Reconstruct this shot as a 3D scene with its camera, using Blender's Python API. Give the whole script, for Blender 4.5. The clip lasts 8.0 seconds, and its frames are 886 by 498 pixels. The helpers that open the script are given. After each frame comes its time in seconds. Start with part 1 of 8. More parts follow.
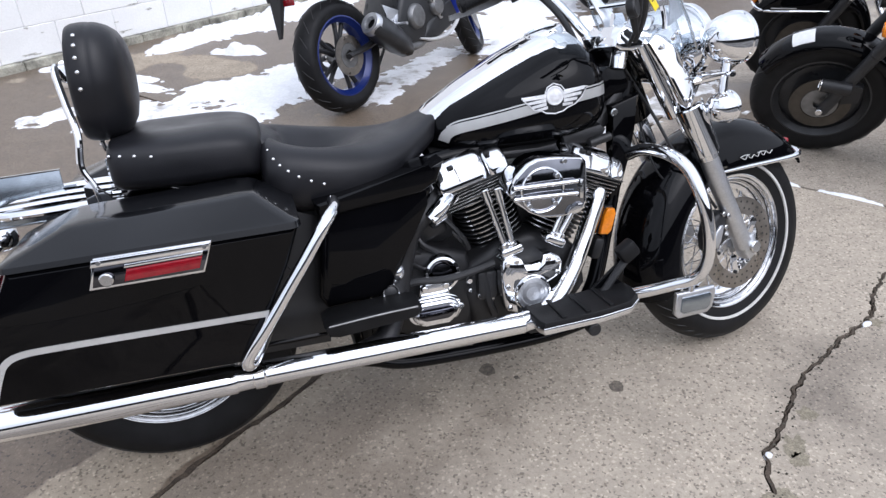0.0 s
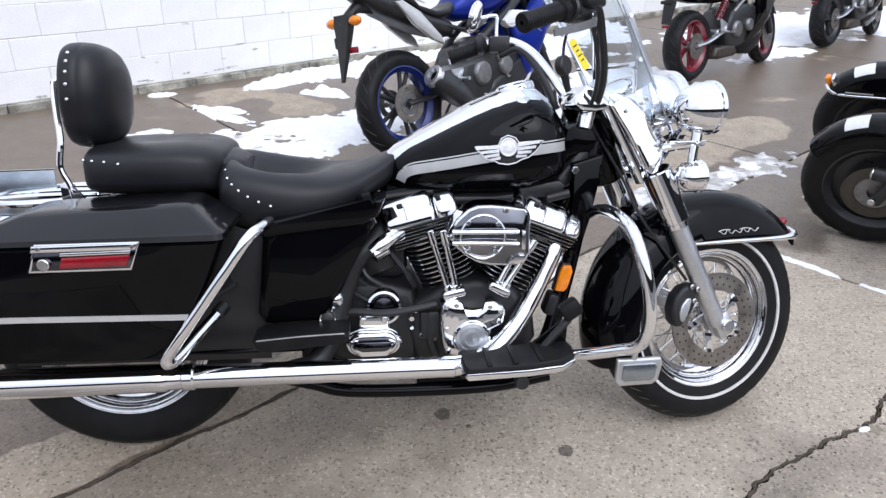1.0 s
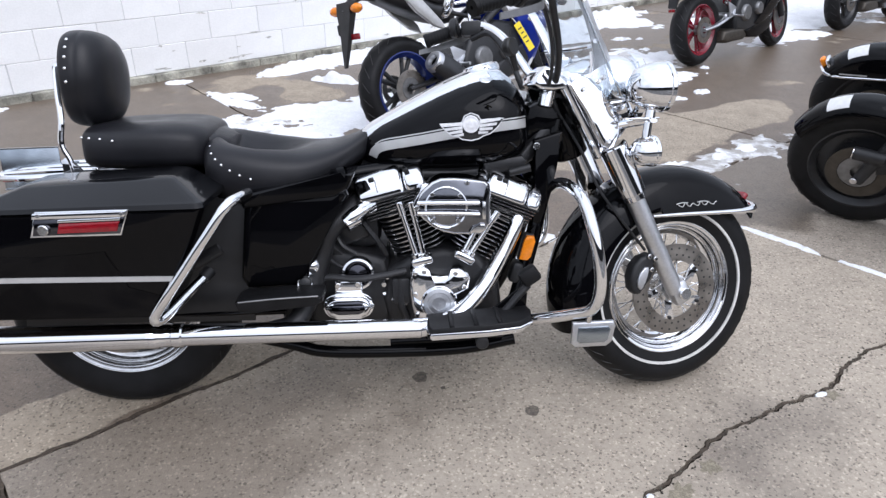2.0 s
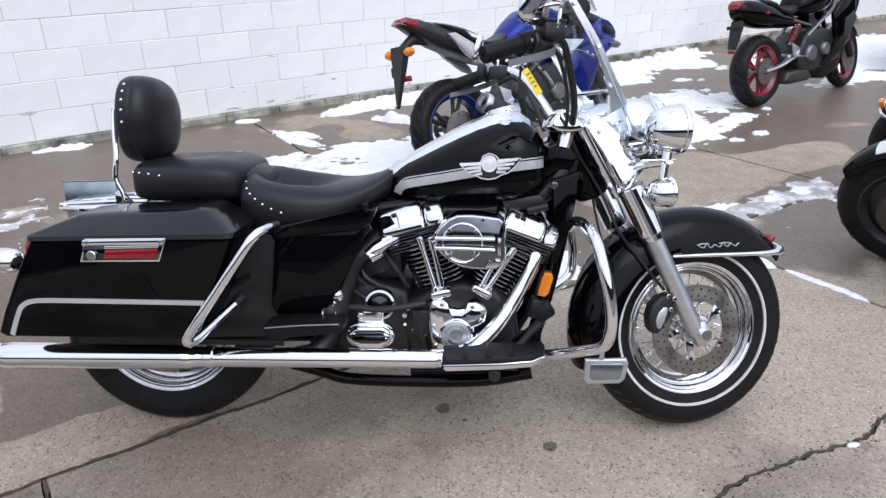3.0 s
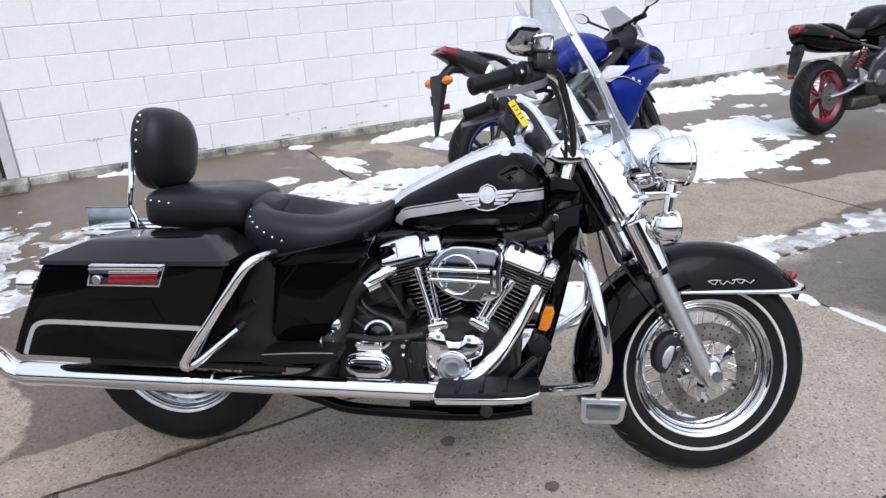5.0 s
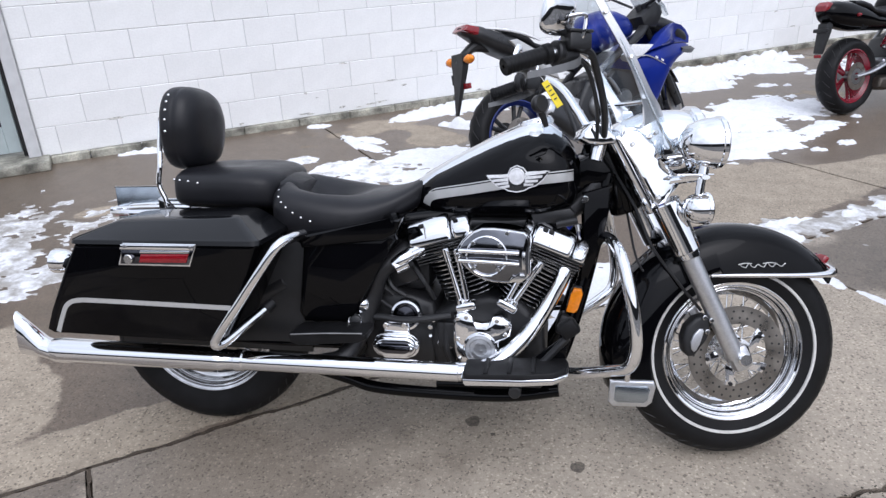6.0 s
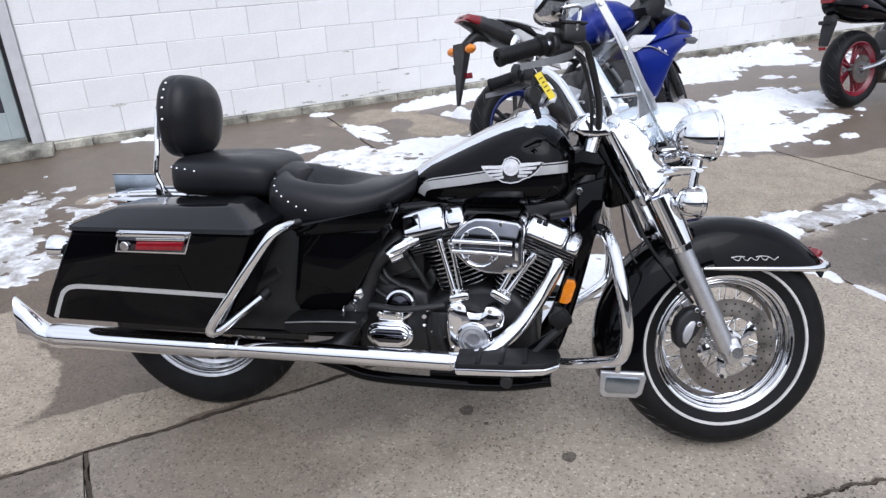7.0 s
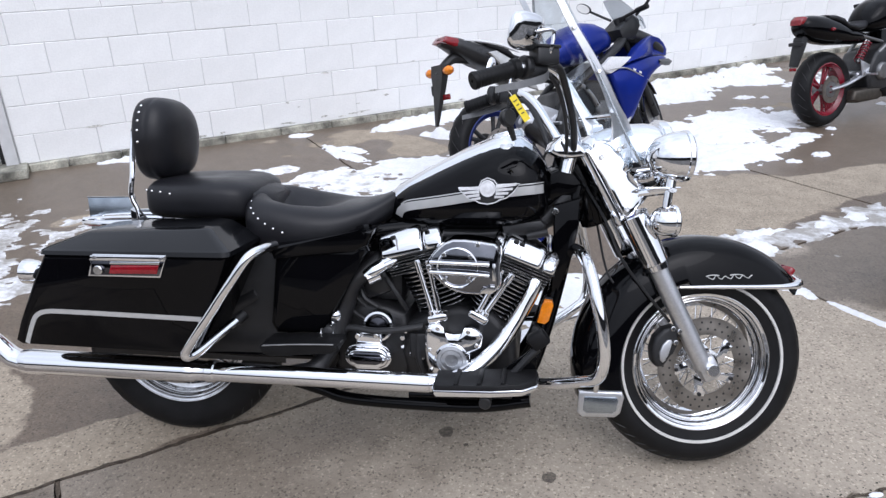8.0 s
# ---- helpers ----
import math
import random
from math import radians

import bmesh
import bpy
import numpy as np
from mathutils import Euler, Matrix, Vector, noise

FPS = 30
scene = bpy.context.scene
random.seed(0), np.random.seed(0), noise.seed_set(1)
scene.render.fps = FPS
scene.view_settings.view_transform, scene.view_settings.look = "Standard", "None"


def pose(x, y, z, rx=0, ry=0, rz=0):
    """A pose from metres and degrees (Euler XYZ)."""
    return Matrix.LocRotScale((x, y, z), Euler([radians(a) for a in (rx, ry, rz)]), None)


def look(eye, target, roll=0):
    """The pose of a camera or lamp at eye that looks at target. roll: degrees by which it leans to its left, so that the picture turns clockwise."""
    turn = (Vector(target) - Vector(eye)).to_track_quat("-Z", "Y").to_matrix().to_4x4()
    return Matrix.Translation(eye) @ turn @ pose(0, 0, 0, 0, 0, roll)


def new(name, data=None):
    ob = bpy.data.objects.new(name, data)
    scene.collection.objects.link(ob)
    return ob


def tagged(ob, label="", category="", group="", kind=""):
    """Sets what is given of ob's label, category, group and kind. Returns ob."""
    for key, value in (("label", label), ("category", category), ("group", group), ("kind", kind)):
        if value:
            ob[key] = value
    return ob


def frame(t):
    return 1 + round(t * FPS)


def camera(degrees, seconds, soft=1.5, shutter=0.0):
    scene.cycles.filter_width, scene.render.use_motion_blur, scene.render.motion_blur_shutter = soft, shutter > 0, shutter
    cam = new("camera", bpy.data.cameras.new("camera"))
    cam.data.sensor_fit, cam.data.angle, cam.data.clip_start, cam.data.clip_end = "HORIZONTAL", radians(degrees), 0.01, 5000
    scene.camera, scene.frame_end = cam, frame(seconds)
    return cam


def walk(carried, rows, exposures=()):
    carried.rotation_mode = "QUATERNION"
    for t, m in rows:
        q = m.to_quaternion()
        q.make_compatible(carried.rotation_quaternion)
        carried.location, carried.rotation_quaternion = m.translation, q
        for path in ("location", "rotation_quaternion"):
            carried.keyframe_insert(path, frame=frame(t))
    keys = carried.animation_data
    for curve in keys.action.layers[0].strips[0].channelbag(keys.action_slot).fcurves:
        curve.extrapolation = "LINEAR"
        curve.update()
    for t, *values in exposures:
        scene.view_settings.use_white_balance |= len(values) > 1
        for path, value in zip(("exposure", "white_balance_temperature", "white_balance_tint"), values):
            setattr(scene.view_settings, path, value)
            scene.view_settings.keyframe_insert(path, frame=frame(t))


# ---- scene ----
cam = camera(64.9, 8.0, soft=1.4)
PATH = [
    (0, (0.399, -1.482, 1.349), (0.782, 0.102, 0.372), -1.70),
    (0.5, (0.664, -1.524, 1.321), (0.875, 0.127, 0.405), 0.09),
    (1, (0.772, -1.597, 1.328), (0.883, 0.103, 0.488), 0.63),
    (1.5, (0.798, -1.691, 1.348), (0.921, -0.004, 0.482), 0.42),
    (1.7, (0.837, -1.721, 1.342), (0.933, -0.034, 0.472), 0.24),
    (2.8, (1.049, -1.769, 1.361), (0.935, -0.053, 0.553), -1.67),
    (3, (1.047, -1.805, 1.366), (0.901, -0.076, 0.592), -1.58),
    (3.5, (1.052, -1.864, 1.381), (0.969, -0.118, 0.638), 0.05),
    (4, (1.089, -1.858, 1.378), (1.004, -0.105, 0.649), -0.04),
    (4.5, (1.185, -1.786, 1.377), (0.969, -0.042, 0.654), -1.54),
    (5, (1.233, -1.760, 1.370), (0.901, -0.028, 0.663), -2.85),
    (5.2, (1.222, -1.759, 1.374), (0.863, -0.045, 0.638), -3.14),
    (6.3, (1.192, -1.767, 1.375), (0.820, -0.072, 0.601), -2.92),
    (6.5, (1.218, -1.770, 1.374), (0.840, -0.087, 0.577), -2.85),
    (7, (1.222, -1.765, 1.380), (0.845, -0.075, 0.597), -2.63),
    (7.5, (1.227, -1.759, 1.380), (0.877, -0.052, 0.622), -2.19),
    (8, (1.232, -1.763, 1.385), (0.903, -0.043, 0.648), -2.39),
]
walk(cam, [(t, look(eye, target, roll)) for t, eye, target, roll in PATH],
     exposures=[(0.0, 0.10, 5950, 15), (1.0, 0.14, 5950, 15), (1.5, 0.12, 5950, 15), (3.0, -0.07, 5950, 15), (8.0, -0.08, 5950, 15)])

# ---- world, sun and sky: a bright overcast winter day ----
world = bpy.data.worlds.new("overcast_sky")
scene.world = world
world.use_nodes = True
_n, _l = world.node_tree.nodes, world.node_tree.links
_n.clear()
_sky = _n.new("ShaderNodeTexSky")
_sky.sky_type = 'NISHITA'
_sky.sun_disc = False
_sky.sun_elevation = radians(48)
_sky.sun_rotation = radians(150)
_sky.air_density, _sky.dust_density, _sky.ozone_density = 1.0, 4.0, 1.0
_hsv = _n.new("ShaderNodeHueSaturation")
_hsv.inputs["Saturation"].default_value = 0.30
_bg = _n.new("ShaderNodeBackground")
_bg.inputs["Strength"].default_value = 0.08
_cloud = _n.new("ShaderNodeBackground")
_geo = _n.new("ShaderNodeTexCoord")
_sep = _n.new("ShaderNodeSeparateXYZ")
_up = _n.new("ShaderNodeMapRange")
_up.inputs["From Min"].default_value, _up.inputs["From Max"].default_value = 0.0, 1.0
_up.inputs["To Min"].default_value, _up.inputs["To Max"].default_value = 0.45, 1.22
_cloud.inputs["Color"].default_value = (0.90, 0.95, 1.0, 1)
_veil = _n.new("ShaderNodeTexNoise")  # thicker and thinner parts of the cloud cover
_veil.inputs["Scale"].default_value, _veil.inputs["Detail"].default_value, _veil.inputs["Roughness"].default_value = 2.2, 4.0, 0.5
_vr = _n.new("ShaderNodeMapRange")
_vr.inputs["From Min"].default_value, _vr.inputs["From Max"].default_value = 0.3, 0.7
_vr.inputs["To Min"].default_value, _vr.inputs["To Max"].default_value = 0.72, 1.25
_vm = _n.new("ShaderNodeMath")
_vm.operation = 'MULTIPLY'
_add = _n.new("ShaderNodeAddShader")
_out = _n.new("ShaderNodeOutputWorld")
_l.new(_geo.outputs["Generated"], _sep.inputs[0])
_l.new(_sep.outputs["Z"], _up.inputs["Value"])
_l.new(_geo.outputs["Generated"], _veil.inputs["Vector"])
_l.new(_veil.outputs["Fac"], _vr.inputs["Value"])
_l.new(_up.outputs[0], _vm.inputs[0])
_l.new(_vr.outputs[0], _vm.inputs[1])
_l.new(_vm.outputs[0], _cloud.inputs["Strength"])
_l.new(_sky.outputs[0], _hsv.inputs["Color"])
_l.new(_hsv.outputs[0], _bg.inputs["Color"])
_l.new(_bg.outputs[0], _add.inputs[0])
_l.new(_cloud.outputs[0], _add.inputs[1])
_l.new(_add.outputs[0], _out.inputs["Surface"])
_sun = new("sun", bpy.data.lights.new("sun", 'SUN'))
_sun.data.energy, _sun.data.angle, _sun.data.color = 0.7, radians(50), (1.0, 0.98, 0.95)
_sun.matrix_world = look((2.0, -5.0, 8.0), (0, 0, 0))


# ---- materials ----
P0X, P0Y, WALL_ANG = -2.826, 2.685, 37.84  # the foot of the wall at the doorway, and its direction


def mat(name, base, rough=0.5, metal=0.0, vary=0.0, scale=20.0, fine=0.0, fine_scale=200.0, bump=0.0, bump_scale=150.0,
        rough_vary=0.0, coat=0.0, spec=0.5, per_piece=0.0, transmission=0.0, ior=1.45, emission=0.0):
    m = bpy.data.materials.new(name)
    m.use_nodes = True
    n, l = m.node_tree.nodes, m.node_tree.links
    b = n["Principled BSDF"]
    b.inputs["Base Color"].default_value = (*base, 1)
    b.inputs["Roughness"].default_value = rough
    b.inputs["Metallic"].default_value = metal
    b.inputs["IOR"].default_value = ior
    b.inputs["Specular IOR Level"].default_value = spec
    b.inputs["Coat Weight"].default_value = coat
    b.inputs["Coat Roughness"].default_value = 0.03
    b.inputs["Transmission Weight"].default_value = transmission
    if emission:
        b.inputs["Emission Color"].default_value = (*base, 1)
        b.inputs["Emission Strength"].default_value = emission
    tc = n.new("ShaderNodeTexCoord")
    col = None
    if vary or per_piece:
        rgb = n.new("ShaderNodeRGB")
        rgb.outputs[0].default_value = (*base, 1)
        col = rgb.outputs[0]

    def scaled(col, fac_socket, lo, hi):
        mr = n.new("ShaderNodeMapRange")
        mr.inputs["From Min"].default_value, mr.inputs["From Max"].default_value = 0.3, 0.7
        mr.inputs["To Min"].default_value, mr.inputs["To Max"].default_value = lo, hi
        l.new(fac_socket, mr.inputs["Value"])
        mx = n.new("ShaderNodeVectorMath")
        mx.operation = 'SCALE'
        l.new(col, mx.inputs[0])
        l.new(mr.outputs[0], mx.inputs["Scale"])
        return mx.outputs[0]

    def tex(sc, detail=4.0):
        t = n.new("ShaderNodeTexNoise")
        t.inputs["Scale"].default_value, t.inputs["Detail"].default_value = sc, detail
        l.new(tc.outputs["Object"], t.inputs["Vector"])
        return t.outputs["Fac"]

    if vary:
        col = scaled(col, tex(scale), 1 - vary, 1 + vary)
    if fine:
        if col is None:
            rgb = n.new("ShaderNodeRGB")
            rgb.outputs[0].default_value = (*base, 1)
            col = rgb.outputs[0]
        col = scaled(col, tex(fine_scale, 2.0), 1 - fine, 1 + fine)
    if per_piece:
        oi = n.new("ShaderNodeObjectInfo")
        mr = n.new("ShaderNodeMapRange")
        mr.inputs["To Min"].default_value, mr.inputs["To Max"].default_value = 1 - per_piece, 1 + per_piece
        l.new(oi.outputs["Random"], mr.inputs["Value"])
        mx = n.new("ShaderNodeVectorMath")
        mx.operation = 'SCALE'
        l.new(col, mx.inputs[0])
        l.new(mr.outputs[0], mx.inputs["Scale"])
        col = mx.outputs[0]
    if col is not None:
        l.new(col, b.inputs["Base Color"])
    if rough_vary:
        mr = n.new("ShaderNodeMapRange")
        mr.inputs["From Min"].default_value, mr.inputs["From Max"].default_value = 0.3, 0.7
        mr.inputs["To Min"].default_value = max(0.02, rough - rough_vary)
        mr.inputs["To Max"].default_value = rough + rough_vary
        l.new(tex(scale * 0.7), mr.inputs["Value"])
        l.new(mr.outputs[0], b.inputs["Roughness"])
    if bump:
        bp = n.new("ShaderNodeBump")
        bp.inputs["Strength"].default_value = 1.0
        bp.inputs["Distance"].default_value = bump
        l.new(tex(bump_scale, 5.0), bp.inputs["Height"])
        l.new(bp.outputs[0], b.inputs["Normal"])
    return m


M_BLACK = mat("black_gloss_paint", (0.0020, 0.0020, 0.0026), 0.035, spec=0.20, vary=0.3, scale=6, rough_vary=0.02, bump=0.00003, bump_scale=30)
# paler, glossier copy of the black paint, holding the sky sheen on the lids
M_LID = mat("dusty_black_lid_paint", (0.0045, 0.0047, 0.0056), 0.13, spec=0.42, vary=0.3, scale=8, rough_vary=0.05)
M_CHROME = mat("chrome", (0.83, 0.84, 0.86), 0.045, 1.0, rough_vary=0.025, scale=12, bump=0.00005, bump_scale=40)
M_CHROME_WORN = mat("worn_chrome", (0.70, 0.70, 0.70), 0.16, 1.0, vary=0.12, scale=30, rough_vary=0.06)
M_ALU = mat("fork_aluminium", (0.62, 0.63, 0.65), 0.40, 1.0, vary=0.08, scale=25, rough_vary=0.06, fine=0.05)
M_STEEL = mat("brake_disc_steel", (0.33, 0.305, 0.275), 0.34, 1.0, vary=0.18, scale=30, rough_vary=0.1)
M_DARKCAST = mat("black_wrinkle_cast", (0.012, 0.012, 0.013), 0.45, vary=0.3, scale=30, bump=0.0004, bump_scale=500)
M_FIN = mat("cylinder_fin_black", (0.016, 0.016, 0.017), 0.4, vary=0.3, scale=40, rough_vary=0.1)
M_FINEDGE = mat("machined_fin_edge", (0.6, 0.6, 0.6), 0.25, 1.0, vary=0.15, scale=60)
M_BADGE = mat("satin_silver_badge", (0.76, 0.76, 0.77), 0.32, 0.15, vary=0.12, scale=120, bump=0.0006, bump_scale=260)
M_VINYL = mat("black_vinyl", (0.0095, 0.0095, 0.0115), 0.38, spec=0.38, vary=0.2, scale=14, rough_vary=0.07, bump=0.00035, bump_scale=420)
M_RUBBER = mat("tyre_rubber", (0.0062, 0.0062, 0.0068), 0.55, spec=0.28, vary=0.35, scale=18, rough_vary=0.1, bump=0.0003, bump_scale=300)
M_WHITEWALL = mat("whitewall_rubber", (0.62, 0.61, 0.58), 0.5, vary=0.1, scale=30)
M_PLASTIC = mat("black_plastic", (0.014, 0.014, 0.015), 0.4, vary=0.2, scale=25, rough_vary=0.1, bump=0.0002, bump_scale=400)
M_SILVER = mat("silver_pinstripe_paint", (0.54, 0.54, 0.53), 0.3, 0.45, vary=0.06, scale=30)
M_AMBER = mat("amber_lens", (0.85, 0.25, 0.01), 0.15, vary=0.15, scale=90, coat=0.4)
M_RED = mat("red_lens", (0.22, 0.006, 0.012), 0.12, vary=0.2, scale=80, coat=0.5)
M_PLATE = mat("dark_mirrored_plate", (0.10, 0.10, 0.115), 0.1, 1.0, vary=0.3, scale=12)
M_TINTED = mat("blue_grey_mirror_plate", (0.34, 0.38, 0.42), 0.22, 1.0, vary=0.2, scale=18)
# chrome toned dark to stand in for what the air cleaner face reflects
M_FACE = mat("smoky_chrome_face", (0.19, 0.195, 0.215), 0.09, 1.0, vary=0.25, scale=14)
M_YELLOW = mat("yellow_card", (0.80, 0.62, 0.02), 0.5, vary=0.08, scale=60)
M_INK = mat("dark_print", (0.03, 0.03, 0.03), 0.6, vary=0.1)
M_LABEL = mat("white_label_paper", (0.75, 0.75, 0.74), 0.55, vary=0.06, scale=60)
M_MIRROR = mat("mirror_glass", (0.9, 0.9, 0.9), 0.02, 1.0)
M_BLUE = mat("blue_metallic_paint", (0.005, 0.020, 0.22), 0.30, 0.3, coat=0.15, spec=0.3, vary=0.12, scale=8)
M_SATIN = mat("satin_dark_grey", (0.019, 0.0195, 0.021), 0.35, vary=0.2, scale=20, rough_vary=0.08)
M_GREY = mat("grey_metal", (0.22, 0.22, 0.22), 0.4, 0.8, vary=0.2, scale=25)
M_REDPAINT = mat("red_wheel_paint", (0.19, 0.006, 0.018), 0.25, coat=0.4, vary=0.1, scale=20)
M_BLUERIM = mat("blue_wheel_paint", (0.008, 0.020, 0.13), 0.3, 0.2, coat=0.3, vary=0.1, scale=20)
M_BRONZE = mat("dull_bronze_disc", (0.09, 0.08, 0.068), 0.5, 0.8, vary=0.2, scale=25)
M_WALL = mat("white_painted_block", (0.87, 0.87, 0.855), 0.6, vary=0.035, scale=5, fine=0.03, fine_scale=90, bump=0.0012, bump_scale=70, per_piece=0.025)
M_MORTAR = mat("painted_mortar", (0.66, 0.66, 0.66), 0.75, vary=0.06, scale=10, bump=0.002, bump_scale=60)
M_FOOT = mat("bare_grey_footing", (0.31, 0.30, 0.25), 0.85, vary=0.7, scale=7, fine=0.2, fine_scale=80, bump=0.003, bump_scale=60, per_piece=0.2)
M_CHIP = mat("flaked_paint_patch", (0.56, 0.55, 0.51), 0.9, vary=0.5, scale=40, fine=0.3, bump=0.002, bump_scale=120)
M_FRAME = mat("door_frame_white", (0.6, 0.6, 0.6), 0.4, vary=0.08, scale=12)
M_DOOR = mat("pale_green_metal_door", (0.42, 0.48, 0.48), 0.4, vary=0.06, scale=10)
M_DARKGLASS = mat("dark_door_glass", (0.03, 0.025, 0.035), 0.05, vary=0.2, scale=4)
M_DIRT = mat("joint_dirt", (0.062, 0.047, 0.034), 0.9, vary=0.4, scale=30, fine=0.3, bump=0.004, bump_scale=90)
M_MOSS = mat("crack_grit", (0.055, 0.05, 0.038), 0.95, vary=0.5, scale=40, fine=0.4, bump=0.004, bump_scale=120)


def glass(name, tint, rough=0.0):
    m = bpy.data.materials.new(name)
    m.use_nodes = True
    n, l = m.node_tree.nodes, m.node_tree.links
    n.clear()
    out = n.new("ShaderNodeOutputMaterial")
    g = n.new("ShaderNodeBsdfGlossy")
    g.inputs["Roughness"].default_value = 0.02 + rough
    t = n.new("ShaderNodeBsdfTransparent")
    t.inputs["Color"].default_value = (*tint, 1)
    mx = n.new("ShaderNodeMixShader")
    mx.inputs["Fac"].default_value = 0.10
    l.new(t.outputs[0], mx.inputs[1])
    l.new(g.outputs[0], mx.inputs[2])
    l.new(mx.outputs[0], out.inputs["Surface"])
    return m


M_GLASS = glass("clear_windshield", (0.88, 0.91, 0.93))
M_EDGE = glass("frosted_shield_edge", (0.80, 0.84, 0.87), 0.1)
M_EDGE.node_tree.nodes["Mix Shader"].inputs["Fac"].default_value = 0.4
M_SMOKE = glass("smoked_screen", (0.72, 0.74, 0.76))
M_LENS = mat("lamp_lens", (0.75, 0.77, 0.78), 0.08, 0.6, vary=0.15, scale=60, coat=0.6)


def concrete(name, base, wet, wet_amount, speck=0.35, blotch=0.22, damp_scale=0.8, soft_edge=0.05, dried=(), soaked_at=()):
    """Exposed-aggregate concrete with damp stains."""
    m = bpy.data.materials.new(name)
    m.use_nodes = True
    n, l = m.node_tree.nodes, m.node_tree.links
    b = n["Principled BSDF"]
    geo = n.new("ShaderNodeNewGeometry")

    def noise_tex(scale, detail=5.0, rough=0.55):
        t = n.new("ShaderNodeTexNoise")
        t.inputs["Scale"].default_value, t.inputs["Detail"].default_value = scale, detail
        t.inputs["Roughness"].default_value = rough
        l.new(geo.outputs["Position"], t.inputs["Vector"])
        return t.outputs["Fac"]

    def ramp(sock, a, c, lo=0.0, hi=1.0):
        r = n.new("ShaderNodeMapRange")
        r.inputs["From Min"].default_value, r.inputs["From Max"].default_value = a, c
        r.inputs["To Min"].default_value, r.inputs["To Max"].default_value = lo, hi
        l.new(sock, r.inputs["Value"])
        return r.outputs[0]

    def mixc(fac, a, c):
        x = n.new("ShaderNodeMix")
        x.data_type = 'RGBA'
        l.new(fac, x.inputs["Factor"])
        for s, v in ((x.inputs["A"], a), (x.inputs["B"], c)):
            if isinstance(v, tuple):
                s.default_value = (*v, 1)
            else:
                l.new(v, s)
        return x.outputs["Result"]

    big = noise_tex(damp_scale, 6.0)
    mid = noise_tex(7.0, 6.0, 0.65)
    fine = noise_tex(160.0, 3.0, 0.7)
    v = n.new("ShaderNodeTexVoronoi")
    v.inputs["Scale"].default_value = 170.0
    l.new(geo.outputs["Position"], v.inputs["Vector"])
    light = tuple(min(1.0, c * (1 + blotch)) for c in base)
    dark = tuple(c * (1 - blotch) for c in base)
    c1 = mixc(ramp(mid, 0.3, 0.7), dark, light)
    c2 = mixc(ramp(fine, 0.55, 0.75, 0.0, speck), c1, tuple(c * 0.25 for c in base))
    wn = n.new("ShaderNodeSeparateColor")
    l.new(v.outputs["Color"], wn.inputs[0])
    c2 = mixc(ramp(wn.outputs[0], 0.86, 0.95, 0.0, 0.55), c2, tuple(min(1.0, c * 1.75) for c in base))
    c2 = mixc(ramp(wn.outputs[1], 0.88, 0.94, 0.0, 0.75), c2, tuple(c * 0.30 for c in base))
    grit = noise_tex(52.0, 7.0, 0.82)
    c2 = mixc(ramp(grit, 0.52, 0.66, 0.0, 0.70), c2, tuple(c * q for c, q in zip(base, (0.58, 0.54, 0.50))))
    c2 = mixc(ramp(grit, 0.48, 0.34, 0.0, 0.62), c2, tuple(min(1.0, c * q) for c, q in zip(base, (1.24, 1.22, 1.20))))
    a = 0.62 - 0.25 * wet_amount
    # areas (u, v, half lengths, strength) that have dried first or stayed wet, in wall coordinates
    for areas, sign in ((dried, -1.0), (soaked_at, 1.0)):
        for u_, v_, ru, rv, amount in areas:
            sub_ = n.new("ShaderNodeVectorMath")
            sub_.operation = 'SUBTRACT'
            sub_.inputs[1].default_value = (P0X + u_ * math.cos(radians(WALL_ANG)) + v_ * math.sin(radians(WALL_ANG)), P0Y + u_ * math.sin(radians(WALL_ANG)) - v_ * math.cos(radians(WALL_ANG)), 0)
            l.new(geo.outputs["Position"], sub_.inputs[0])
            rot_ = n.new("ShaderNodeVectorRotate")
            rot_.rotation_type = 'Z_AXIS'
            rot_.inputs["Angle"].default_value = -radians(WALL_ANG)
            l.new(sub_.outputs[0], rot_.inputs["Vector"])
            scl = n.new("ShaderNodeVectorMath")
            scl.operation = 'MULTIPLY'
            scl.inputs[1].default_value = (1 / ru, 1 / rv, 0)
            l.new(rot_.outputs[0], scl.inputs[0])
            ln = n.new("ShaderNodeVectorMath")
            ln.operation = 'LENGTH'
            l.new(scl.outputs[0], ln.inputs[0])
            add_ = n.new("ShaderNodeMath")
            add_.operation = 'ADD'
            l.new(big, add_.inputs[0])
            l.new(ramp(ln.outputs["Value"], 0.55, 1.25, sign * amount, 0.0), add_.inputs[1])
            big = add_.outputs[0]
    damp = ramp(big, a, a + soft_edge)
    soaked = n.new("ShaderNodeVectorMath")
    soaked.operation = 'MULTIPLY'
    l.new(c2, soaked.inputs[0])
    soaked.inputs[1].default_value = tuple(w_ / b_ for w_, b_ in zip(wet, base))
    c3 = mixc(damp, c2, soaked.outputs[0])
    st = noise_tex(2.3, 3.0)
    c3 = mixc(ramp(st, 0.60, 0.72, 0.0, blotch), c3, tuple(c * 0.6 for c in base))
    streak = noise_tex(18.0, 4.0, 0.7)
    c3 = mixc(ramp(streak, 0.58, 0.75, 0.0, 0.35), c3, tuple(c * 0.75 for c in base))
    l.new(c3, b.inputs["Base Color"])
    rg = n.new("ShaderNodeMapRange")
    rg.inputs["To Min"].default_value, rg.inputs["To Max"].default_value = 0.82, 0.38
    l.new(damp, rg.inputs["Value"])
    l.new(rg.outputs[0], b.inputs["Roughness"])
    bp = n.new("ShaderNodeBump")
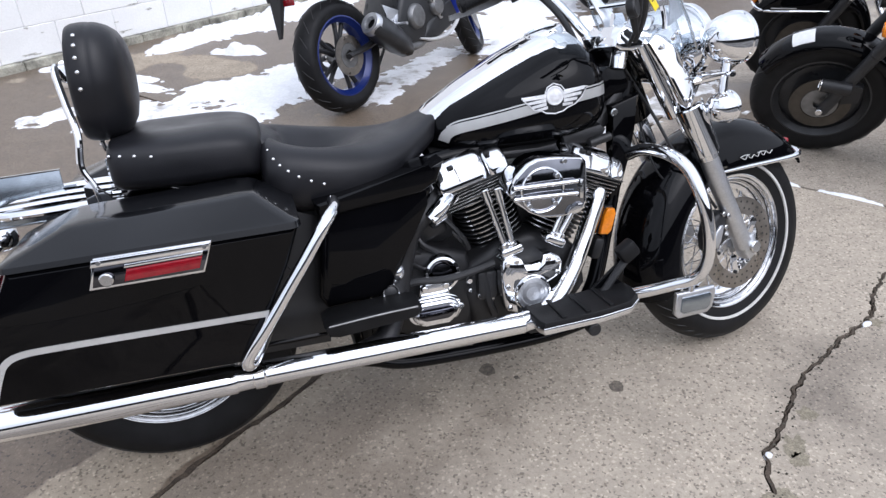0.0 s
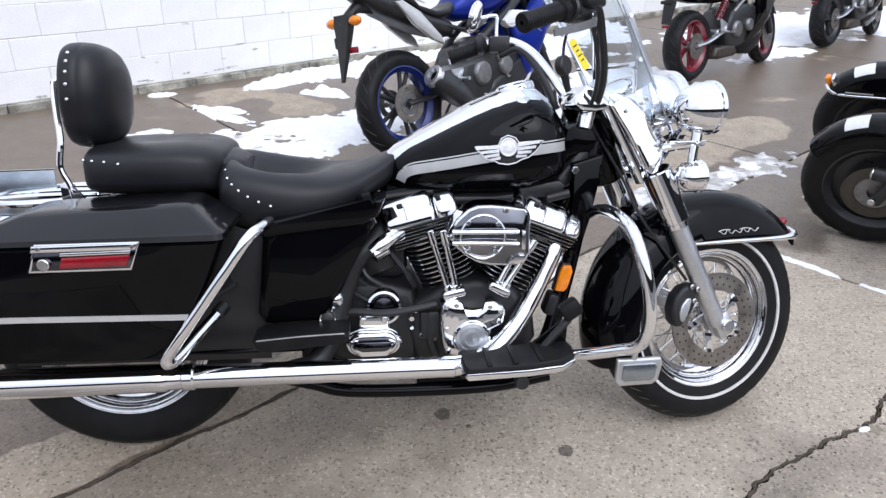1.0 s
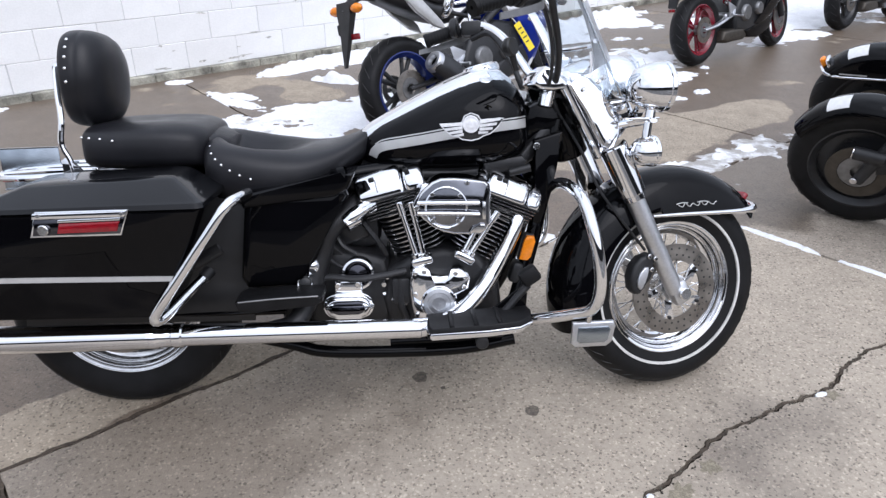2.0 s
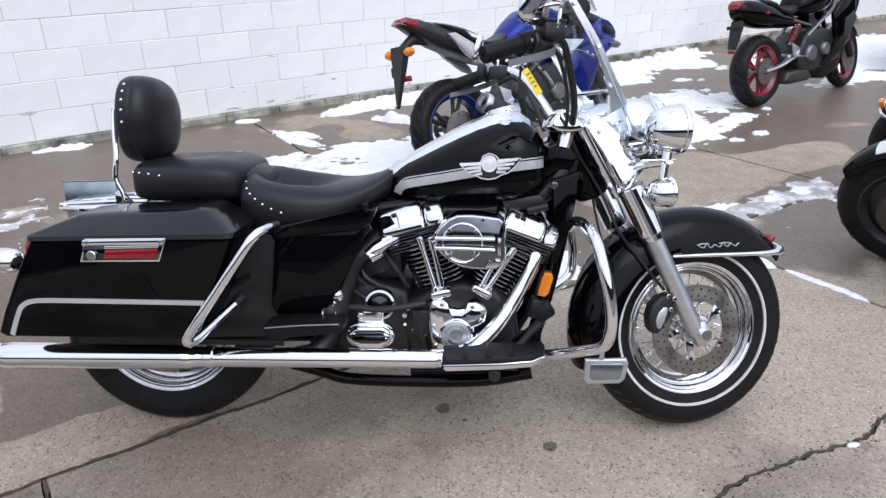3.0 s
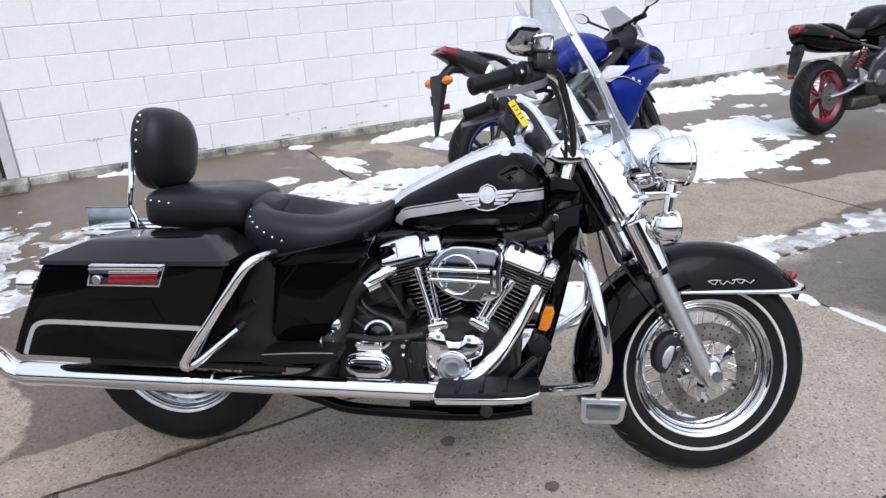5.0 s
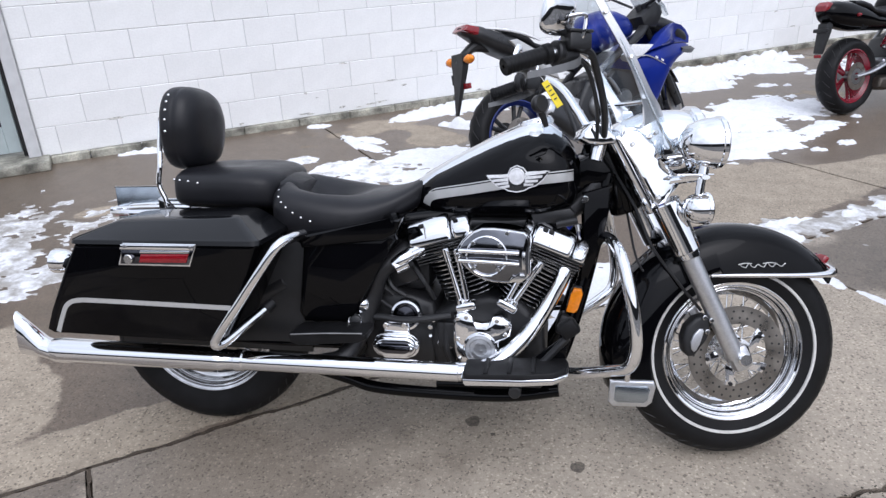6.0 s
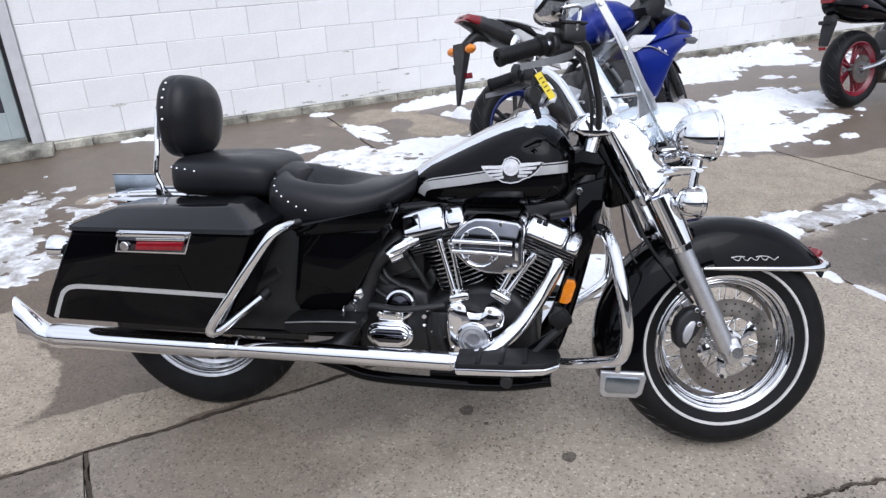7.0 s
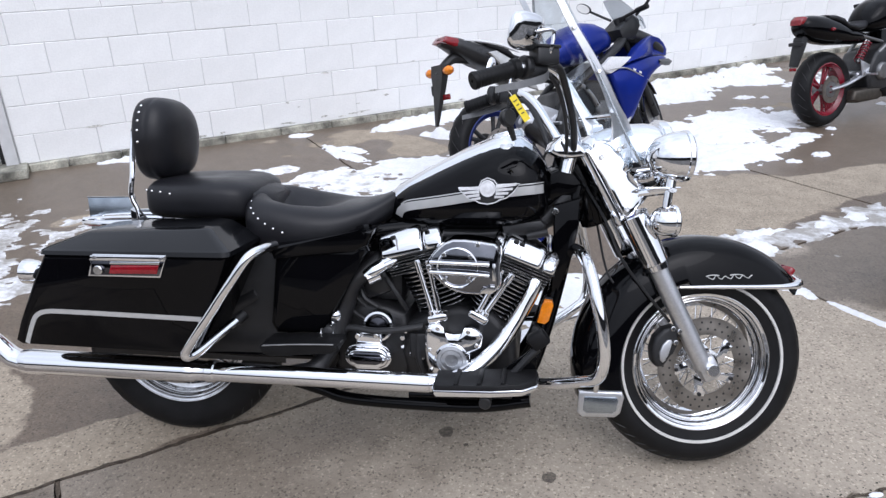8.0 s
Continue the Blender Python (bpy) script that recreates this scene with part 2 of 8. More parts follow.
    bp.inputs["Distance"].default_value = 0.0016
    l.new(fine, bp.inputs["Height"])
    l.new(bp.outputs[0], b.inputs["Normal"])
    return m


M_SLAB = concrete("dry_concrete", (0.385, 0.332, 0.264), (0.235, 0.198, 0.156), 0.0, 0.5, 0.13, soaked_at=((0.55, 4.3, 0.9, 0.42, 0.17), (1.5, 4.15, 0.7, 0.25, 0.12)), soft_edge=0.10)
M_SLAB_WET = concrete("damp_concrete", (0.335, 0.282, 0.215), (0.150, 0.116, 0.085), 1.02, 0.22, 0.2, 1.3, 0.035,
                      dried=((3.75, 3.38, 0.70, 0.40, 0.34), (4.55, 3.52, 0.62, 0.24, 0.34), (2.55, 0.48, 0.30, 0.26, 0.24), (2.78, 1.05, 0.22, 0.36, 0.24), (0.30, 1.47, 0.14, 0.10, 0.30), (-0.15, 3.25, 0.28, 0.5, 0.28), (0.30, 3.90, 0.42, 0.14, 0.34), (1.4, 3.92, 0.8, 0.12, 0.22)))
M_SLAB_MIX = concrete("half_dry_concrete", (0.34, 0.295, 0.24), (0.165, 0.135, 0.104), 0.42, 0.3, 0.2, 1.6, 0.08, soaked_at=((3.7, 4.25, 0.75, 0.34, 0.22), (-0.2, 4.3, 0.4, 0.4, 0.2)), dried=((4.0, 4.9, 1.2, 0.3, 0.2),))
M_GROUND = concrete("dark_lot_surface", (0.085, 0.08, 0.074), (0.05, 0.046, 0.042), 0.4, 0.2)
# for the unseen walls added around the lot to darken reflections
M_SURROUND = mat("dark_brick_across_the_lot", (0.013, 0.0125, 0.013), 0.9, vary=0.4, scale=1.5, fine=0.3, fine_scale=12, bump=0.01, bump_scale=14)

M_SNOW = mat("old_snow", (0.80, 0.81, 0.83), 0.6, vary=0.05, scale=9, fine=0.05, fine_scale=60, bump=0.006, bump_scale=40)


def icy(name, lo=0.50, hi=0.68):
    """Half-melted snow: white crust broken by wet grey slush."""
    m = mat(name, (0.8, 0.81, 0.83), 0.5, bump=0.006, bump_scale=45)
    n, l = m.node_tree.nodes, m.node_tree.links
    g = n.new("ShaderNodeNewGeometry")
    t = n.new("ShaderNodeTexNoise")
    t.inputs["Scale"].default_value, t.inputs["Detail"].default_value = 9.0, 8.0
    t.inputs["Roughness"].default_value = 0.7
    l.new(g.outputs["Position"], t.inputs["Vector"])
    r = n.new("ShaderNodeMapRange")
    r.inputs["From Min"].default_value, r.inputs["From Max"].default_value = lo, hi
    l.new(t.outputs["Fac"], r.inputs["Value"])
    x = n.new("ShaderNodeMix")
    x.data_type = 'RGBA'
    x.inputs["A"].default_value, x.inputs["B"].default_value = (0.84, 0.85, 0.87, 1), (0.36, 0.34, 0.31, 1)
    l.new(r.outputs[0], x.inputs["Factor"])
    l.new(x.outputs["Result"], n["Principled BSDF"].inputs["Base Color"])
    return m


M_ICE = icy("slushy_snow")
M_SLUSH = icy("grey_slush", 0.36, 0.56)
M_CRUST = icy("thin_grey_snow_crust", 0.39, 0.58)


# ---- mesh helpers ----
def V(*a):
    return Vector(a)


SINGLE = {"cover_bolts": "cover_bolt", "case_bolts": "case_bolt", "nacelle_bolts": "nacelle_bolt", "caliper_bolts": "caliper_bolt", "disc_bolts": "disc_bolt", "bracket_screws": "bracket_screw",
          "cleaner_screws": "cleaner_screw", "latch_screws": "latch_screw", "oil_hoses": "oil_hose", "cover_lugs": "cover_lug", "badge_bars": "badge_bar", "snow_patch": "snow_patch", "latch_lip": "latch_lip",
          "header_shield": "header_shield", "footpeg_bracket": "footpeg_bracket", "clutch_cover": "clutch_cover", "front_cable": "front_cable", "control_cable": "control_cable", "fairing_print": "fairing_bar", "badge_wings": "badge_wing", "induction_body": "induction_body",
          "lower_frame_rail": "lower_frame_rail"}


def islands(bm):
    """The separate pieces of a bmesh, as vertex lists, the largest first."""
    seen, out = set(), []
    for v0 in bm.verts:
        if v0 in seen:
            continue
        stack, group = [v0], []
        seen.add(v0)
        while stack:
            v = stack.pop()
            group.append(v)
            for e in v.link_edges:
                w = e.other_vert(v)
                if w not in seen:
                    seen.add(w)
                    stack.append(w)
        out.append(group)
    return sorted(out, key=len, reverse=True)


def part(name, bm, material, parent=None, label="", xf=None, smooth=35):
    """Links a bmesh as one mesh object under a thing or a part."""
    if name in SINGLE:
        groups = islands(bm)
        if len(groups) > 1:
            made = []
            for g in groups:
                idx = {v: i for i, v in enumerate(g)}
                piece = bmesh.new()
                vs = [piece.verts.new(v.co) for v in g]
                for f in {f for v in g for f in v.link_faces}:
                    piece.faces.new([vs[idx[v]] for v in f.verts])
                if name == "snow_patch" and len(g) < 14:
                    piece.free()
                    continue
                made.append(part_single(SINGLE[name], piece, material, parent, label, xf, smooth))
            bm.free()
            return made[0]
    return part_single(SINGLE.get(name, name), bm, material, parent, label, xf, smooth)


def part_single(name, bm, material, parent=None, label="", xf=None, smooth=35):
    if xf is not None:
        bmesh.ops.transform(bm, matrix=xf, verts=bm.verts)
    bmesh.ops.recalc_face_normals(bm, faces=bm.faces)
    me = bpy.data.meshes.new(name)
    bm.to_mesh(me)
    bm.free()
    me.materials.append(material)
    if smooth:
        me.polygons.foreach_set("use_smooth", [True] * len(me.polygons))
        me.set_sharp_from_angle(angle=radians(smooth))
    ob = new(name, me)
    if parent is not None:
        ob.parent = parent
    if label:
        ob["label"] = label
    return ob


def thing(name, label, category, matrix=None, group=""):
    e = new(name)
    e.empty_display_size = 0.1
    if matrix is not None:
        e.matrix_basis = matrix
    return tagged(e, label, category, group)


def B():
    return bmesh.new()


def basis(d):
    d = d.normalized()
    a = Vector((0, 0, 1)) if abs(d.z) < 0.9 else Vector((1, 0, 0))
    u = d.cross(a).normalized()
    return u, d.cross(u).normalized()


def loft(bm, rings, cap=True, closed=False):
    vs = [[bm.verts.new(p) for p in r] for r in rings]
    m = len(vs[0])
    pairs = list(zip(vs, vs[1:])) + ([(vs[-1], vs[0])] if closed else [])
    for a, b in pairs:
        for i in range(m):
            bm.faces.new((a[i], a[(i + 1) % m], b[(i + 1) % m], b[i]))
    if cap and not closed:
        bm.faces.new(vs[0][::-1])
        bm.faces.new(vs[-1])
    return bm


def cyl(bm, a, b, r0, r1=None, seg=18, bev=0.0):
    a, b = Vector(a), Vector(b)
    r1 = r0 if r1 is None else r1
    u, w = basis(b - a)
    d = (b - a).normalized()
    st = [(0, r0), ((b - a).length, r1)]
    if bev:
        h = (b - a).length
        st = [(0, r0 - bev), (bev, r0), (h - bev, r1), (h, r1 - bev)]
    rings = [[a + d * h + (u * math.cos(t) + w * math.sin(t)) * r for t in [2 * math.pi * k / seg for k in range(seg)]] for h, r in st]
    return loft(bm, rings)


def lathe(bm, prof, c, axis, seg=40, closed=False, cap=False):
    """prof: (offset along the axis, radius)."""
    c, d = Vector(c), Vector(axis).normalized()
    u, w = basis(d)
    rings = [[c + d * h + (u * math.cos(t) + w * math.sin(t)) * r for t in [2 * math.pi * k / seg for k in range(seg)]] for h, r in prof]
    return loft(bm, rings, cap=cap, closed=closed)


def curve_pts(pts, n=5):
    pts = [Vector(p) for p in pts]
    if n <= 1 or len(pts) < 3:
        return pts
    q = [2 * pts[0] - pts[1]] + pts + [2 * pts[-1] - pts[-2]]
    out = []
    for i in range(1, len(q) - 2):
        for k in range(n):
            t = k / n
            p0, p1, p2, p3 = q[i - 1], q[i], q[i + 1], q[i + 2]
            out.append(0.5 * (2 * p1 + (p2 - p0) * t + (2 * p0 - 5 * p1 + 4 * p2 - p3) * t * t + (3 * p1 - p0 - 3 * p2 + p3) * t ** 3))
    return out + [pts[-1]]


def tube(bm, pts, r, seg=12, n=5, flat=1.0):
    """A round tube along a smooth line; r may be a list, one for each point given."""
    k = len(pts)
    p = curve_pts(pts, n)
    rr = [r] * len(p) if not isinstance(r, (list, tuple)) else [float(np.interp(i / (len(p) - 1) * (k - 1), range(k), r)) for i in range(len(p))]
    d = (p[1] - p[0]).normalized()
    u, w = basis(d)
    rings = []
    for i, c in enumerate(p):
        dd = (p[min(i + 1, len(p) - 1)] - p[max(i - 1, 0)]).normalized()
        u = (u - dd * u.dot(dd)).normalized()
        w = dd.cross(u).normalized()
        rings.append([c + (u * math.cos(t) + w * math.sin(t) * flat) * rr[i] for t in [2 * math.pi * j / seg for j in range(seg)]])
    return loft(bm, rings)


def box(bm, c, s, rot=(0, 0, 0), bev=0.0, segs=2):
    m = Matrix.Translation(c) @ Euler([radians(a) for a in rot]).to_matrix().to_4x4() @ Matrix.Diagonal((*s, 1))
    g = bmesh.ops.create_cube(bm, size=1.0, matrix=m)
    if bev:
        es = {e for v in g["verts"] for e in v.link_edges}
        bmesh.ops.bevel(bm, geom=list(es), offset=bev, segments=segs, profile=0.5, affect='EDGES')
    return bm


def slab(bm, outline, y0, y1, bev=0.0, segs=2):
    """An outline in x and z, drawn out from y0 to y1, its edges rounded."""
    a = [bm.verts.new((x, y0, z)) for x, z in outline]
    b = [bm.verts.new((x, y1, z)) for x, z in outline]
    fa, fb = bm.faces.new(a), bm.faces.new(b[::-1])
    fs = [fa, fb]
    for i in range(len(a)):
        j = (i + 1) % len(a)
        fs.append(bm.faces.new((a[j], a[i], b[i], b[j])))
    if bev:
        es = list(set(fa.edges) | set(fb.edges))
        bmesh.ops.bevel(bm, geom=es, offset=bev, segments=segs, profile=0.5, affect='EDGES')
    return bm


def sring(x, cy, cz, ry, rz, n=2.5, m=28):
    """A rounded ring across the x axis."""
    out = []
    for k in range(m):
        t = 2 * math.pi * k / m
        c, s = math.cos(t), math.sin(t)
        out.append(Vector((x, cy + ry * math.copysign(abs(c) ** (2 / n), c), cz + rz * math.copysign(abs(s) ** (2 / n), s))))
    return out


def strip(bm, path, half, y, t=0.003):
    """A flat band along a path in x and z on the side plane y, t proud of it (towards -y)."""
    p = curve_pts([(x, y, z) for x, z in path], 5)
    rings = []
    for i, c in enumerate(p):
        d = (p[min(i + 1, len(p) - 1)] - p[max(i - 1, 0)]).normalized()
        nrm = Vector((-d.z, 0, d.x))
        rings.append([c + nrm * half, c + nrm * half + V(0, -t, 0), c - nrm * half + V(0, -t, 0), c - nrm * half])
    return loft(bm, rings)


# ---- the setting: slabs laid along the wall ----
WD = Vector((math.cos(radians(WALL_ANG)), math.sin(radians(WALL_ANG)), 0))
WN = Vector((math.sin(radians(WALL_ANG)), -math.cos(radians(WALL_ANG)), 0))


def uv(u, v, z=0.0):
    """u metres along the wall, v metres out from it."""
    return Vector((P0X, P0Y, 0)) + WD * u + WN * v + Vector((0, 0, z))


WALLM = Matrix.Translation((P0X, P0Y, 0)) @ Matrix.Rotation(radians(WALL_ANG), 4, 'Z')

bm = B()
bmesh.ops.create_grid(bm, x_segments=2, y_segments=2, size=400)
tagged(part("ground", bm, M_GROUND, smooth=0, xf=Matrix.Translation((0, 0, -0.03))), "wide damp concrete lot under broken slabs", "ground", kind="structure")
bm = B()
box(bm, uv(4, 3.35, -0.024), (34, 6.8, 0.008), rot=(0, 0, WALL_ANG))
tagged(part("joint_bed", bm, M_DIRT, smooth=0), "dark wet dirt in the joints between the slabs", "ground", kind="structure")


CRACK = ((0.9, 5.16), (1.15, 5.19), (1.31, 5.184), (1.353, 5.157), (1.42, 5.133), (1.60, 5.139), (1.72, 5.126), (1.85, 5.144), (2.0, 5.172), (2.14, 5.216), (2.21, 5.229), (2.31, 5.213), (2.40, 5.205), (2.50, 5.216), (2.571, 5.231), (2.9, 5.245), (3.2, 5.19))


def wander(u, v, along, crack):
    if crack == 1:
        a = float(np.interp(u, [c[0] for c in CRACK], [c[1] for c in CRACK])) - 5.16
        return a + noise.noise(Vector((u * 9, v * 9, 9.7))) * 0.009 + noise.noise(Vector((u * 26, v * 26, 1.7))) * 0.008 + noise.noise(Vector((u * 60, v * 60, 2.7))) * 0.006 + noise.noise(Vector((u * 130, v * 130, 5.7))) * 0.004
    s = 0.012 + 0.06 * crack
    a = noise.noise(Vector((u * 1.6, v * 1.6, 3.1 + along))) * s
    a += noise.noise(Vector((u * 7, v * 7, 9.7 + along))) * (0.006 + 0.03 * crack)
    a += noise.noise(Vector((u * 26, v * 26, 1.7 + along))) * (0.003 + 0.012 * crack)
    return a


def slab_piece(name, u0, u1, v0, v1, material, parent, cr=(0, 0, 0, 0), gap=0.006):
    """cr: how far each edge wanders (v0, u1, v1, u0)."""
    pts, step = [], (0.010 if 1 in cr else 0.022)
    def edge(a, b, along, crack):
        n = max(2, int((Vector(b) - Vector(a)).length / step))
        for k in range(n):
            u = a[0] + (b[0] - a[0]) * k / n
            v = a[1] + (b[1] - a[1]) * k / n
            du, dv = 0, 0
            if along == 'u':
                dv = wander(u, a[1], 0.0, crack)
            else:
                du = wander(a[0], v, 5.0, crack)
            g = (0.0015 + 0.0030 * (1 + noise.noise(Vector((u * 9, v * 9, 4))) + 0.8 * noise.noise(Vector((u * 70, v * 70, 14))))) + gap * 0.4 if crack else gap
            sgn_u = (1 if abs(u - u0) < 1e-6 else -1 if abs(u - u1) < 1e-6 else 0)
            sgn_v = (1 if abs(v - v0) < 1e-6 else -1 if abs(v - v1) < 1e-6 else 0)
            pts.append((u + du + sgn_u * g, v + dv + sgn_v * g))
    edge((u0, v0), (u1, v0), 'u', cr[0])
    edge((u1, v0), (u1, v1), 'v', cr[1])
    edge((u1, v1), (u0, v1), 'u', cr[2])
    edge((u0, v1), (u0, v0), 'v', cr[3])
    bm = B()
    top = [bm.verts.new(uv(u, v, 0.0)) for u, v in pts]
    cu, cv = (u0 + u1) / 2, (v0 + v1) / 2
    low = []
    for u, v in pts:
        low.append(bm.verts.new(uv(u, v, -0.02)))
    bm.faces.new(top)
    for i in range(len(top)):
        j = (i + 1) % len(top)
        bm.faces.new((top[i], low[i], low[j], top[j]))
    return part(name, bm, material, parent, smooth=0)


pavement = tagged(new("pavement"), "cracked concrete slabs, dry in front, damp towards the wall", "pavement", kind="structure")
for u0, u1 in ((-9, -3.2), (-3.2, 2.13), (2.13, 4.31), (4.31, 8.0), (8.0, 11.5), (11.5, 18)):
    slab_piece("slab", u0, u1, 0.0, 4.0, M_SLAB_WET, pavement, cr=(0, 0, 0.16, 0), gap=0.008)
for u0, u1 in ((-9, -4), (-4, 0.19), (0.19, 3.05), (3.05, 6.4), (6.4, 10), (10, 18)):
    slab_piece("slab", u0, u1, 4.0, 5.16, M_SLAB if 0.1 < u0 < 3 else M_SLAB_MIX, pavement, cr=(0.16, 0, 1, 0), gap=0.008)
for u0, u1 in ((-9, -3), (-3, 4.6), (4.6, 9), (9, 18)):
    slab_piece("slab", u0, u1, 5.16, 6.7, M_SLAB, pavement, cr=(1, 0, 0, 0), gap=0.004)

# grit and crumbs lying along the wandering crack
bm = B()
rnd = random.Random(4)
for k in range(300):
    u = rnd.uniform(0.9, 3.2)
    v = 5.16 + wander(u, 5.16, 0.0, 1) + rnd.gauss(0, 0.018)
    r = rnd.uniform(0.001, 0.0034)
    p = uv(u, v, r * 0.4)
    bmesh.ops.create_icosphere(bm, subdivisions=1, radius=r, matrix=Matrix.Translation(p) @ Matrix.Diagonal((1.3, 1, 0.6, 1)))
tagged(part("crack_crumbs", bm, M_MOSS, smooth=0), "small crumbs of concrete and grit along the crack", "grit", kind="stuff")

# dark oil drips on the slab
M_OIL = mat("old_oil_stain", (0.135, 0.115, 0.092), 0.7, vary=0.35, scale=70, fine=0.3, fine_scale=240)
for k, (x, y, r) in enumerate(((0.882, 0.003, 0.024), (1.206, -0.163, 0.022), (0.95, -0.05, 0.008), (1.7, 0.25, 0.02))):
    bm = B()
    vs = []
    for i in range(26):
        t = 2 * math.pi * i / 26
        rr = r * (1 + 0.35 * noise.noise(Vector((math.cos(t) * 1.4, math.sin(t) * 1.4, k * 3.3))))
        vs.append(bm.verts.new((x + rr * math.cos(t), y + rr * math.sin(t), 0.0012)))
    bm.faces.new(vs)
    tagged(part("oil_stain", bm, M_OIL, smooth=0), "small dark oil stain soaked into the concrete", "stain", group="oil stains")


M_SOIL = mat("brown_stain", (0.235, 0.205, 0.15), 0.85, vary=0.25, scale=60, fine=0.25, fine_scale=220)
for k, (u, v, r) in enumerate(((1.635, 5.175, 0.030), (1.50, 5.178, 0.034), (1.455, 5.200, 0.030), (1.30, 5.20, 0.05), (2.18, 5.245, 0.022))):
    bm = B()
    vs = []
    for i in range(40):
        t = 2 * math.pi * i / 40
        rr = r * (1 + 0.7 * noise.noise(Vector((math.cos(t) * 1.9, math.sin(t) * 1.9, 40 + k * 3.3))) + 0.25 * noise.noise(Vector((math.cos(t) * 6, math.sin(t) * 6, k))))
        vs.append(bm.verts.new(uv(u + rr * math.cos(t), v + rr * 0.75 * math.sin(t), 0.0010)))
    bm.faces.new(vs)
    tagged(part("soil_stain", bm, M_SOIL, smooth=0), "faint brown soil stain beside the crack", "stain", group="soil stains")


def dirt_line(name, path, half, label):
    """Wet dirt lying in and over the edges of a joint, with a ragged outline."""
    bm = B()
    left, right = [], []
    for i, (u, v) in enumerate(path):
        d = (Vector(path[min(i + 1, len(path) - 1)]) - Vector(path[max(i - 1, 0)])).normalized()
        nr = Vector((-d.y, d.x))
        for lst, sg in ((left, 1), (right, -1)):
            h = half * (1.0 + 1.6 * noise.noise(Vector((u * 14, v * 14, 3 + sg))) + 1.3 * noise.noise(Vector((u * 45, v * 45, 8 + sg))))
            p = Vector((u, v)) + nr * sg * max(0.001, h)
            lst.append(bm.verts.new(uv(p.x, p.y, 0.0009)))
    for i in range(len(path) - 1):
        bm.faces.new((left[i], left[i + 1], right[i + 1], right[i]))
    tagged(part(name, bm, M_DIRT, smooth=0), label, "dirt", kind="structure")


# this strip's dark holds both wet dirt and the slab lip's shadow
dirt_line("joint_dirt", [(-4 + 0.02 * k, 4.0 + wander(-4 + 0.02 * k, 4.0, 0.0, 0.16)) for k in range(352)], 0.0062, "dark wet dirt and lip shadow along the slab joint")
dirt_line("crack_dirt", [(0.6 + 0.012 * k, 5.16 + wander(0.6 + 0.012 * k, 5.16, 0.0, 1)) for k in range(260)], 0.0036, "dark dirt packed in the wandering crack")
dirt_line("side_joint_dirt", [(0.19 + wander(0.19, 4.0 + 0.02 * k, 5.0, 0), 4.0 + 0.02 * k) for k in range(58)], 0.006, "dark wet dirt packed in the short joint")


# ---- snow ----
def snow(blobs, h=0.05, cell=0.03, rough=0.5, fine=0.25, label="thin patch of old melting snow on the concrete", icy_=False):
    """blobs: (u, v, ru, rv, turn) in wall coordinates."""
    us = [b[0] - max(b[2], b[3]) * 1.4 for b in blobs], [b[0] + max(b[2], b[3]) * 1.4 for b in blobs]
    vs = [b[1] - max(b[2], b[3]) * 1.4 for b in blobs], [b[1] + max(b[2], b[3]) * 1.4 for b in blobs]
    u0, u1, v0, v1 = min(us[0]), max(us[1]), max(0.01, min(vs[0])), max(vs[1])
    nu, nv = int((u1 - u0) / cell) + 1, int((v1 - v0) / cell) + 1
    hs = np.zeros((nu + 1, nv + 1))
    for i in range(nu + 1):
        for j in range(nv + 1):
            u, v = u0 + i * cell, v0 + j * cell
            f = -1.0
            for cu, cv, ru, rv, turn in blobs:
                c, s = math.cos(radians(turn)), math.sin(radians(turn))
                a, b = ((u - cu) * c + (v - cv) * s) / ru, ((v - cv) * c - (u - cu) * s) / rv
                f = max(f, 1 - math.hypot(a, b))
            f += rough * noise.noise(Vector((u * 2.2, v * 2.2, 0.5))) + fine * noise.noise(Vector((u * 8, v * 8, 2.5))) + 0.7 * fine * noise.noise(Vector((u * 21, v * 21, 6.5))) + 0.35 * fine * noise.noise(Vector((u * 47, v * 47, 11.5)))
            hs[i, j] = f
    bm = B()
    grid = {}
    def vert(i, j):
        if (i, j) not in grid:
            f = hs[i, j]
            z = h * min(1.0, max(0.0, f)) ** 0.6 * (0.75 + 0.5 * noise.noise(Vector((i * 0.31, j * 0.31, 7)))) if f > 0 else -0.006
            grid[i, j] = bm.verts.new(uv(u0 + i * cell, v0 + j * cell, z))
        return grid[i, j]
    for i in range(nu):
        for j in range(nv):
            if max(hs[i, j], hs[i + 1, j], hs[i, j + 1], hs[i + 1, j + 1]) > 0:
                bm.faces.new((vert(i, j), vert(i + 1, j), vert(i + 1, j + 1), vert(i, j + 1)))
    if not bm.faces:
        bm.free()
        return
    before = set(bpy.data.objects)
    part("snow_patch", bm, {2: M_SLUSH, 3: M_CRUST}[icy_] if icy_ in (2, 3) else M_ICE if icy_ else M_SNOW, smooth=60)
    for ob in sorted(set(bpy.data.objects) - before, key=lambda o: o.name):
        tagged(ob, label, "snow", group="snow patches")


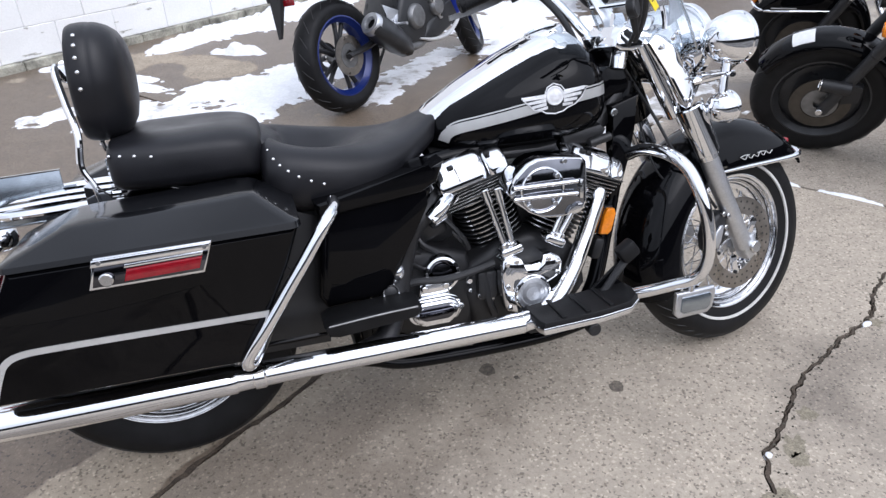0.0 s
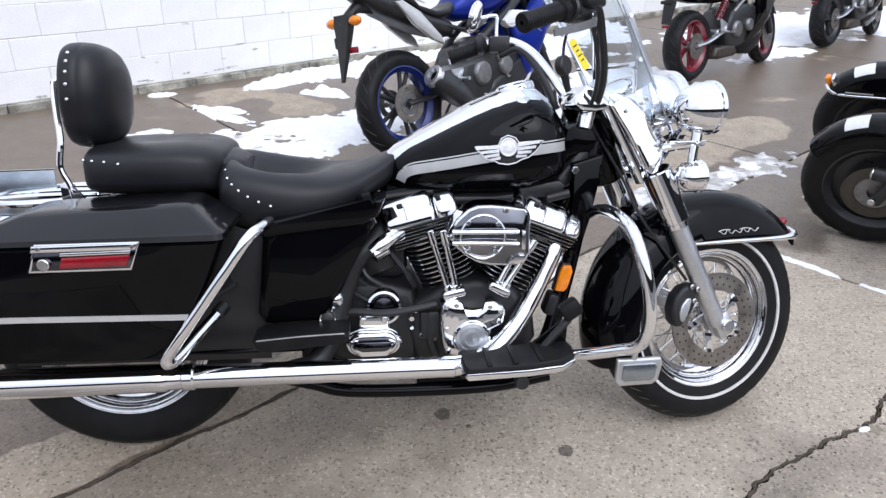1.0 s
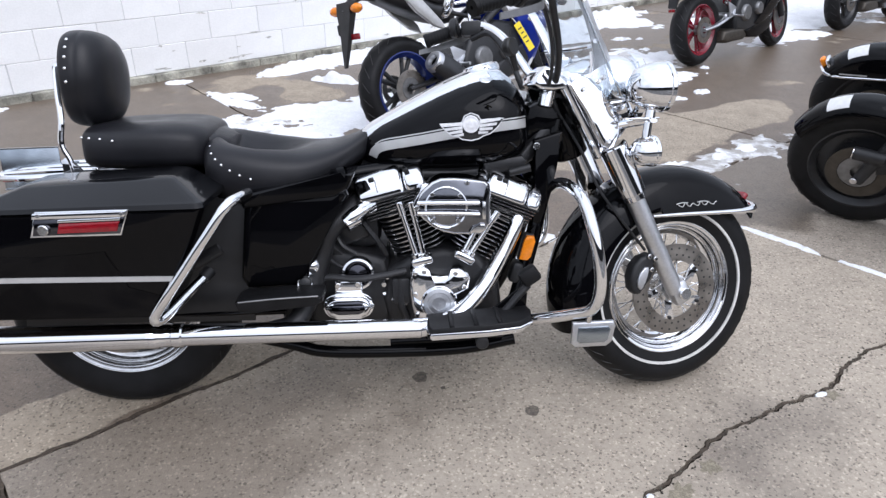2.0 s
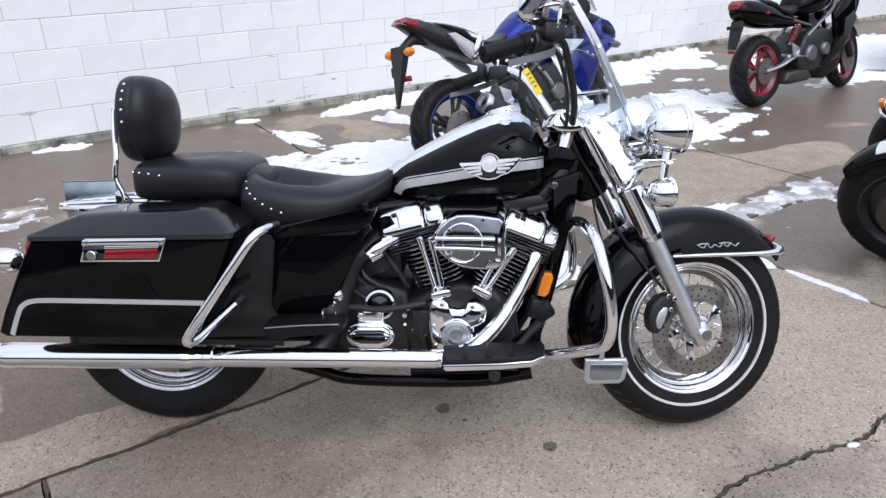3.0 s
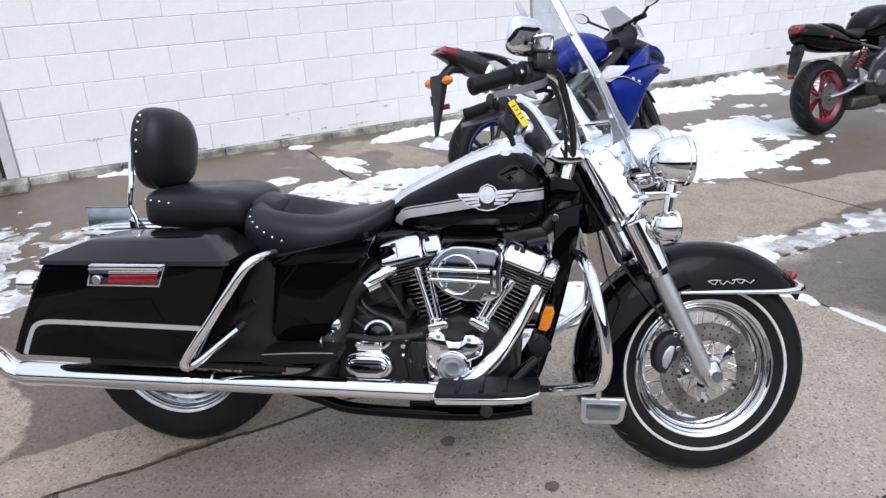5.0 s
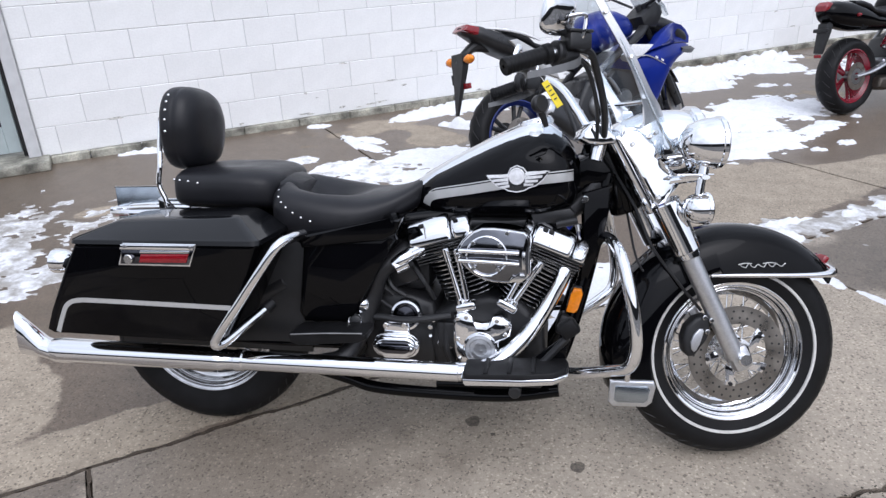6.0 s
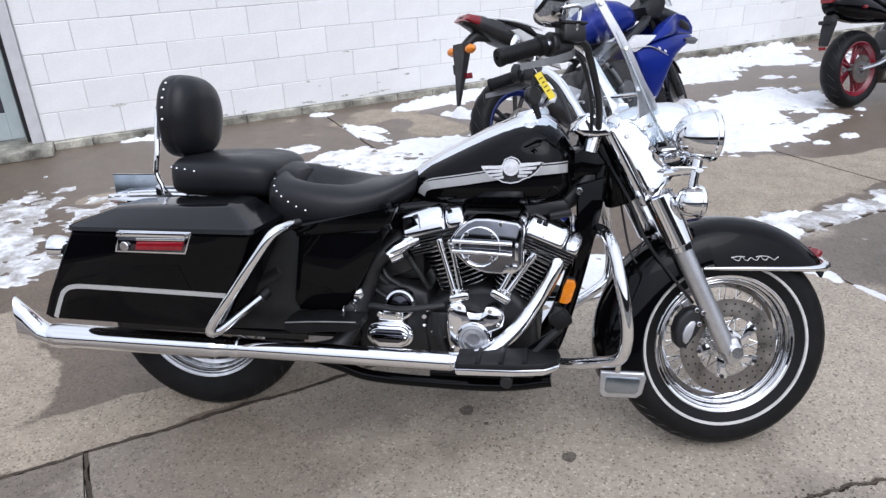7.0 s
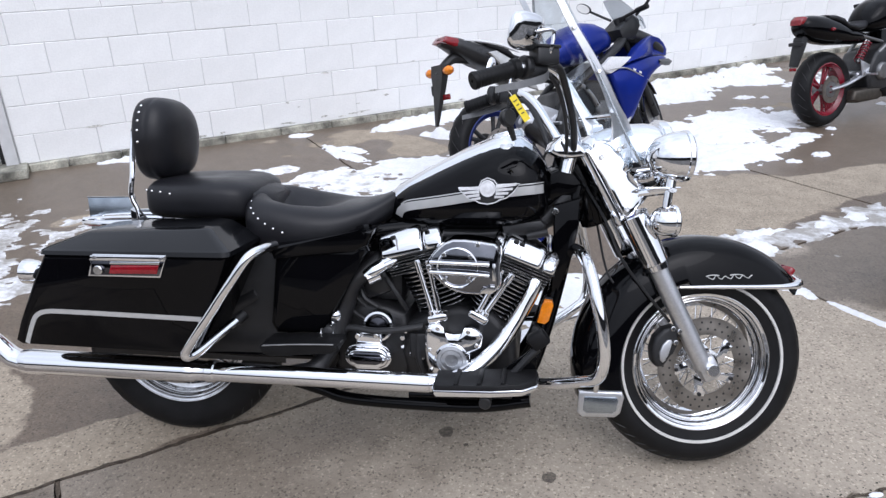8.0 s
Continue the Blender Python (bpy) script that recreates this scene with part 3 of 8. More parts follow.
snow([(1.86, 1.48, 0.24, 0.20, 0), (2.05, 1.80, 0.30, 0.28, 0), (2.16, 1.60, 0.20, 0.14, 0), (1.62, 1.15, 0.22, 0.10, 20)], 0.014, 0.015, 0.40, 0.55, icy_=True)
snow([(2.55, 1.60, 0.34, 0.22, 15), (2.62, 1.86, 0.42, 0.32, 0), (2.92, 1.80, 0.34, 0.30, 0), (2.30, 2.0, 0.26, 0.22, 0)], 0.03, 0.016, 0.34, 0.45)
snow([(2.95, 2.44, 0.28, 0.14, -14), (3.35, 2.33, 0.36, 0.14, -14), (3.78, 2.25, 0.32, 0.13, -12)], 0.014, 0.016, 0.4, 0.55, icy_=True)
snow([(2.19, 0.80, 0.045, 0.18, 0), (2.215, 1.06, 0.06, 0.18, -8)], 0.025, 0.012, 0.35, 0.4)
snow([(2.11, 0.18, 0.11, 0.06, 25), (2.32, 0.92, 0.06, 0.18, -20)], 0.025, 0.012, 0.35, 0.4)
snow([(0.70, 0.13, 0.2, 0.06, 5)], 0.05, 0.012, 0.4, 0.5)
snow([(3.12, 0.38, 0.38, 0.15, -6), (3.6, 0.32, 0.5, 0.24, 0), (4.3, 0.28, 0.7, 0.24, 0), (3.08, 0.96, 0.05, 0.18, -25)], 0.09, 0.02, 0.38, 0.4)
snow([(5.42, 2.00, 0.56, 0.38, 0), (4.85, 2.12, 0.52, 0.42, 0), (4.42, 2.60, 0.46, 0.32, 5), (4.72, 2.66, 0.20, 0.16, 0)], 0.05, 0.018, 0.22, 0.42)
snow([(5.20, 2.66, 0.28, 0.11, -12)], 0.030, 0.012, 0.25, 0.5)
for u_, v_, r_ in ((4.90, 2.79, 0.06), (4.99, 3.03, 0.05), (4.66, 3.03, 0.05), (5.71, 2.59, 0.035), (5.55, 2.72, 0.02), (6.18, 1.33, 0.08), (5.21, 1.60, 0.03), (6.34, 1.46, 0.03)):
    snow([(u_, v_, r_ * 1.2, r_ * 0.75, 20)], 0.024, 0.006, 0.30, 0.9, label="small lump of old snow on the concrete")
snow([(5.55, 0.60, 0.50, 0.34, 0), (6.25, 0.55, 0.75, 0.32, 0), (6.85, 0.78, 0.42, 0.20, 25), (7.5, 0.32, 0.5, 0.20, 0), (5.70, 1.05, 0.30, 0.13, 0)], 0.10, 0.026, 0.42, 0.5)
snow([(-0.32, 1.72, 0.56, 0.56, 20), (-0.20, 2.22, 0.36, 0.34, 0), (-1.2, 1.8, 0.8, 0.6, 0)], 0.012, 0.017, 0.5, 0.8, icy_=3)
snow([(3.42, 3.86, 0.34, 0.10, 5), (3.78, 3.90, 0.30, 0.10, 0), (4.15, 3.92, 0.26, 0.09, 0), (3.24, 3.95, 0.12, 0.10, 0)], 0.010, 0.012, 0.6, 0.9, icy_=2)
snow([(3.46, 3.80, 0.14, 0.035, 5), (4.04, 3.90, 0.06, 0.05, 0), (3.80, 3.90, 0.06, 0.03, 0), (3.28, 3.94, 0.08, 0.07, 10)], 0.030, 0.008, 0.4, 0.7)
snow([(3.02, 4.30, 0.045, 0.12, -10), (3.055, 4.60, 0.016, 0.20, 0), (3.06, 4.98, 0.013, 0.12, 0)], 0.012, 0.006, 0.4, 0.7)
snow([(2.05, 3.75, 0.30, 0.28, 0), (1.75, 4.0, 0.13, 0.11, 0)], 0.025, 0.02, 0.45, 0.5)
snow([(7.6, 2.40, 0.7, 0.16, 5), (8.6, 1.8, 1.1, 0.6, 0), (9.6, 1.4, 1.0, 0.6, 0), (8.0, 1.4, 0.9, 0.35, 10)], 0.06, 0.04, 0.5, 0.55)
snow([(10.5, 2.6, 0.9, 0.5, 0), (11.8, 2.0, 1.0, 0.7, 0)], 0.06, 0.05, 0.5, 0.55)
snow([(2.152, 5.222, 0.022, 0.010, 20)], 0.008, 0.003, 0.15, 0.25)
snow([(1.429, 5.136, 0.012, 0.010, 0)], 0.007, 0.003, 0.15, 0.25)


# ---- the block wall ----
wall_m = tagged(new("wall_north"), "painted white concrete block wall", "wall", kind="structure")
wall_m.matrix_basis = WALLM
bm = B()
box(bm, (17.0, 0.1015, 1.75), (34.0, 0.20, 3.5))
part("wall_core", bm, M_MORTAR, wall_m, smooth=0)
bm = B()
box(bm, (-9.0, 0.1015, 1.75), (15.5, 0.20, 3.5))
part("wall_core", bm, M_MORTAR, wall_m, smooth=0)
bm = B()
box(bm, (-0.6, 0.109, 2.95), (1.2, 0.20, 1.1))
part("lintel", bm, M_WALL, wall_m, smooth=0)
BH, BL_ = 0.2145, 0.430


def block_mesh(w, h):
    bm = B()
    box(bm, (0, 0, 0), (w, 0.05, h), bev=0.004, segs=1)
    me = bpy.data.meshes.new("block")
    bm.to_mesh(me)
    bm.free()
    me.materials.append(M_WALL)
    return me


meshes = {}
rest = B()
rnd = random.Random(9)
for c in range(16):
    z = 0.058 + BH * (c + 0.5)
    u = 0.003
    first = 0.13 if c % 2 == 0 else 0.35
    while u < 33:
        w = first if u < 0.01 else BL_
        shrink = 0.009 if rnd.random() < 0.12 else rnd.choice((0.003, 0.0045, 0.006))
        key = (round(w, 3), shrink)
        y = 0.02 + rnd.uniform(-0.0015, 0.0015)
        if c < 8 and u < 13.5:
            if key not in meshes:
                meshes[key] = block_mesh(w - shrink, BH - 0.003)
            ob = new("block", meshes[key])
            ob.parent = wall_m
            ob.matrix_basis = pose(u + w / 2, y, z + rnd.uniform(-.001, .001), 0, 0, 0)
        else:
            box(rest, (u + w / 2, 0.02, z), (w - 0.004, 0.05, BH - 0.004))
        u += w
for c in range(16):
    z = 0.058 + BH * (c + 0.5)
    u = -1.25
    while u > -10:
        box(rest, (u - BL_ / 2, 0.02, z), (BL_ - 0.005, 0.05, BH - 0.004))
        u -= BL_
tagged(part("upper_blocks", rest, M_WALL, wall_m, smooth=0), kind="stuff")
u = 0.05
k = 0
while u < 16:
    w = rnd.uniform(0.25, 0.5)
    bm = B()
    box(bm, (u + w / 2, -0.012 + rnd.uniform(-0.006, 0.004), 0.022), (w - 0.006, 0.06, 0.070), rot=(0, 0, rnd.uniform(-1, 1)), bev=0.006, segs=1)
    part("footing_stone", bm, M_FOOT, wall_m, smooth=0)
    u += w

# flaked paint and grime marks, with their grey shadows, coloured on the lowest courses
rnd = random.Random(31)
for k in range(46):
    u = (2.177, 2.40, 2.73, 3.01, 1.50)[k] if k < 5 else rnd.uniform(0.3, 9.0)
    zc = (0.215, 0.105, 0.178, 0.222, 0.085)[k] if k < 5 else rnd.choice((0.07, 0.085, 0.10, 0.272, 0.274, 0.487)) + rnd.uniform(-0.012, 0.012)
    ru, rz_ = rnd.uniform(0.012, 0.055), rnd.uniform(0.003, 0.010)
    bm = B()
    vs = []
    for i in range(22):
        t = 2 * math.pi * i / 22
        q = 1 + 0.9 * noise.noise(Vector((math.cos(t) * 2.2, math.sin(t) * 2.2, k * 2.1)))
        vs.append(bm.verts.new((u + ru * q * math.cos(t), -0.0078, zc + rz_ * q * math.sin(t))))
    bm.faces.new(vs[::-1])
    part("paint_flake", bm, M_CHIP, wall_m, smooth=0)

# unseen dark walls added to close the lot and darken reflections behind the walk
for c_, s_, rz_ in (((2, -14, 1.5), (60, 0.4, 3.0), 6), ((-20, -2, 1.6), (0.4, 40, 3.2), 0), ((22, -6, 1.6), (0.4, 40, 3.2), 0)):
    bm = B()
    box(bm, c_, s_, rot=(0, 0, rz_))
    tagged(part("wall_south", bm, M_SURROUND, smooth=0), "unseen dark wall added for the dark horizon in reflections", "wall", kind="structure")

# doorway at the near end of the wall
door = tagged(new("door_1"), "pale metal shop door with dark glass in a white frame", "door", kind="structure")
door.matrix_basis = WALLM
bm = B()
box(bm, (-0.045, 0.05, 1.25), (0.085, 0.17, 2.5), bev=0.006, segs=1)
part("jamb", bm, M_FRAME, door)
bm = B()
box(bm, (-0.105, 0.09, 1.2), (0.03, 0.10, 2.4), bev=0.003, segs=1)
part("stop", bm, M_PLASTIC, door)
bm = B()
box(bm, (-1.15, 0.05, 1.25), (0.085, 0.17, 2.5), bev=0.006, segs=1)
part("jamb", bm, M_FRAME, door)
bm = B()
for c, s in (((-0.17, 0.1, 1.2), (0.09, 0.05, 2.2)), ((-1.06, 0.1, 1.2), (0.09, 0.05, 2.2)), ((-0.615, 0.1, 0.2), (0.8, 0.049, 0.2)), ((-0.615, 0.1, 2.2), (0.8, 0.049, 0.2))):
    box(bm, c, s, bev=0.004, segs=1)
part("leaf", bm, M_DOOR, door)
bm = B()
box(bm, (-0.615, 0.1, 1.2), (0.8, 0.012, 1.8))
part("pane", bm, M_DARKGLASS, door)
bm = B()
box(bm, (-0.6, 0.0, 0.035), (1.3, 0.5, 0.07), bev=0.012)
part("doorstep", bm, M_FOOT, door)

# ---- the black touring motorcycle on its side stand ----
BIKE = Matrix.Translation((0, -0.052, 0)) @ Matrix.Rotation(radians(1.9), 4, 'Z') @ Matrix.Rotation(radians(-10), 4, 'X')
HEAD = Vector((-math.sin(radians(26)), 0, math.cos(radians(26))))
STEER = Matrix.Translation((1.77, 0, 0)) @ Matrix.Rotation(radians(14), 4, HEAD) @ Matrix.Translation((-1.77, 0, 0))
bike = thing("touring_motorcycle", "black and chrome touring motorcycle with silver stripes on its side stand", "motorcycle", BIKE)


def tyre_profile(r, w, bead):
    """Half section of a tyre: offset and radius."""
    return [(-w * 0.80, bead), (-w * 0.92, bead + (r - bead) * 0.25), (-w, bead + (r - bead) * 0.5), (-w * 0.95, bead + (r - bead) * 0.74),
            (-w * 0.78, r - 0.020), (-w * 0.62, r - 0.009), (-w * 0.35, r - 0.003), (0, r), (w * 0.35, r - 0.003), (w * 0.62, r - 0.009), (w * 0.78, r - 0.020),
            (w * 0.95, bead + (r - bead) * 0.74), (w, bead + (r - bead) * 0.5), (w * 0.92, bead + (r - bead) * 0.25), (w * 0.80, bead)]


def spoked_wheel(name, c, r, w, bead, parent, xf=None, white=False, disc=0.0, spokes=40):
    c = Vector(c)
    wheel = tagged(new(name), kind="")
    wheel.parent = parent
    Y = (0, 1, 0)
    bm = B()
    lathe(bm, tyre_profile(r, w, bead), c, Y, 72)
    part("tyre", bm, M_RUBBER, wheel, "black rubber tyre with a thin white line" if white else "", xf=xf, smooth=50)
    bm = B()
    for k in range(44):
        t = 2 * math.pi * k / 44
        for s in (-1, 1):
            pts = []
            for q in range(4):
                a = t + 0.05 * q
                pts.append(c + V(math.cos(a) * (r - (0.0035, 0.0085, 0.016, 0.024)[q]), s * w * (0.36, 0.60, 0.75, 0.83)[q], math.sin(a) * (r - (0.0035, 0.0085, 0.016, 0.024)[q])))
            tube(bm, [p + (c - p).normalized() * 0.0012 for p in pts], 0.0017, 5, 2)
    tagged(part("tread_cut", bm, M_INK, wheel, xf=xf), kind="stuff")
    if white:
        bm = B()
        rw = bead + (r - bead) * 0.33
        for s in (-1, 1):
            y = s * (w * 0.99 + 0.0008)
            lathe(bm, [(y - s * 0.004, rw - 0.0042), (y, rw - 0.0034), (y + s * 0.0006, rw), (y, rw + 0.0034), (y - s * 0.004, rw + 0.0042)], c, Y, 72)
        part("whitewall_ring", bm, M_WHITEWALL, wheel, "thin white sidewall ring", xf=xf)
    bm = B()
    rp = [(-w * 0.82, bead + 0.005), (-w * 0.85, bead + 0.002), (-w * 0.82, bead - 0.004), (-w * 0.70, bead - 0.006), (-w * 0.68, bead - 0.012), (-w * 0.50, bead - 0.015), (-w * 0.47, bead - 0.023),
          (-w * 0.30, bead - 0.027), (-w * 0.22, bead - 0.038), (0, bead - 0.042)]
    rp = rp + [(-a, b) for a, b in rp[-2::-1]]
    lathe(bm, rp, c, Y, 72)
    part("rim", bm, M_CHROME if white else M_CHROME_WORN, wheel, "stepped chrome rim", xf=xf, smooth=28)
    for ry, rr in ((-0.85, bead + 0.003), (-0.72, bead - 0.009), (-0.52, bead - 0.019)):
        bm = B()
        lathe(bm, [(ry * w - 0.002 * math.cos(a), rr + 0.002 * math.sin(a)) for a in [2 * math.pi * k / 8 for k in range(8)]], c, Y, 72, closed=True)
        part("rim_lip", bm, M_CHROME_WORN, wheel, xf=xf)
    bm = B()
    lathe(bm, [(-0.07, 0.0), (-0.07, 0.020), (-0.055, 0.026), (-0.05, 0.042), (-0.035, 0.045), (-0.03, 0.030), (0.03, 0.030), (0.035, 0.045), (0.05, 0.042), (0.055, 0.02), (0.07, 0.0)], c, Y, 28)
    part("hub", bm, M_CHROME_WORN, wheel, xf=xf)
    for k in range(spokes):
        t = 2 * math.pi * k / spokes
        side = 1 if k % 2 else -1
        cr = 0.55 if (k // 2) % 2 else -0.55
        a = c + V(math.cos(t + cr) * 0.040, side * 0.042, math.sin(t + cr) * 0.040)
        b = c + V(math.cos(t) * (bead - 0.040), side * 0.008, math.sin(t) * (bead - 0.040))
        bm = B()
        cyl(bm, a, b, 0.0019, seg=6)
        part("spoke", bm, M_CHROME_WORN, wheel, xf=xf)
    if disc:
        bm = B()
        y = -w - 0.012
        rings = [(y, 0.084), (y, disc), (y + 0.005, disc), (y + 0.005, 0.084)]
        lathe(bm, rings, c, Y, 64, closed=True)
        part("brake_disc", bm, M_STEEL, wheel, "worn steel brake disc with drilled holes", xf=xf, smooth=20)
        bm = B()
        for k in range(30):
            t = 2 * math.pi * k / 30
            for rr, off in ((disc * 0.90, 0.0), (disc * 0.76, 0.06)):
                p = c + V(math.cos(t + off) * rr, y - 0.0006, math.sin(t + off) * rr)
                cyl(bm, p, p + V(0, 0.0004, 0), 0.0032, seg=8)
        tagged(part("drilled_hole", bm, M_INK, wheel, xf=xf), kind="stuff")
        bm = B()
        lathe(bm, [(y - 0.004, 0.020), (y - 0.0045, 0.036), (y - 0.002, 0.044), (y + 0.004, 0.044), (y + 0.004, 0.020)], c, Y, 40, closed=True)
        part("carrier_hub", bm, M_CHROME_WORN, wheel, xf=xf)
        for k in range(5):
            t = 2 * math.pi * k / 5 + 0.35
            # each arm sweeps back on its way out and ends in a bolted foot
            spine = [(0.036, 0.0, 0.013), (0.050, 0.10, 0.012), (0.064, 0.28, 0.011), (0.077, 0.42, 0.012), (0.090, 0.40, 0.016)]
            edge_a, edge_b = [], []
            for rr, a, hw in spine:
                edge_a.append((c.x + math.cos(t + a - hw / rr) * rr, c.z + math.sin(t + a - hw / rr) * rr))
                edge_b.append((c.x + math.cos(t + a + hw / rr) * rr, c.z + math.sin(t + a + hw / rr) * rr))
            bm = B()
            slab(bm, edge_a + edge_b[::-1], y - 0.0045, y + 0.002, 0.0015, 2)
            part("carrier_arm", bm, M_CHROME, wheel, "swept chrome carrier arm", xf=xf)
            bm = B()
            p = c + V(math.cos(t + 0.40) * 0.084, y - 0.0045, math.sin(t + 0.40) * 0.084)
            cyl(bm, p, p + V(0, -0.004, 0), 0.0055, seg=10, bev=0.001)
            part("carrier_bolt", bm, M_DARKCAST, wheel, xf=xf)
        # dark rings stand in for the dark bands the chrome rim reflects
        for ry, rr in ((-0.60, bead - 0.0125), (-0.38, bead - 0.0240)):
            bm = B()
            lathe(bm, [(ry * w - 0.0022 * math.cos(a), rr + 0.0022 * math.sin(a)) for a in [2 * math.pi * k / 8 for k in range(8)]], c, Y, 72, closed=True)
            part("rim_groove", bm, M_DARKCAST, wheel, "dark ring in place of a dark reflection on the rim", xf=xf)
    return wheel


FC, RC = (1.604, 0, 0.300), (0.053, 0, 0.322)
spoked_wheel("front_wheel", FC, 0.302, 0.064, 0.192, bike, STEER, True, disc=0.133)
spoked_wheel("rear_wheel", RC, 0.325, 0.066, 0.214, bike, None, False)

# --- fenders
def fender(bm, c, r, w, a0, a1, inner_r, n=36, thick=0.004):
    c = Vector(c)
    prof = []
    for k in range(11):
        q = -1 + 2 * k / 10
        prof.append((q * w, r - (abs(q) ** 3.2) * 0.045))
    rings = []
    for i in range(n + 1):
        t = radians(a0 + (a1 - a0) * i / n)
        lo = min(inner_r(math.degrees(t)), r - 0.047)
        outer = [(-w, lo)] + prof + [(w, lo)]
        inside = [(y * 0.95, rr - thick if 0 < j < len(outer) - 1 else rr) for j, (y, rr) in enumerate(outer)][::-1]
        rings.append([c + V(math.cos(t) * rr, y, math.sin(t) * rr) for y, rr in outer + inside])
    return loft(bm, rings)


def skirt(t):
    """The lower edge of the front fender: level ahead of the fork, then dropping round the wheel."""
    level = 0.214 / math.sin(radians(max(20, min(160, t))))
    return level if t < 104 else max(0.246, level + (0.246 - level) * min(1, (t - 104) / 10)) if t < 114 else 0.246


bm = B()
fender(bm, FC, 0.352, 0.094, 39, 197, skirt, n=60)
ffender = part("front_fender", bm, M_BLACK, bike, "deep black skirted fender", xf=STEER, smooth=50)
bm = B()
for s in (-1, 1):
    tube(bm, [V(1.515, s * 0.098, 0.522), V(1.62, s * 0.099, 0.521), V(1.74, s * 0.098, 0.518), V(1.83, s * 0.088, 0.516), V(1.872, s * 0.055, 0.517), V(1.884, 0, 0.520)], [0.004, 0.006, 0.0065, 0.009, 0.015, 0.017], 12, 4)
part("fender_trim", bm, M_CHROME, ffender, "chrome trim strip round the fender tip", xf=STEER)
bm = B()
box(bm, (1.868, 0, 0.545), (0.02, 0.06, 0.03), rot=(0, 35, 0), bev=0.008)
part("fender_tip_lamp", bm, M_RED, ffender, "small red lens", xf=STEER)
# silver script on the fender side, as a plain flourish
bm = B()
pts = [(1.593 + 0.0062 * k + (0.0028 if k % 4 == 2 else 0), -0.0975, 0.5445 + (0.0045, 0.0, -0.003, 0.001)[k % 4] * (2.0 if k in (4, 12) else 1.0) + 0.0001 * k) for k in range(21)]
tube(bm, pts, 0.0012, 6, 3)
tube(bm, [(1.588, -0.0975, 0.5500), (1.605, -0.0977, 0.5535), (1.625, -0.0977, 0.5520)], 0.0013, 6, 3)
tube(bm, [(1.655, -0.0977, 0.5520), (1.672, -0.0977, 0.5540), (1.690, -0.0977, 0.5520)], 0.0013, 6, 3)
part("fender_script", bm, M_SILVER, ffender, "thin silver flourish", xf=STEER)

# --- forks
for s in (-1, 1):
    bm = B()
    a, b = V(1.584, s * 0.112, 0.303), V(1.447, s * 0.112, 0.580)
    cyl(bm, a, b, 0.0245, 0.0250, 22, bev=0.004)
    box(bm, a + V(0.008, 0, 0.0), (0.055, 0.045, 0.07), rot=(0, -26, 0), bev=0.014)
    sl_ = part("fork_slider", bm, M_ALU, bike, "dull aluminium lower fork leg", xf=STEER)
    bm = B()
    cyl(bm, a + V(0.012, s * 0.02, 0), a + V(0.012, s * 0.034, 0), 0.018, seg=16, bev=0.003)
    part("axle_nut", bm, M_CHROME_WORN, sl_, xf=STEER)
    bm = B()
    cyl(bm, V(1.450, s * 0.112, 0.575), V(1.440, s * 0.112, 0.597), 0.0300, 0.0312, 22, bev=0.003)
    cyl(bm, V(1.442, s * 0.112, 0.592), V(1.378, s * 0.112, 0.722), 0.0365, 0.0385, 26, bev=0.003)
    part("fork_cover", bm, M_CHROME, bike, "polished chrome fork shroud", xf=STEER)
    bm = B()
    cyl(bm, V(1.360, s * 0.086, 0.695), V(1.256, s * 0.080, 0.892), 0.0195, 0.0195, 20, bev=0.002)
    part("fork_tube", bm, M_CHROME, bike, "slim chrome fork tube", xf=STEER)

# --- brake caliper on the near fork leg
bm = B()
slab(bm, [(1.440, 0.324), (1.436, 0.358), (1.446, 0.391), (1.468, 0.414), (1.498, 0.422), (1.516, 0.411), (1.512, 0.394), (1.496, 0.378), (1.486, 0.356), (1.482, 0.328), (1.468, 0.310), (1.452, 0.310)], -0.122, -0.078, 0.010, 3)
cal = part("brake_caliper", bm, M_DARKCAST, bike, "black brake caliper", xf=STEER)
bm = B()
slab(bm, [(1.456, 0.331), (1.454, 0.351), (1.462, 0.372), (1.476, 0.386), (1.486, 0.386), (1.490, 0.378), (1.480, 0.362), (1.474, 0.344), (1.472, 0.330), (1.464, 0.324)], -0.120, -0.128, 0.003, 3)
part("caliper_insert", bm, M_ALU, cal, "silver caliper insert", xf=STEER)
bm = B()
for x, z in ((1.508, 0.408), (1.490, 0.416), (1.498, 0.378)):
    cyl(bm, (x, -0.130, z), (x, -0.118, z), 0.007, seg=12, bev=0.002)
part("caliper_bolts", bm, M_CHROME_WORN, cal, xf=STEER)
bm = B()
tube(bm, [(1.49, -0.10, 0.43), (1.43, -0.105, 0.50), (1.36, -0.085, 0.60), (1.325, -0.05, 0.70), (1.27, -0.03, 0.80), (1.23, -0.03, 0.86)], 0.0042, 8, 6)
part("brake_hose", bm, M_PLASTIC, bike, xf=STEER)
bm = B()
tube(bm, [(1.30, -0.03, 0.80), (1.325, -0.04, 0.66), (1.355, -0.08, 0.55), (1.42, -0.10, 0.50)], 0.0032, 8, 6)
part("front_cable", bm, M_PLASTIC, bike)

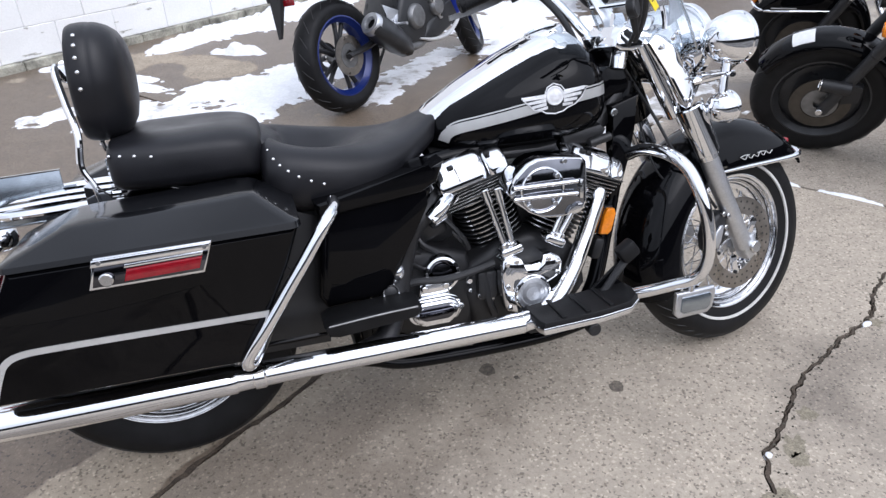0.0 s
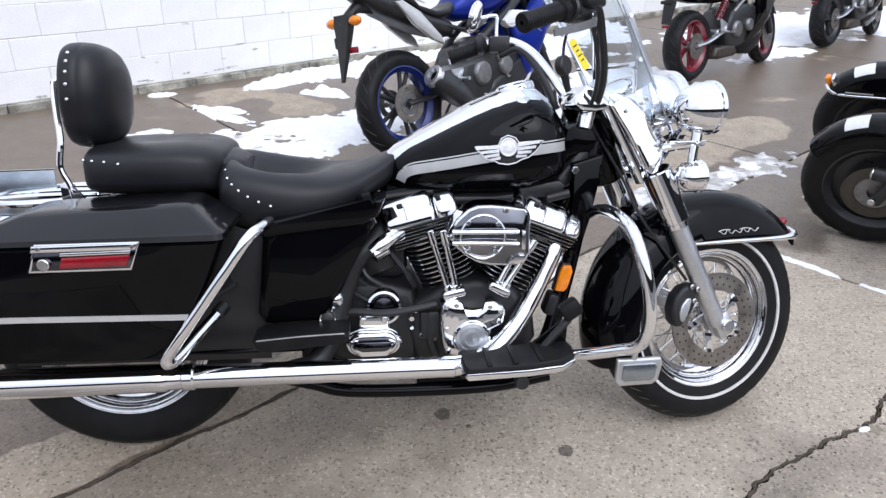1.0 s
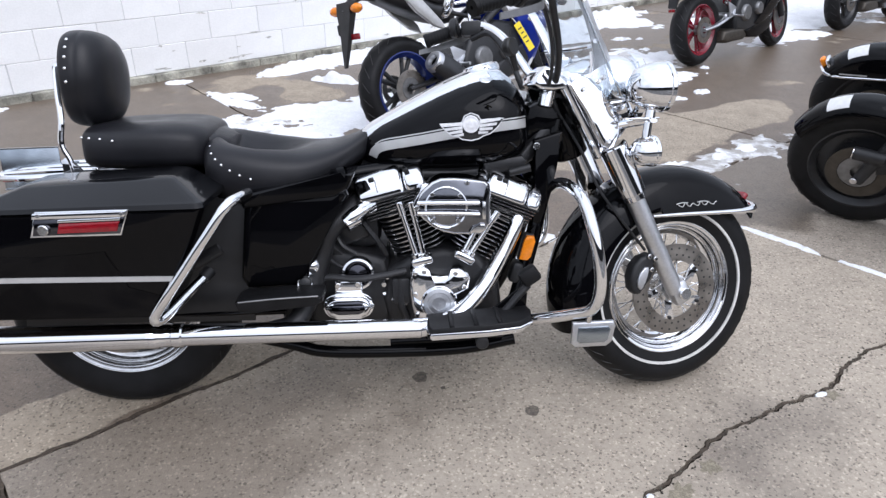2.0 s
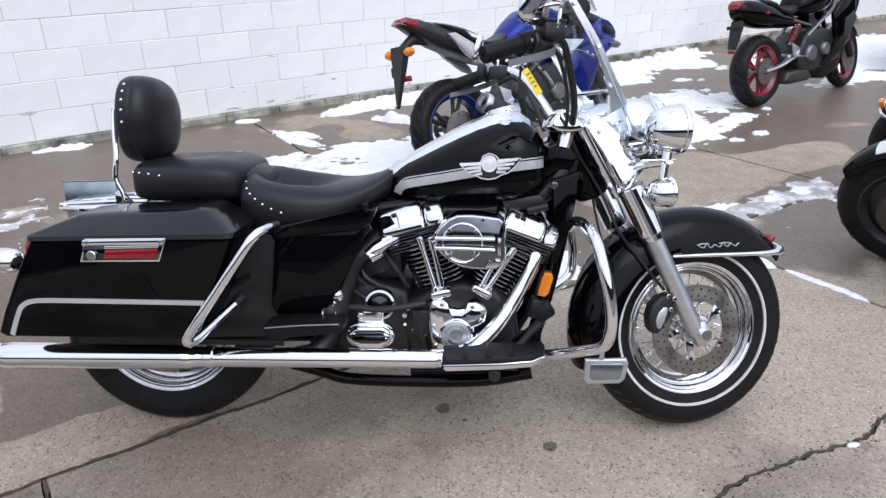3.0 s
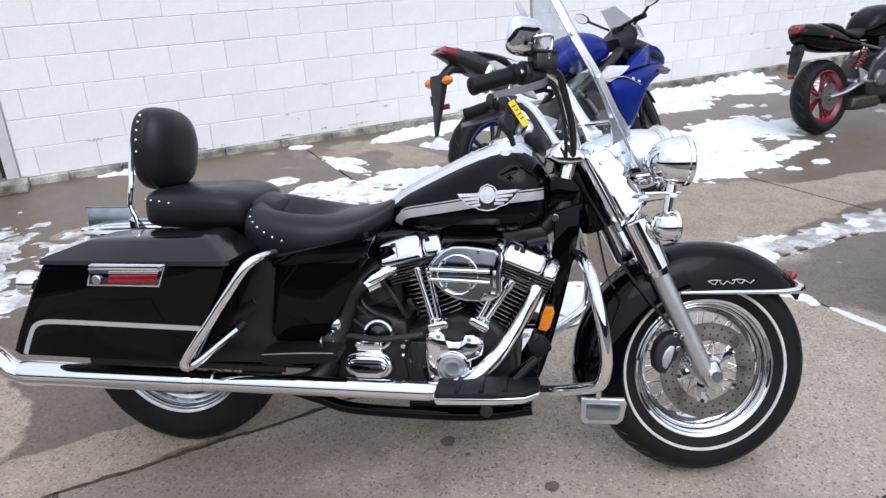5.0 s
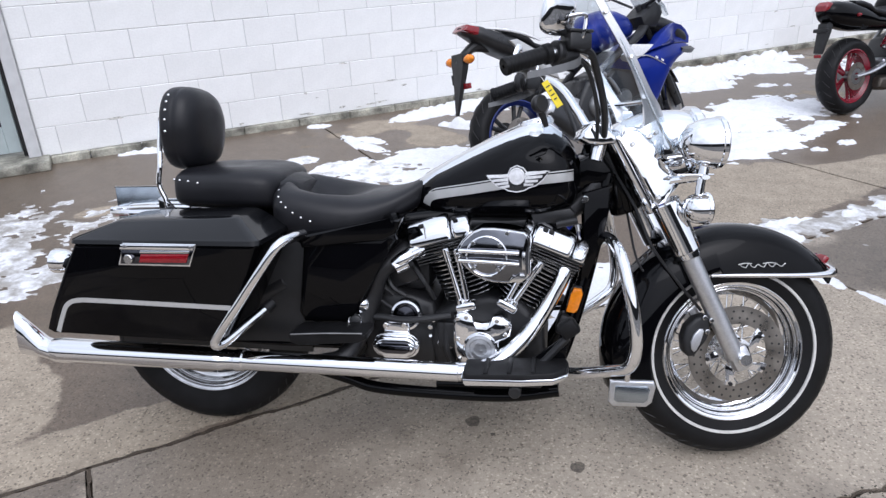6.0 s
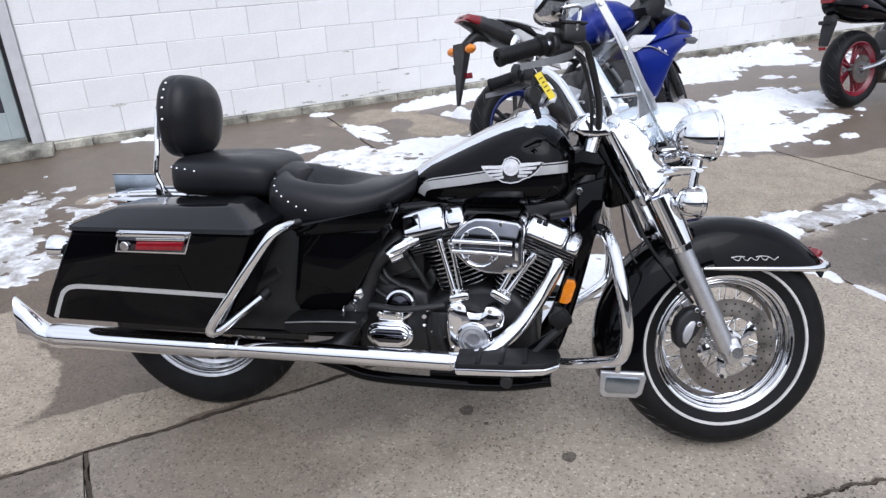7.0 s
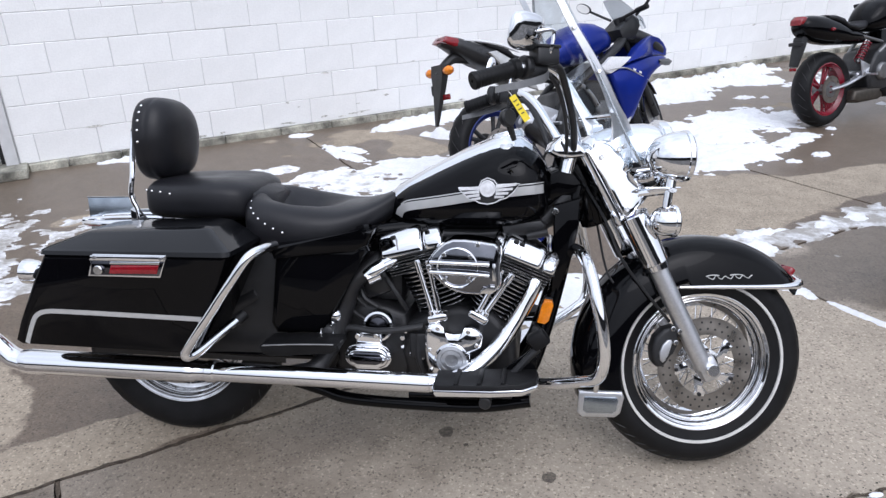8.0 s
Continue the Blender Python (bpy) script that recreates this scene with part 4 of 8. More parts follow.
# --- nacelle, headlamp and light bar
bm = B()
rings = []
for x, w, z0, z1, n in ((1.262, 0.050, 0.862, 0.915, 2.6), (1.29, 0.074, 0.825, 0.932, 2.8), (1.335, 0.088, 0.785, 0.950, 2.6), (1.385, 0.096, 0.772, 0.960, 2.3), (1.43, 0.099, 0.774, 0.962, 2.1), (1.465, 0.100, 0.780, 0.960, 2.0), (1.472, 0.099, 0.783, 0.957, 2.0)):
    rings.append(sring(x, 0, (z0 + z1) / 2, w * (0.80 if x < 1.42 else 0.94), (z1 - z0) / 2, n, 36))
loft(bm, rings)
nac = part("headlamp_nacelle", bm, M_CHROME, bike, "large smooth chrome headlamp nacelle", xf=STEER, smooth=60)
PANEL = [(1.236, 0.879), (1.254, 0.894), (1.273, 0.902), (1.298, 0.908), (1.305, 0.928), (1.306, 0.962), (1.329, 0.962), (1.343, 0.937), (1.352, 0.904), (1.357, 0.875), (1.356, 0.846), (1.351, 0.829), (1.335, 0.822),
         (1.321, 0.813), (1.329, 0.797), (1.344, 0.787), (1.368, 0.784), (1.394, 0.782), (1.393, 0.763), (1.382, 0.751), (1.362, 0.735), (1.351, 0.718), (1.336, 0.712), (1.323, 0.724), (1.280, 0.809)]
for s in (-1, 1):
    bm = B()
    rings = []
    for f, y in ((0.99, -0.012), (1.0, -0.004), (1.0, 0.0), (0.995, 0.0025), (0.97, 0.004), (0.8, 0.0062), (0.5, 0.008), (0.2, 0.009)):
        rings.append([V(1.345 + (x - 1.325) * f, s * (0.099 + y + 0.12 * (0.985 - (0.84 + (z - 0.84) * f)) - 0.20 * max(0.0, (x - 1.325) * f + 0.345 - 0.31 - 0.45 * (0.90 - (0.84 + (z - 0.84) * f)))), 0.843 + (z - 0.84) * f) for x, z in PANEL])
    loft(bm, rings)
    part("nacelle_side_panel", bm, M_CHROME, nac, "bright folded chrome side panel", xf=STEER, smooth=30)
bm = B()
for x, z in ((1.288, 0.870), (1.335, 0.889), (1.352, 0.899), (1.352, 0.735)):
    y = -0.105 - 0.12 * (0.985 - z) + 0.20 * max(0.0, x - 1.31 - 0.45 * (0.90 - z))
    cyl(bm, (x, y - 0.010, z), (x, y + 0.002, z), 0.0065, seg=14, bev=0.002)
part("nacelle_bolts", bm, M_CHROME_WORN, nac, xf=STEER)
bm = B()
lathe(bm, [(0.0, 0.098), (0.003, 0.101), (0.022, 0.100), (0.030, 0.093), (0.026, 0.084), (0.0, 0.084)], (1.470, 0, 0.870), (1, 0, 0), 44, closed=True)
hl = part("headlamp", bm, M_CHROME, bike, "round headlamp with a chrome ring", xf=STEER)
bm = B()
lathe(bm, [(0.012, 0.084), (0.022, 0.07), (0.030, 0.04), (0.033, 0.004)], (1.470, 0, 0.870), (1, 0, 0), 32, cap=True)
part("lens", bm, M_LENS, hl, xf=STEER)
bm = B()
tube(bm, [(1.453, -0.188, 0.785), (1.465, -0.11, 0.788), (1.478, 0, 0.790), (1.465, 0.11, 0.788), (1.453, 0.188, 0.785)], 0.010, 10, 5, flat=0.6)
for s in (-1, 1):
    box(bm, (1.438, s * 0.158, 0.791), (0.085, 0.030, 0.005), bev=0.002)
    cyl(bm, (1.453, s * 0.162, 0.782), (1.447, s * 0.158, 0.722), 0.011, seg=14)
    cyl(bm, (1.455, s * 0.165, 0.792), (1.458, s * 0.166, 0.822), 0.013, seg=14)
    tube(bm, [(1.37, s * 0.105, 0.770), (1.41, s * 0.13, 0.778), (1.453, s * 0.158, 0.785)], 0.011, 10, 4)
part("light_bar", bm, M_CHROME, bike, xf=STEER)
for s in (-1, 1):
    bm = B()
    lathe(bm, [(-0.062, 0.004), (-0.058, 0.022), (-0.042, 0.044), (-0.018, 0.055), (0.004, 0.061), (0.026, 0.062), (0.028, 0.065), (0.038, 0.065), (0.042, 0.061), (0.043, 0.055), (0.036, 0.053)], (1.454, s * 0.166, 0.870), (1, 0.03 * s, 0), 36)
    lamp = part("passing_lamp", bm, M_CHROME, bike, "round chrome passing lamp", xf=STEER, smooth=40)
    bm = B()
    lathe(bm, [(0.037, 0.054), (0.046, 0.037), (0.051, 0.006)], (1.454, s * 0.166, 0.870), (1, 0.03 * s, 0), 28, cap=True)
    part("lens", bm, M_LENS, lamp, xf=STEER)
    bm = B()
    lathe(bm, [(-0.036, 0.004), (-0.032, 0.022), (-0.018, 0.034), (0.0, 0.0385), (0.016, 0.039), (0.018, 0.041), (0.026, 0.041), (0.030, 0.037), (0.026, 0.033)], (1.446, s * 0.157, 0.706), (1, 0, 0), 28)
    sig = part("turn_signal", bm, M_CHROME, bike, "chrome bullet turn signal", xf=STEER, smooth=40)
    bm = B()
    lathe(bm, [(0.024, 0.034), (0.032, 0.024), (0.035, 0.003)], (1.446, s * 0.157, 0.706), (1, 0, 0), 20, cap=True)
    part("lens", bm, M_LENS, sig, xf=STEER)

# --- windshield
def shield_point(f, q):
    """f from bottom to top, q from -1 to 1 across."""
    z = 0.845 + 0.50 * f
    half = 0.160 - 0.012 * f if f > 0.15 else 0.135 + 0.155 * f
    half *= 1 - 0.35 * max(0.0, (f - 0.72) / 0.28) ** 2.2
    edge = np.interp(z, (0.845, 0.95, 1.083, 1.24, 1.35), (1.372, 1.322, 1.258, 1.166, 1.108))
    return V(edge + 0.065 * (1 - (q * half / 0.160) ** 2), q * half, z + 0.0)


bm = B()
nu_, nv_ = 20, 20
gp = {}
for layer, off in ((0, 0.0), (1, 0.004)):
    for i in range(nu_ + 1):
        for j in range(nv_ + 1):
            gp[layer, i, j] = bm.verts.new(shield_point(i / nu_, -1 + 2 * j / nv_) + V(off, 0, off * 0.5))
for layer in (0, 1):
    for i in range(nu_):
        for j in range(nv_):
            bm.faces.new((gp[layer, i, j], gp[layer, i + 1, j], gp[layer, i + 1, j + 1], gp[layer, i, j + 1]))
border = [(i, 0) for i in range(nu_)] + [(nu_, j) for j in range(nv_)] + [(nu_ - i, nv_) for i in range(nu_)] + [(0, nv_ - j) for j in range(nv_)]
for k in range(len(border)):
    a, b = border[k], border[(k + 1) % len(border)]
    bm.faces.new((gp[0, a[0], a[1]], gp[0, b[0], b[1]], gp[1, b[0], b[1]], gp[1, a[0], a[1]]))
ws = part("windshield", bm, M_GLASS, bike, "tall clear curved windshield", xf=STEER, smooth=50)
ws.visible_shadow = False
bm = B()
tube(bm, [shield_point(i / 20, -1) + V(0.002, 0, 0.001) for i in range(21)] + [shield_point(1, -1 + j / 10) + V(0.002, 0, 0.001) for j in range(1, 21)] + [shield_point(1 - i / 20, 1) + V(0.002, 0, 0.001) for i in range(1, 21)], 0.0042, 8, 1)
edge_ = part("shield_edge", bm, M_EDGE, ws, "polished edge of the windshield", xf=STEER, smooth=60)
edge_.visible_shadow = False
for s in (-1, 1):
    bm = B()
    pts = curve_pts([V(1.346, s * 0.112, 0.928), V(1.334, s * 0.122, 0.962), V(1.315, s * 0.134, 0.996), V(1.267, s * 0.152, 1.086), V(1.199, s * 0.157, 1.194), V(1.166, s * 0.152, 1.258), V(1.122, s * 0.142, 1.335)], 4)
    rings = []
    for k, p in enumerate(pts):
        wd = np.interp(k / (len(pts) - 1), (0, 0.2, 0.4, 0.6, 1.0), (0.023, 0.017, 0.0105, 0.0085, 0.0065))
        rings.append([p + V(-wd, 0.0022 * s, -wd * 0.5), p + V(wd, 0.0022 * s, wd * 0.5), p + V(wd, -0.0022 * s, wd * 0.5), p + V(-wd, -0.0022 * s, -wd * 0.5)])
    loft(bm, rings)
    part("side_bracket", bm, M_ALU, ws, "satin metal windshield bracket", xf=STEER)
    bm = B()
    for p in (V(1.266, s * 0.161, 1.080), V(1.203, s * 0.158, 1.186)):
        cyl(bm, p, p + V(0, s * 0.009, 0), 0.0065, seg=12, bev=0.0015)
    part("bracket_screws", bm, M_CHROME_WORN, ws, xf=STEER)
bm = B()
pts = [shield_point(0.28, q) + V(-0.006, 0, 0) for q in (-0.97, -0.6, -0.2, 0.2, 0.6, 0.97)]
tube(bm, pts, 0.006, 8, 4)
part("cross_brace", bm, M_CHROME, ws, xf=STEER)

# --- handlebar
bm = B()
bar = [(0.975, -0.285, 1.052), (1.055, -0.262, 1.075), (1.125, -0.228, 1.078), (1.176, -0.17, 1.040), (1.212, -0.115, 0.965), (1.238, -0.07, 0.905), (1.24, 0, 0.900),
       (1.235, 0.07, 0.905), (1.205, 0.11, 0.965), (1.175, 0.165, 1.03), (1.14, 0.225, 1.065), (1.085, 0.268, 1.062), (1.0, 0.296, 1.034)]
tube(bm, bar, 0.0128, 14, 5)
part("handlebar", bm, M_CHROME, bike, "wide chrome handlebar", xf=STEER)
bm = B()
for s in (-1, 1):
    box(bm, (1.228, s * 0.045, 0.895), (0.055, 0.03, 0.055), rot=(0, -26, 0), bev=0.008)
    cyl(bm, (1.228, s * 0.045, 0.88), (1.215, s * 0.045, 0.83), 0.02, seg=16)
box(bm, (1.225, 0, 0.915), (0.05, 0.14, 0.018), rot=(0, -26, 0), bev=0.006)
slab(bm, [(1.160, 0.885), (1.166, 0.905), (1.196, 0.930), (1.214, 0.926), (1.256, 0.892), (1.252, 0.872), (1.215, 0.868), (1.180, 0.872)], -0.105, -0.020, 0.009, 3)
part("handlebar_riser", bm, M_CHROME, bike, "chrome handlebar riser and top clamp", xf=STEER)


def grip(name, a, b, label):
    bm = B()
    a, b = Vector(a), Vector(b)
    d = (b - a).normalized()
    L = (b - a).length
    prof = [(0, 0.004), (0.0, 0.019), (0.004, 0.021), (0.012, 0.0205)]
    n = 9
    for k in range(n):
        h = 0.014 + (L - 0.03) * k / n
        prof += [(h, 0.0189), (h + 0.0015, 0.0193), (h + (L - 0.03) / n - 0.003, 0.0193), (h + (L - 0.03) / n - 0.0015, 0.0189)]
    prof += [(L - 0.014, 0.0235), (L, 0.0235), (L, 0.012)]
    lathe(bm, prof, a, d, 22)
    return part(name, bm, M_RUBBER, bike, label, xf=STEER, smooth=30)


grip("throttle_grip", (0.935, -0.302, 1.040), (1.045, -0.268, 1.074), "black ribbed rubber grip")
grip("clutch_grip", (0.985, 0.300, 1.030), (1.085, 0.270, 1.062), "black ribbed rubber grip")
for s, dz in ((-1, 0.0), (1, -0.012)):
    bm = B()
    box(bm, (1.085 + (0.03 if s > 0 else 0), s * 0.246, 1.072 + dz), (0.062, 0.046, 0.044), rot=(0, 0, s * -25), bev=0.010)
    cyl(bm, (1.055, s * 0.262, 1.076 + dz), (1.072, s * 0.252, 1.076 + dz), 0.028, seg=20, bev=0.004)
    part("switch_housing", bm, M_PLASTIC, bike, xf=STEER)
bm = B()
box(bm, (1.108, -0.258, 1.100), (0.060, 0.046, 0.040), rot=(0, 0, 20), bev=0.007)
mc = part("brake_reservoir", bm, M_PLASTIC, bike, "square black brake fluid reservoir", xf=STEER)
bm = B()
box(bm, (1.108, -0.258, 1.122), (0.063, 0.049, 0.007), rot=(0, 0, 20), bev=0.002)
part("reservoir_cap", bm, M_PLASTIC, mc, xf=STEER)
for s, dz in ((-1, 0.0), (1, -0.012)):
    bm = B()
    rings = []
    for p, hw in zip(curve_pts([(1.118, s * 0.262, 1.060 + dz), (1.095, s * 0.305, 1.045 + dz), (1.045, s * 0.332, 1.030 + dz), (0.98, s * 0.352, 1.016 + dz)], 5), np.linspace(0.010, 0.007, 16)):
        rings.append([p + V(0, -0.004, hw), p + V(0, 0.004, hw), p + V(0, 0.004, -hw), p + V(0, -0.004, -hw)])
    loft(bm, rings)
    part("hand_lever", bm, M_GREY, bike, "brushed metal hand lever", xf=STEER)
    bm = B()
    tube(bm, [(1.112, s * 0.262, 1.09 + dz), (1.120, s * 0.280, 1.115 + dz), (1.124, s * 0.284, 1.148 + dz), (1.116, s * 0.288, 1.156 + dz), (1.078, s * 0.292, 1.150 + dz)], 0.0045, 8, 5)
    ms = part("mirror_stem", bm, M_CHROME, bike, xf=STEER)
    bm = B()
    c = V(1.062, s * 0.295, 1.150 + dz)
    MT = Matrix.Rotation(radians(-52 if s < 0 else -10), 3, 'Z') @ Matrix.Rotation(radians(16), 3, 'Y')
    rings = []
    for x, f in ((0.0125, 0.25), (0.0105, 0.62), (0.005, 0.90), (-0.003, 1.0), (-0.010, 0.98)):
        ring = []
        for k in range(30):
            t = 2 * math.pi * k / 30
            cc, ss = math.cos(t), math.sin(t)
            ring.append(c + MT @ V(x, 0.054 * f * math.copysign(abs(cc) ** 0.58, cc), 0.043 * f * math.copysign(abs(ss) ** 0.58, ss)))
        rings.append(ring)
    loft(bm, rings)
    part("mirror_shell", bm, M_CHROME, ms, "oval chrome mirror shell", xf=STEER, smooth=50)
    bm = B()
    ring = [[c + MT @ V(x, 0.050 * math.copysign(abs(math.cos(2 * math.pi * k / 30)) ** 0.75, math.cos(2 * math.pi * k / 30)), 0.039 * math.copysign(abs(math.sin(2 * math.pi * k / 30)) ** 0.75, math.sin(2 * math.pi * k / 30))) for k in range(30)] for x in (-0.0105, -0.0125)]
    loft(bm, ring)
    part("mirror_glass", bm, M_MIRROR, ms, xf=STEER)
bm = B()
tube(bm, [(1.115, -0.25, 1.085), (1.152, -0.222, 1.080), (1.176, -0.195, 1.035), (1.200, -0.165, 0.970), (1.214, -0.13, 0.920), (1.225, -0.08, 0.875)], 0.0090, 10, 6)
part("throttle_cable", bm, M_PLASTIC, bike, "black looped cable", xf=STEER)
bm = B()
tube(bm, [(1.11, -0.245, 1.065), (1.146, -0.205, 1.050), (1.174, -0.18, 0.990), (1.190, -0.15, 0.930), (1.205, -0.09, 0.87)], 0.0050, 10, 6)
tube(bm, [(1.11, 0.235, 1.03), (1.15, 0.19, 1.04), (1.18, 0.12, 0.97), (1.205, 0.08, 0.88)], 0.0085, 10, 6)
part("control_cable", bm, M_PLASTIC, bike, xf=STEER)
bm = B()
lathe(bm, [(-0.009, 0.004), (-0.009, 0.018), (-0.006, 0.020), (0.006, 0.020), (0.009, 0.017), (0.009, 0.004)], (1.011, -0.330, 0.957), (0.5, -0.85, 0.1), 20, cap=True)
cyl(bm, (1.014, -0.326, 0.945), (1.028, -0.318, 0.908), 0.009, 0.006, seg=10)
tube(bm, [(1.011, -0.328, 0.975), (1.014, -0.328, 1.00), (1.016, -0.338, 1.022)], 0.003, 8, 3)
part("hanging_knob", bm, M_PLASTIC, bike, xf=STEER)

# --- fuel tank
TK = [(0.735, 0.050, 0.700, 0.768), (0.765, 0.078, 0.688, 0.786), (0.80, 0.103, 0.682, 0.805), (0.85, 0.124, 0.677, 0.831), (0.90, 0.137, 0.673, 0.856), (0.95, 0.146, 0.671, 0.881),
      (1.0, 0.151, 0.670, 0.903), (1.045, 0.154, 0.671, 0.919), (1.085, 0.154, 0.674, 0.926), (1.120, 0.149, 0.680, 0.920), (1.150, 0.138, 0.690, 0.898), (1.172, 0.118, 0.704, 0.868), (1.184, 0.09, 0.72, 0.842)]


def tank_at(x):
    xs = [t[0] for t in TK]
    return [float(np.interp(x, xs, [t[k] for t in TK])) for k in (1, 2, 3)]


def tank_y(x, z, n=2.6):
    w, zb, zt = tank_at(x)
    c = zb + (zt - zb) * 0.42
    rz = (zt - c) if z > c else (c - zb)
    f = min(0.999, abs(z - c) / rz)
    return w * (1 - f ** n) ** (1 / n)


bm = B()
rings = []
for x, w, zb, zt in TK:
    c = zb + (zt - zb) * 0.42
    ring = []
    for k in range(44):
        t = 2 * math.pi * k / 44
        cs, sn = math.cos(t), math.sin(t)
        rz = (zt - c) if sn > 0 else (c - zb)
        ring.append(V(x, w * math.copysign(abs(cs) ** (2 / 2.6), cs), c + rz * math.copysign(abs(sn) ** (2 / 2.6), sn)))
    rings.append(ring)
loft(bm, rings)
tank = part("fuel_tank", bm, M_BLACK, bike, "glossy black teardrop fuel tank", smooth=60)


def tank_strip(path, half, off=0.0016):
    bm = B()
    p = curve_pts([(x, 0, z) for x, z in path], 6)
    for s in (-1, 1):
        rings = []
        for i, c in enumerate(p):
            d = (p[min(i + 1, len(p) - 1)] - p[max(i - 1, 0)]).normalized()
            nr = V(-d.z, 0, d.x)
            ring = []
            for q in (1, 0, -1):
                e = c + nr * half * q
                ring.append(V(e.x, s * (tank_y(e.x, e.z) + off), e.z))
            for q in (-1, 0, 1):
                e = c + nr * half * q
                ring.append(V(e.x, s * (tank_y(e.x, e.z) - 0.004), e.z))
            rings.append(ring)
        loft(bm, rings)
    return bm


SP = [(0.772, 0.716), (0.780, 0.733), (0.80, 0.745), (0.84, 0.754), (0.90, 0.765), (0.97, 0.778), (1.04, 0.789), (1.10, 0.796), (1.14, 0.799), (1.172, 0.80)]
part("tank_stripe", tank_strip(SP, 0.0115), M_SILVER, tank, "broad silver stripe", smooth=50)
part("tank_pinstripe", tank_strip([(x, z + 0.0165) for x, z in SP[1:]], 0.0014), M_SILVER, tank, "fine silver pinstripe", smooth=50)
# winged badge, drawn as a plain shape
BX, BZ = 1.026, 0.800
WING = [(-55, 3), (-46, -7), (-35, -17), (-22, -20), (-15, -24), (0, -26), (14, -23), (22, -18), (35, -14), (47, -4), (59, 12), (30, 11), (18, 10), (12, 18), (0, 22), (-11, 17), (-17, 5)]


def on_tank(dx, dz, off):
    x, z = BX + dx * 0.00142, BZ + dz * 0.00142
    return V(x, -tank_y(x, z) - off, z)


def badge_piece(name, outline, heights, material, label=""):
    bm = B()
    mx_ = sum(p[0] for p in outline) / len(outline)
    mz_ = sum(p[1] for p in outline) / len(outline)
    loft(bm, [[on_tank(mx_ + (x - mx_) * f, mz_ + (z - mz_) * f, h) for x, z in outline] for f, h in heights])
    return part(name, bm, material, tank, label, smooth=40)


badge_piece("badge_plate", WING, ((1.0, -0.004), (1.0, 0.0030), (0.97, 0.0036), (0.3, 0.0040)), M_SATIN, "dark ground of the winged badge")
bm = B()
tube(bm, [on_tank(x, z, 0.0035) for x, z in WING + WING[:1]], 0.0016, 8, 1)
part("badge_rim", bm, M_BADGE, tank, "bright winged outline")
for s_ in (-1, 1):
    for k, (x0, z0, x1, z1, h) in enumerate(((15, 6, 53, 6, 3.2), (15, -0.4, 46, -1.5, 2.9), (15, -6.6, 38, -8.6, 2.8), (13, -12.6, 30, -14.5, 2.4))):
        tilt = 0.10
        pts_ = [(s_ * x0, z0 - h), (s_ * x1, z1 - h * 0.5), (s_ * (x1 + 1), z1 + h), (s_ * x0, z0 + h)]
        pts_ = [(x, z + tilt * x - 1) for x, z in (pts_ if s_ > 0 else pts_[::-1])]
        badge_piece("badge_feather", pts_, ((1.0, 0.002), (1.0, 0.0056), (0.85, 0.0064)), M_BADGE, "silver feather")
disc_ = [(15 * math.cos(2 * math.pi * k / 22), 3 + 15.5 * math.sin(2 * math.pi * k / 22)) for k in range(22)]
badge_piece("badge_disc", disc_, ((1.0, 0.002), (1.0, 0.0055), (0.9, 0.0068), (0.82, 0.0060), (0.6, 0.0072), (0.3, 0.0078)), M_BADGE, "round domed centre")
for k in range(4):
    badge_piece("badge_bar", [(-8 + 5 * k, -20), (-5 + 5 * k, -20), (-5 + 5 * k, -15.5), (-8 + 5 * k, -15.5)], ((1.0, 0.002), (1.0, 0.0048)), M_INK, "plain dark bar")
bm = B()
rings = []
for x, hw, h in ((0.742, 0.030, 0.004), (0.76, 0.040, 0.010), (0.85, 0.050, 0.013), (0.95, 0.055, 0.014), (1.03, 0.058, 0.015), (1.07, 0.060, 0.016), (1.11, 0.058, 0.014), (1.14, 0.050, 0.006)):
    w, zb, zt = tank_at(x)
    hw = hw * 1.55
    rings.append([V(x, -hw, zt - 0.045), V(x, -hw, zt - 0.014), V(x, -hw * 0.8, zt + h * 0.30), V(x, -hw * 0.45, zt + h * 0.8), V(x, 0, zt + h), V(x, hw * 0.45, zt + h * 0.8), V(x, hw * 0.8, zt + h * 0.30), V(x, hw, zt - 0.014), V(x, hw, zt - 0.045)])
loft(bm, rings)
part("tank_console", bm, M_CHROME, tank, "long chrome dash console", smooth=40)
bm = B()
lathe(bm, [(0.0, 0.050), (0.012, 0.050), (0.020, 0.046), (0.022, 0.040), (0.018, 0.036)], (1.070, 0, 0.920), (-0.25, 0, 1), 36)
part("speedometer_ring", bm, M_CHROME, tank)
bm = B()
lathe(bm, [(0.014, 0.037), (0.017, 0.004)], (1.070, 0, 0.920), (-0.25, 0, 1), 30, cap=True)
part("speedometer_face", bm, M_INK, tank)
bm = B()
lathe(bm, [(0, 0.019), (0.004, 0.019), (0.006, 0.015), (0.007, 0.004)], (1.072, -0.084, 0.908), (-0.05, -0.5, 0.86), 28, cap=True)
part("filler_cap", bm, M_CHROME_WORN, tank, "low chrome filler cap")

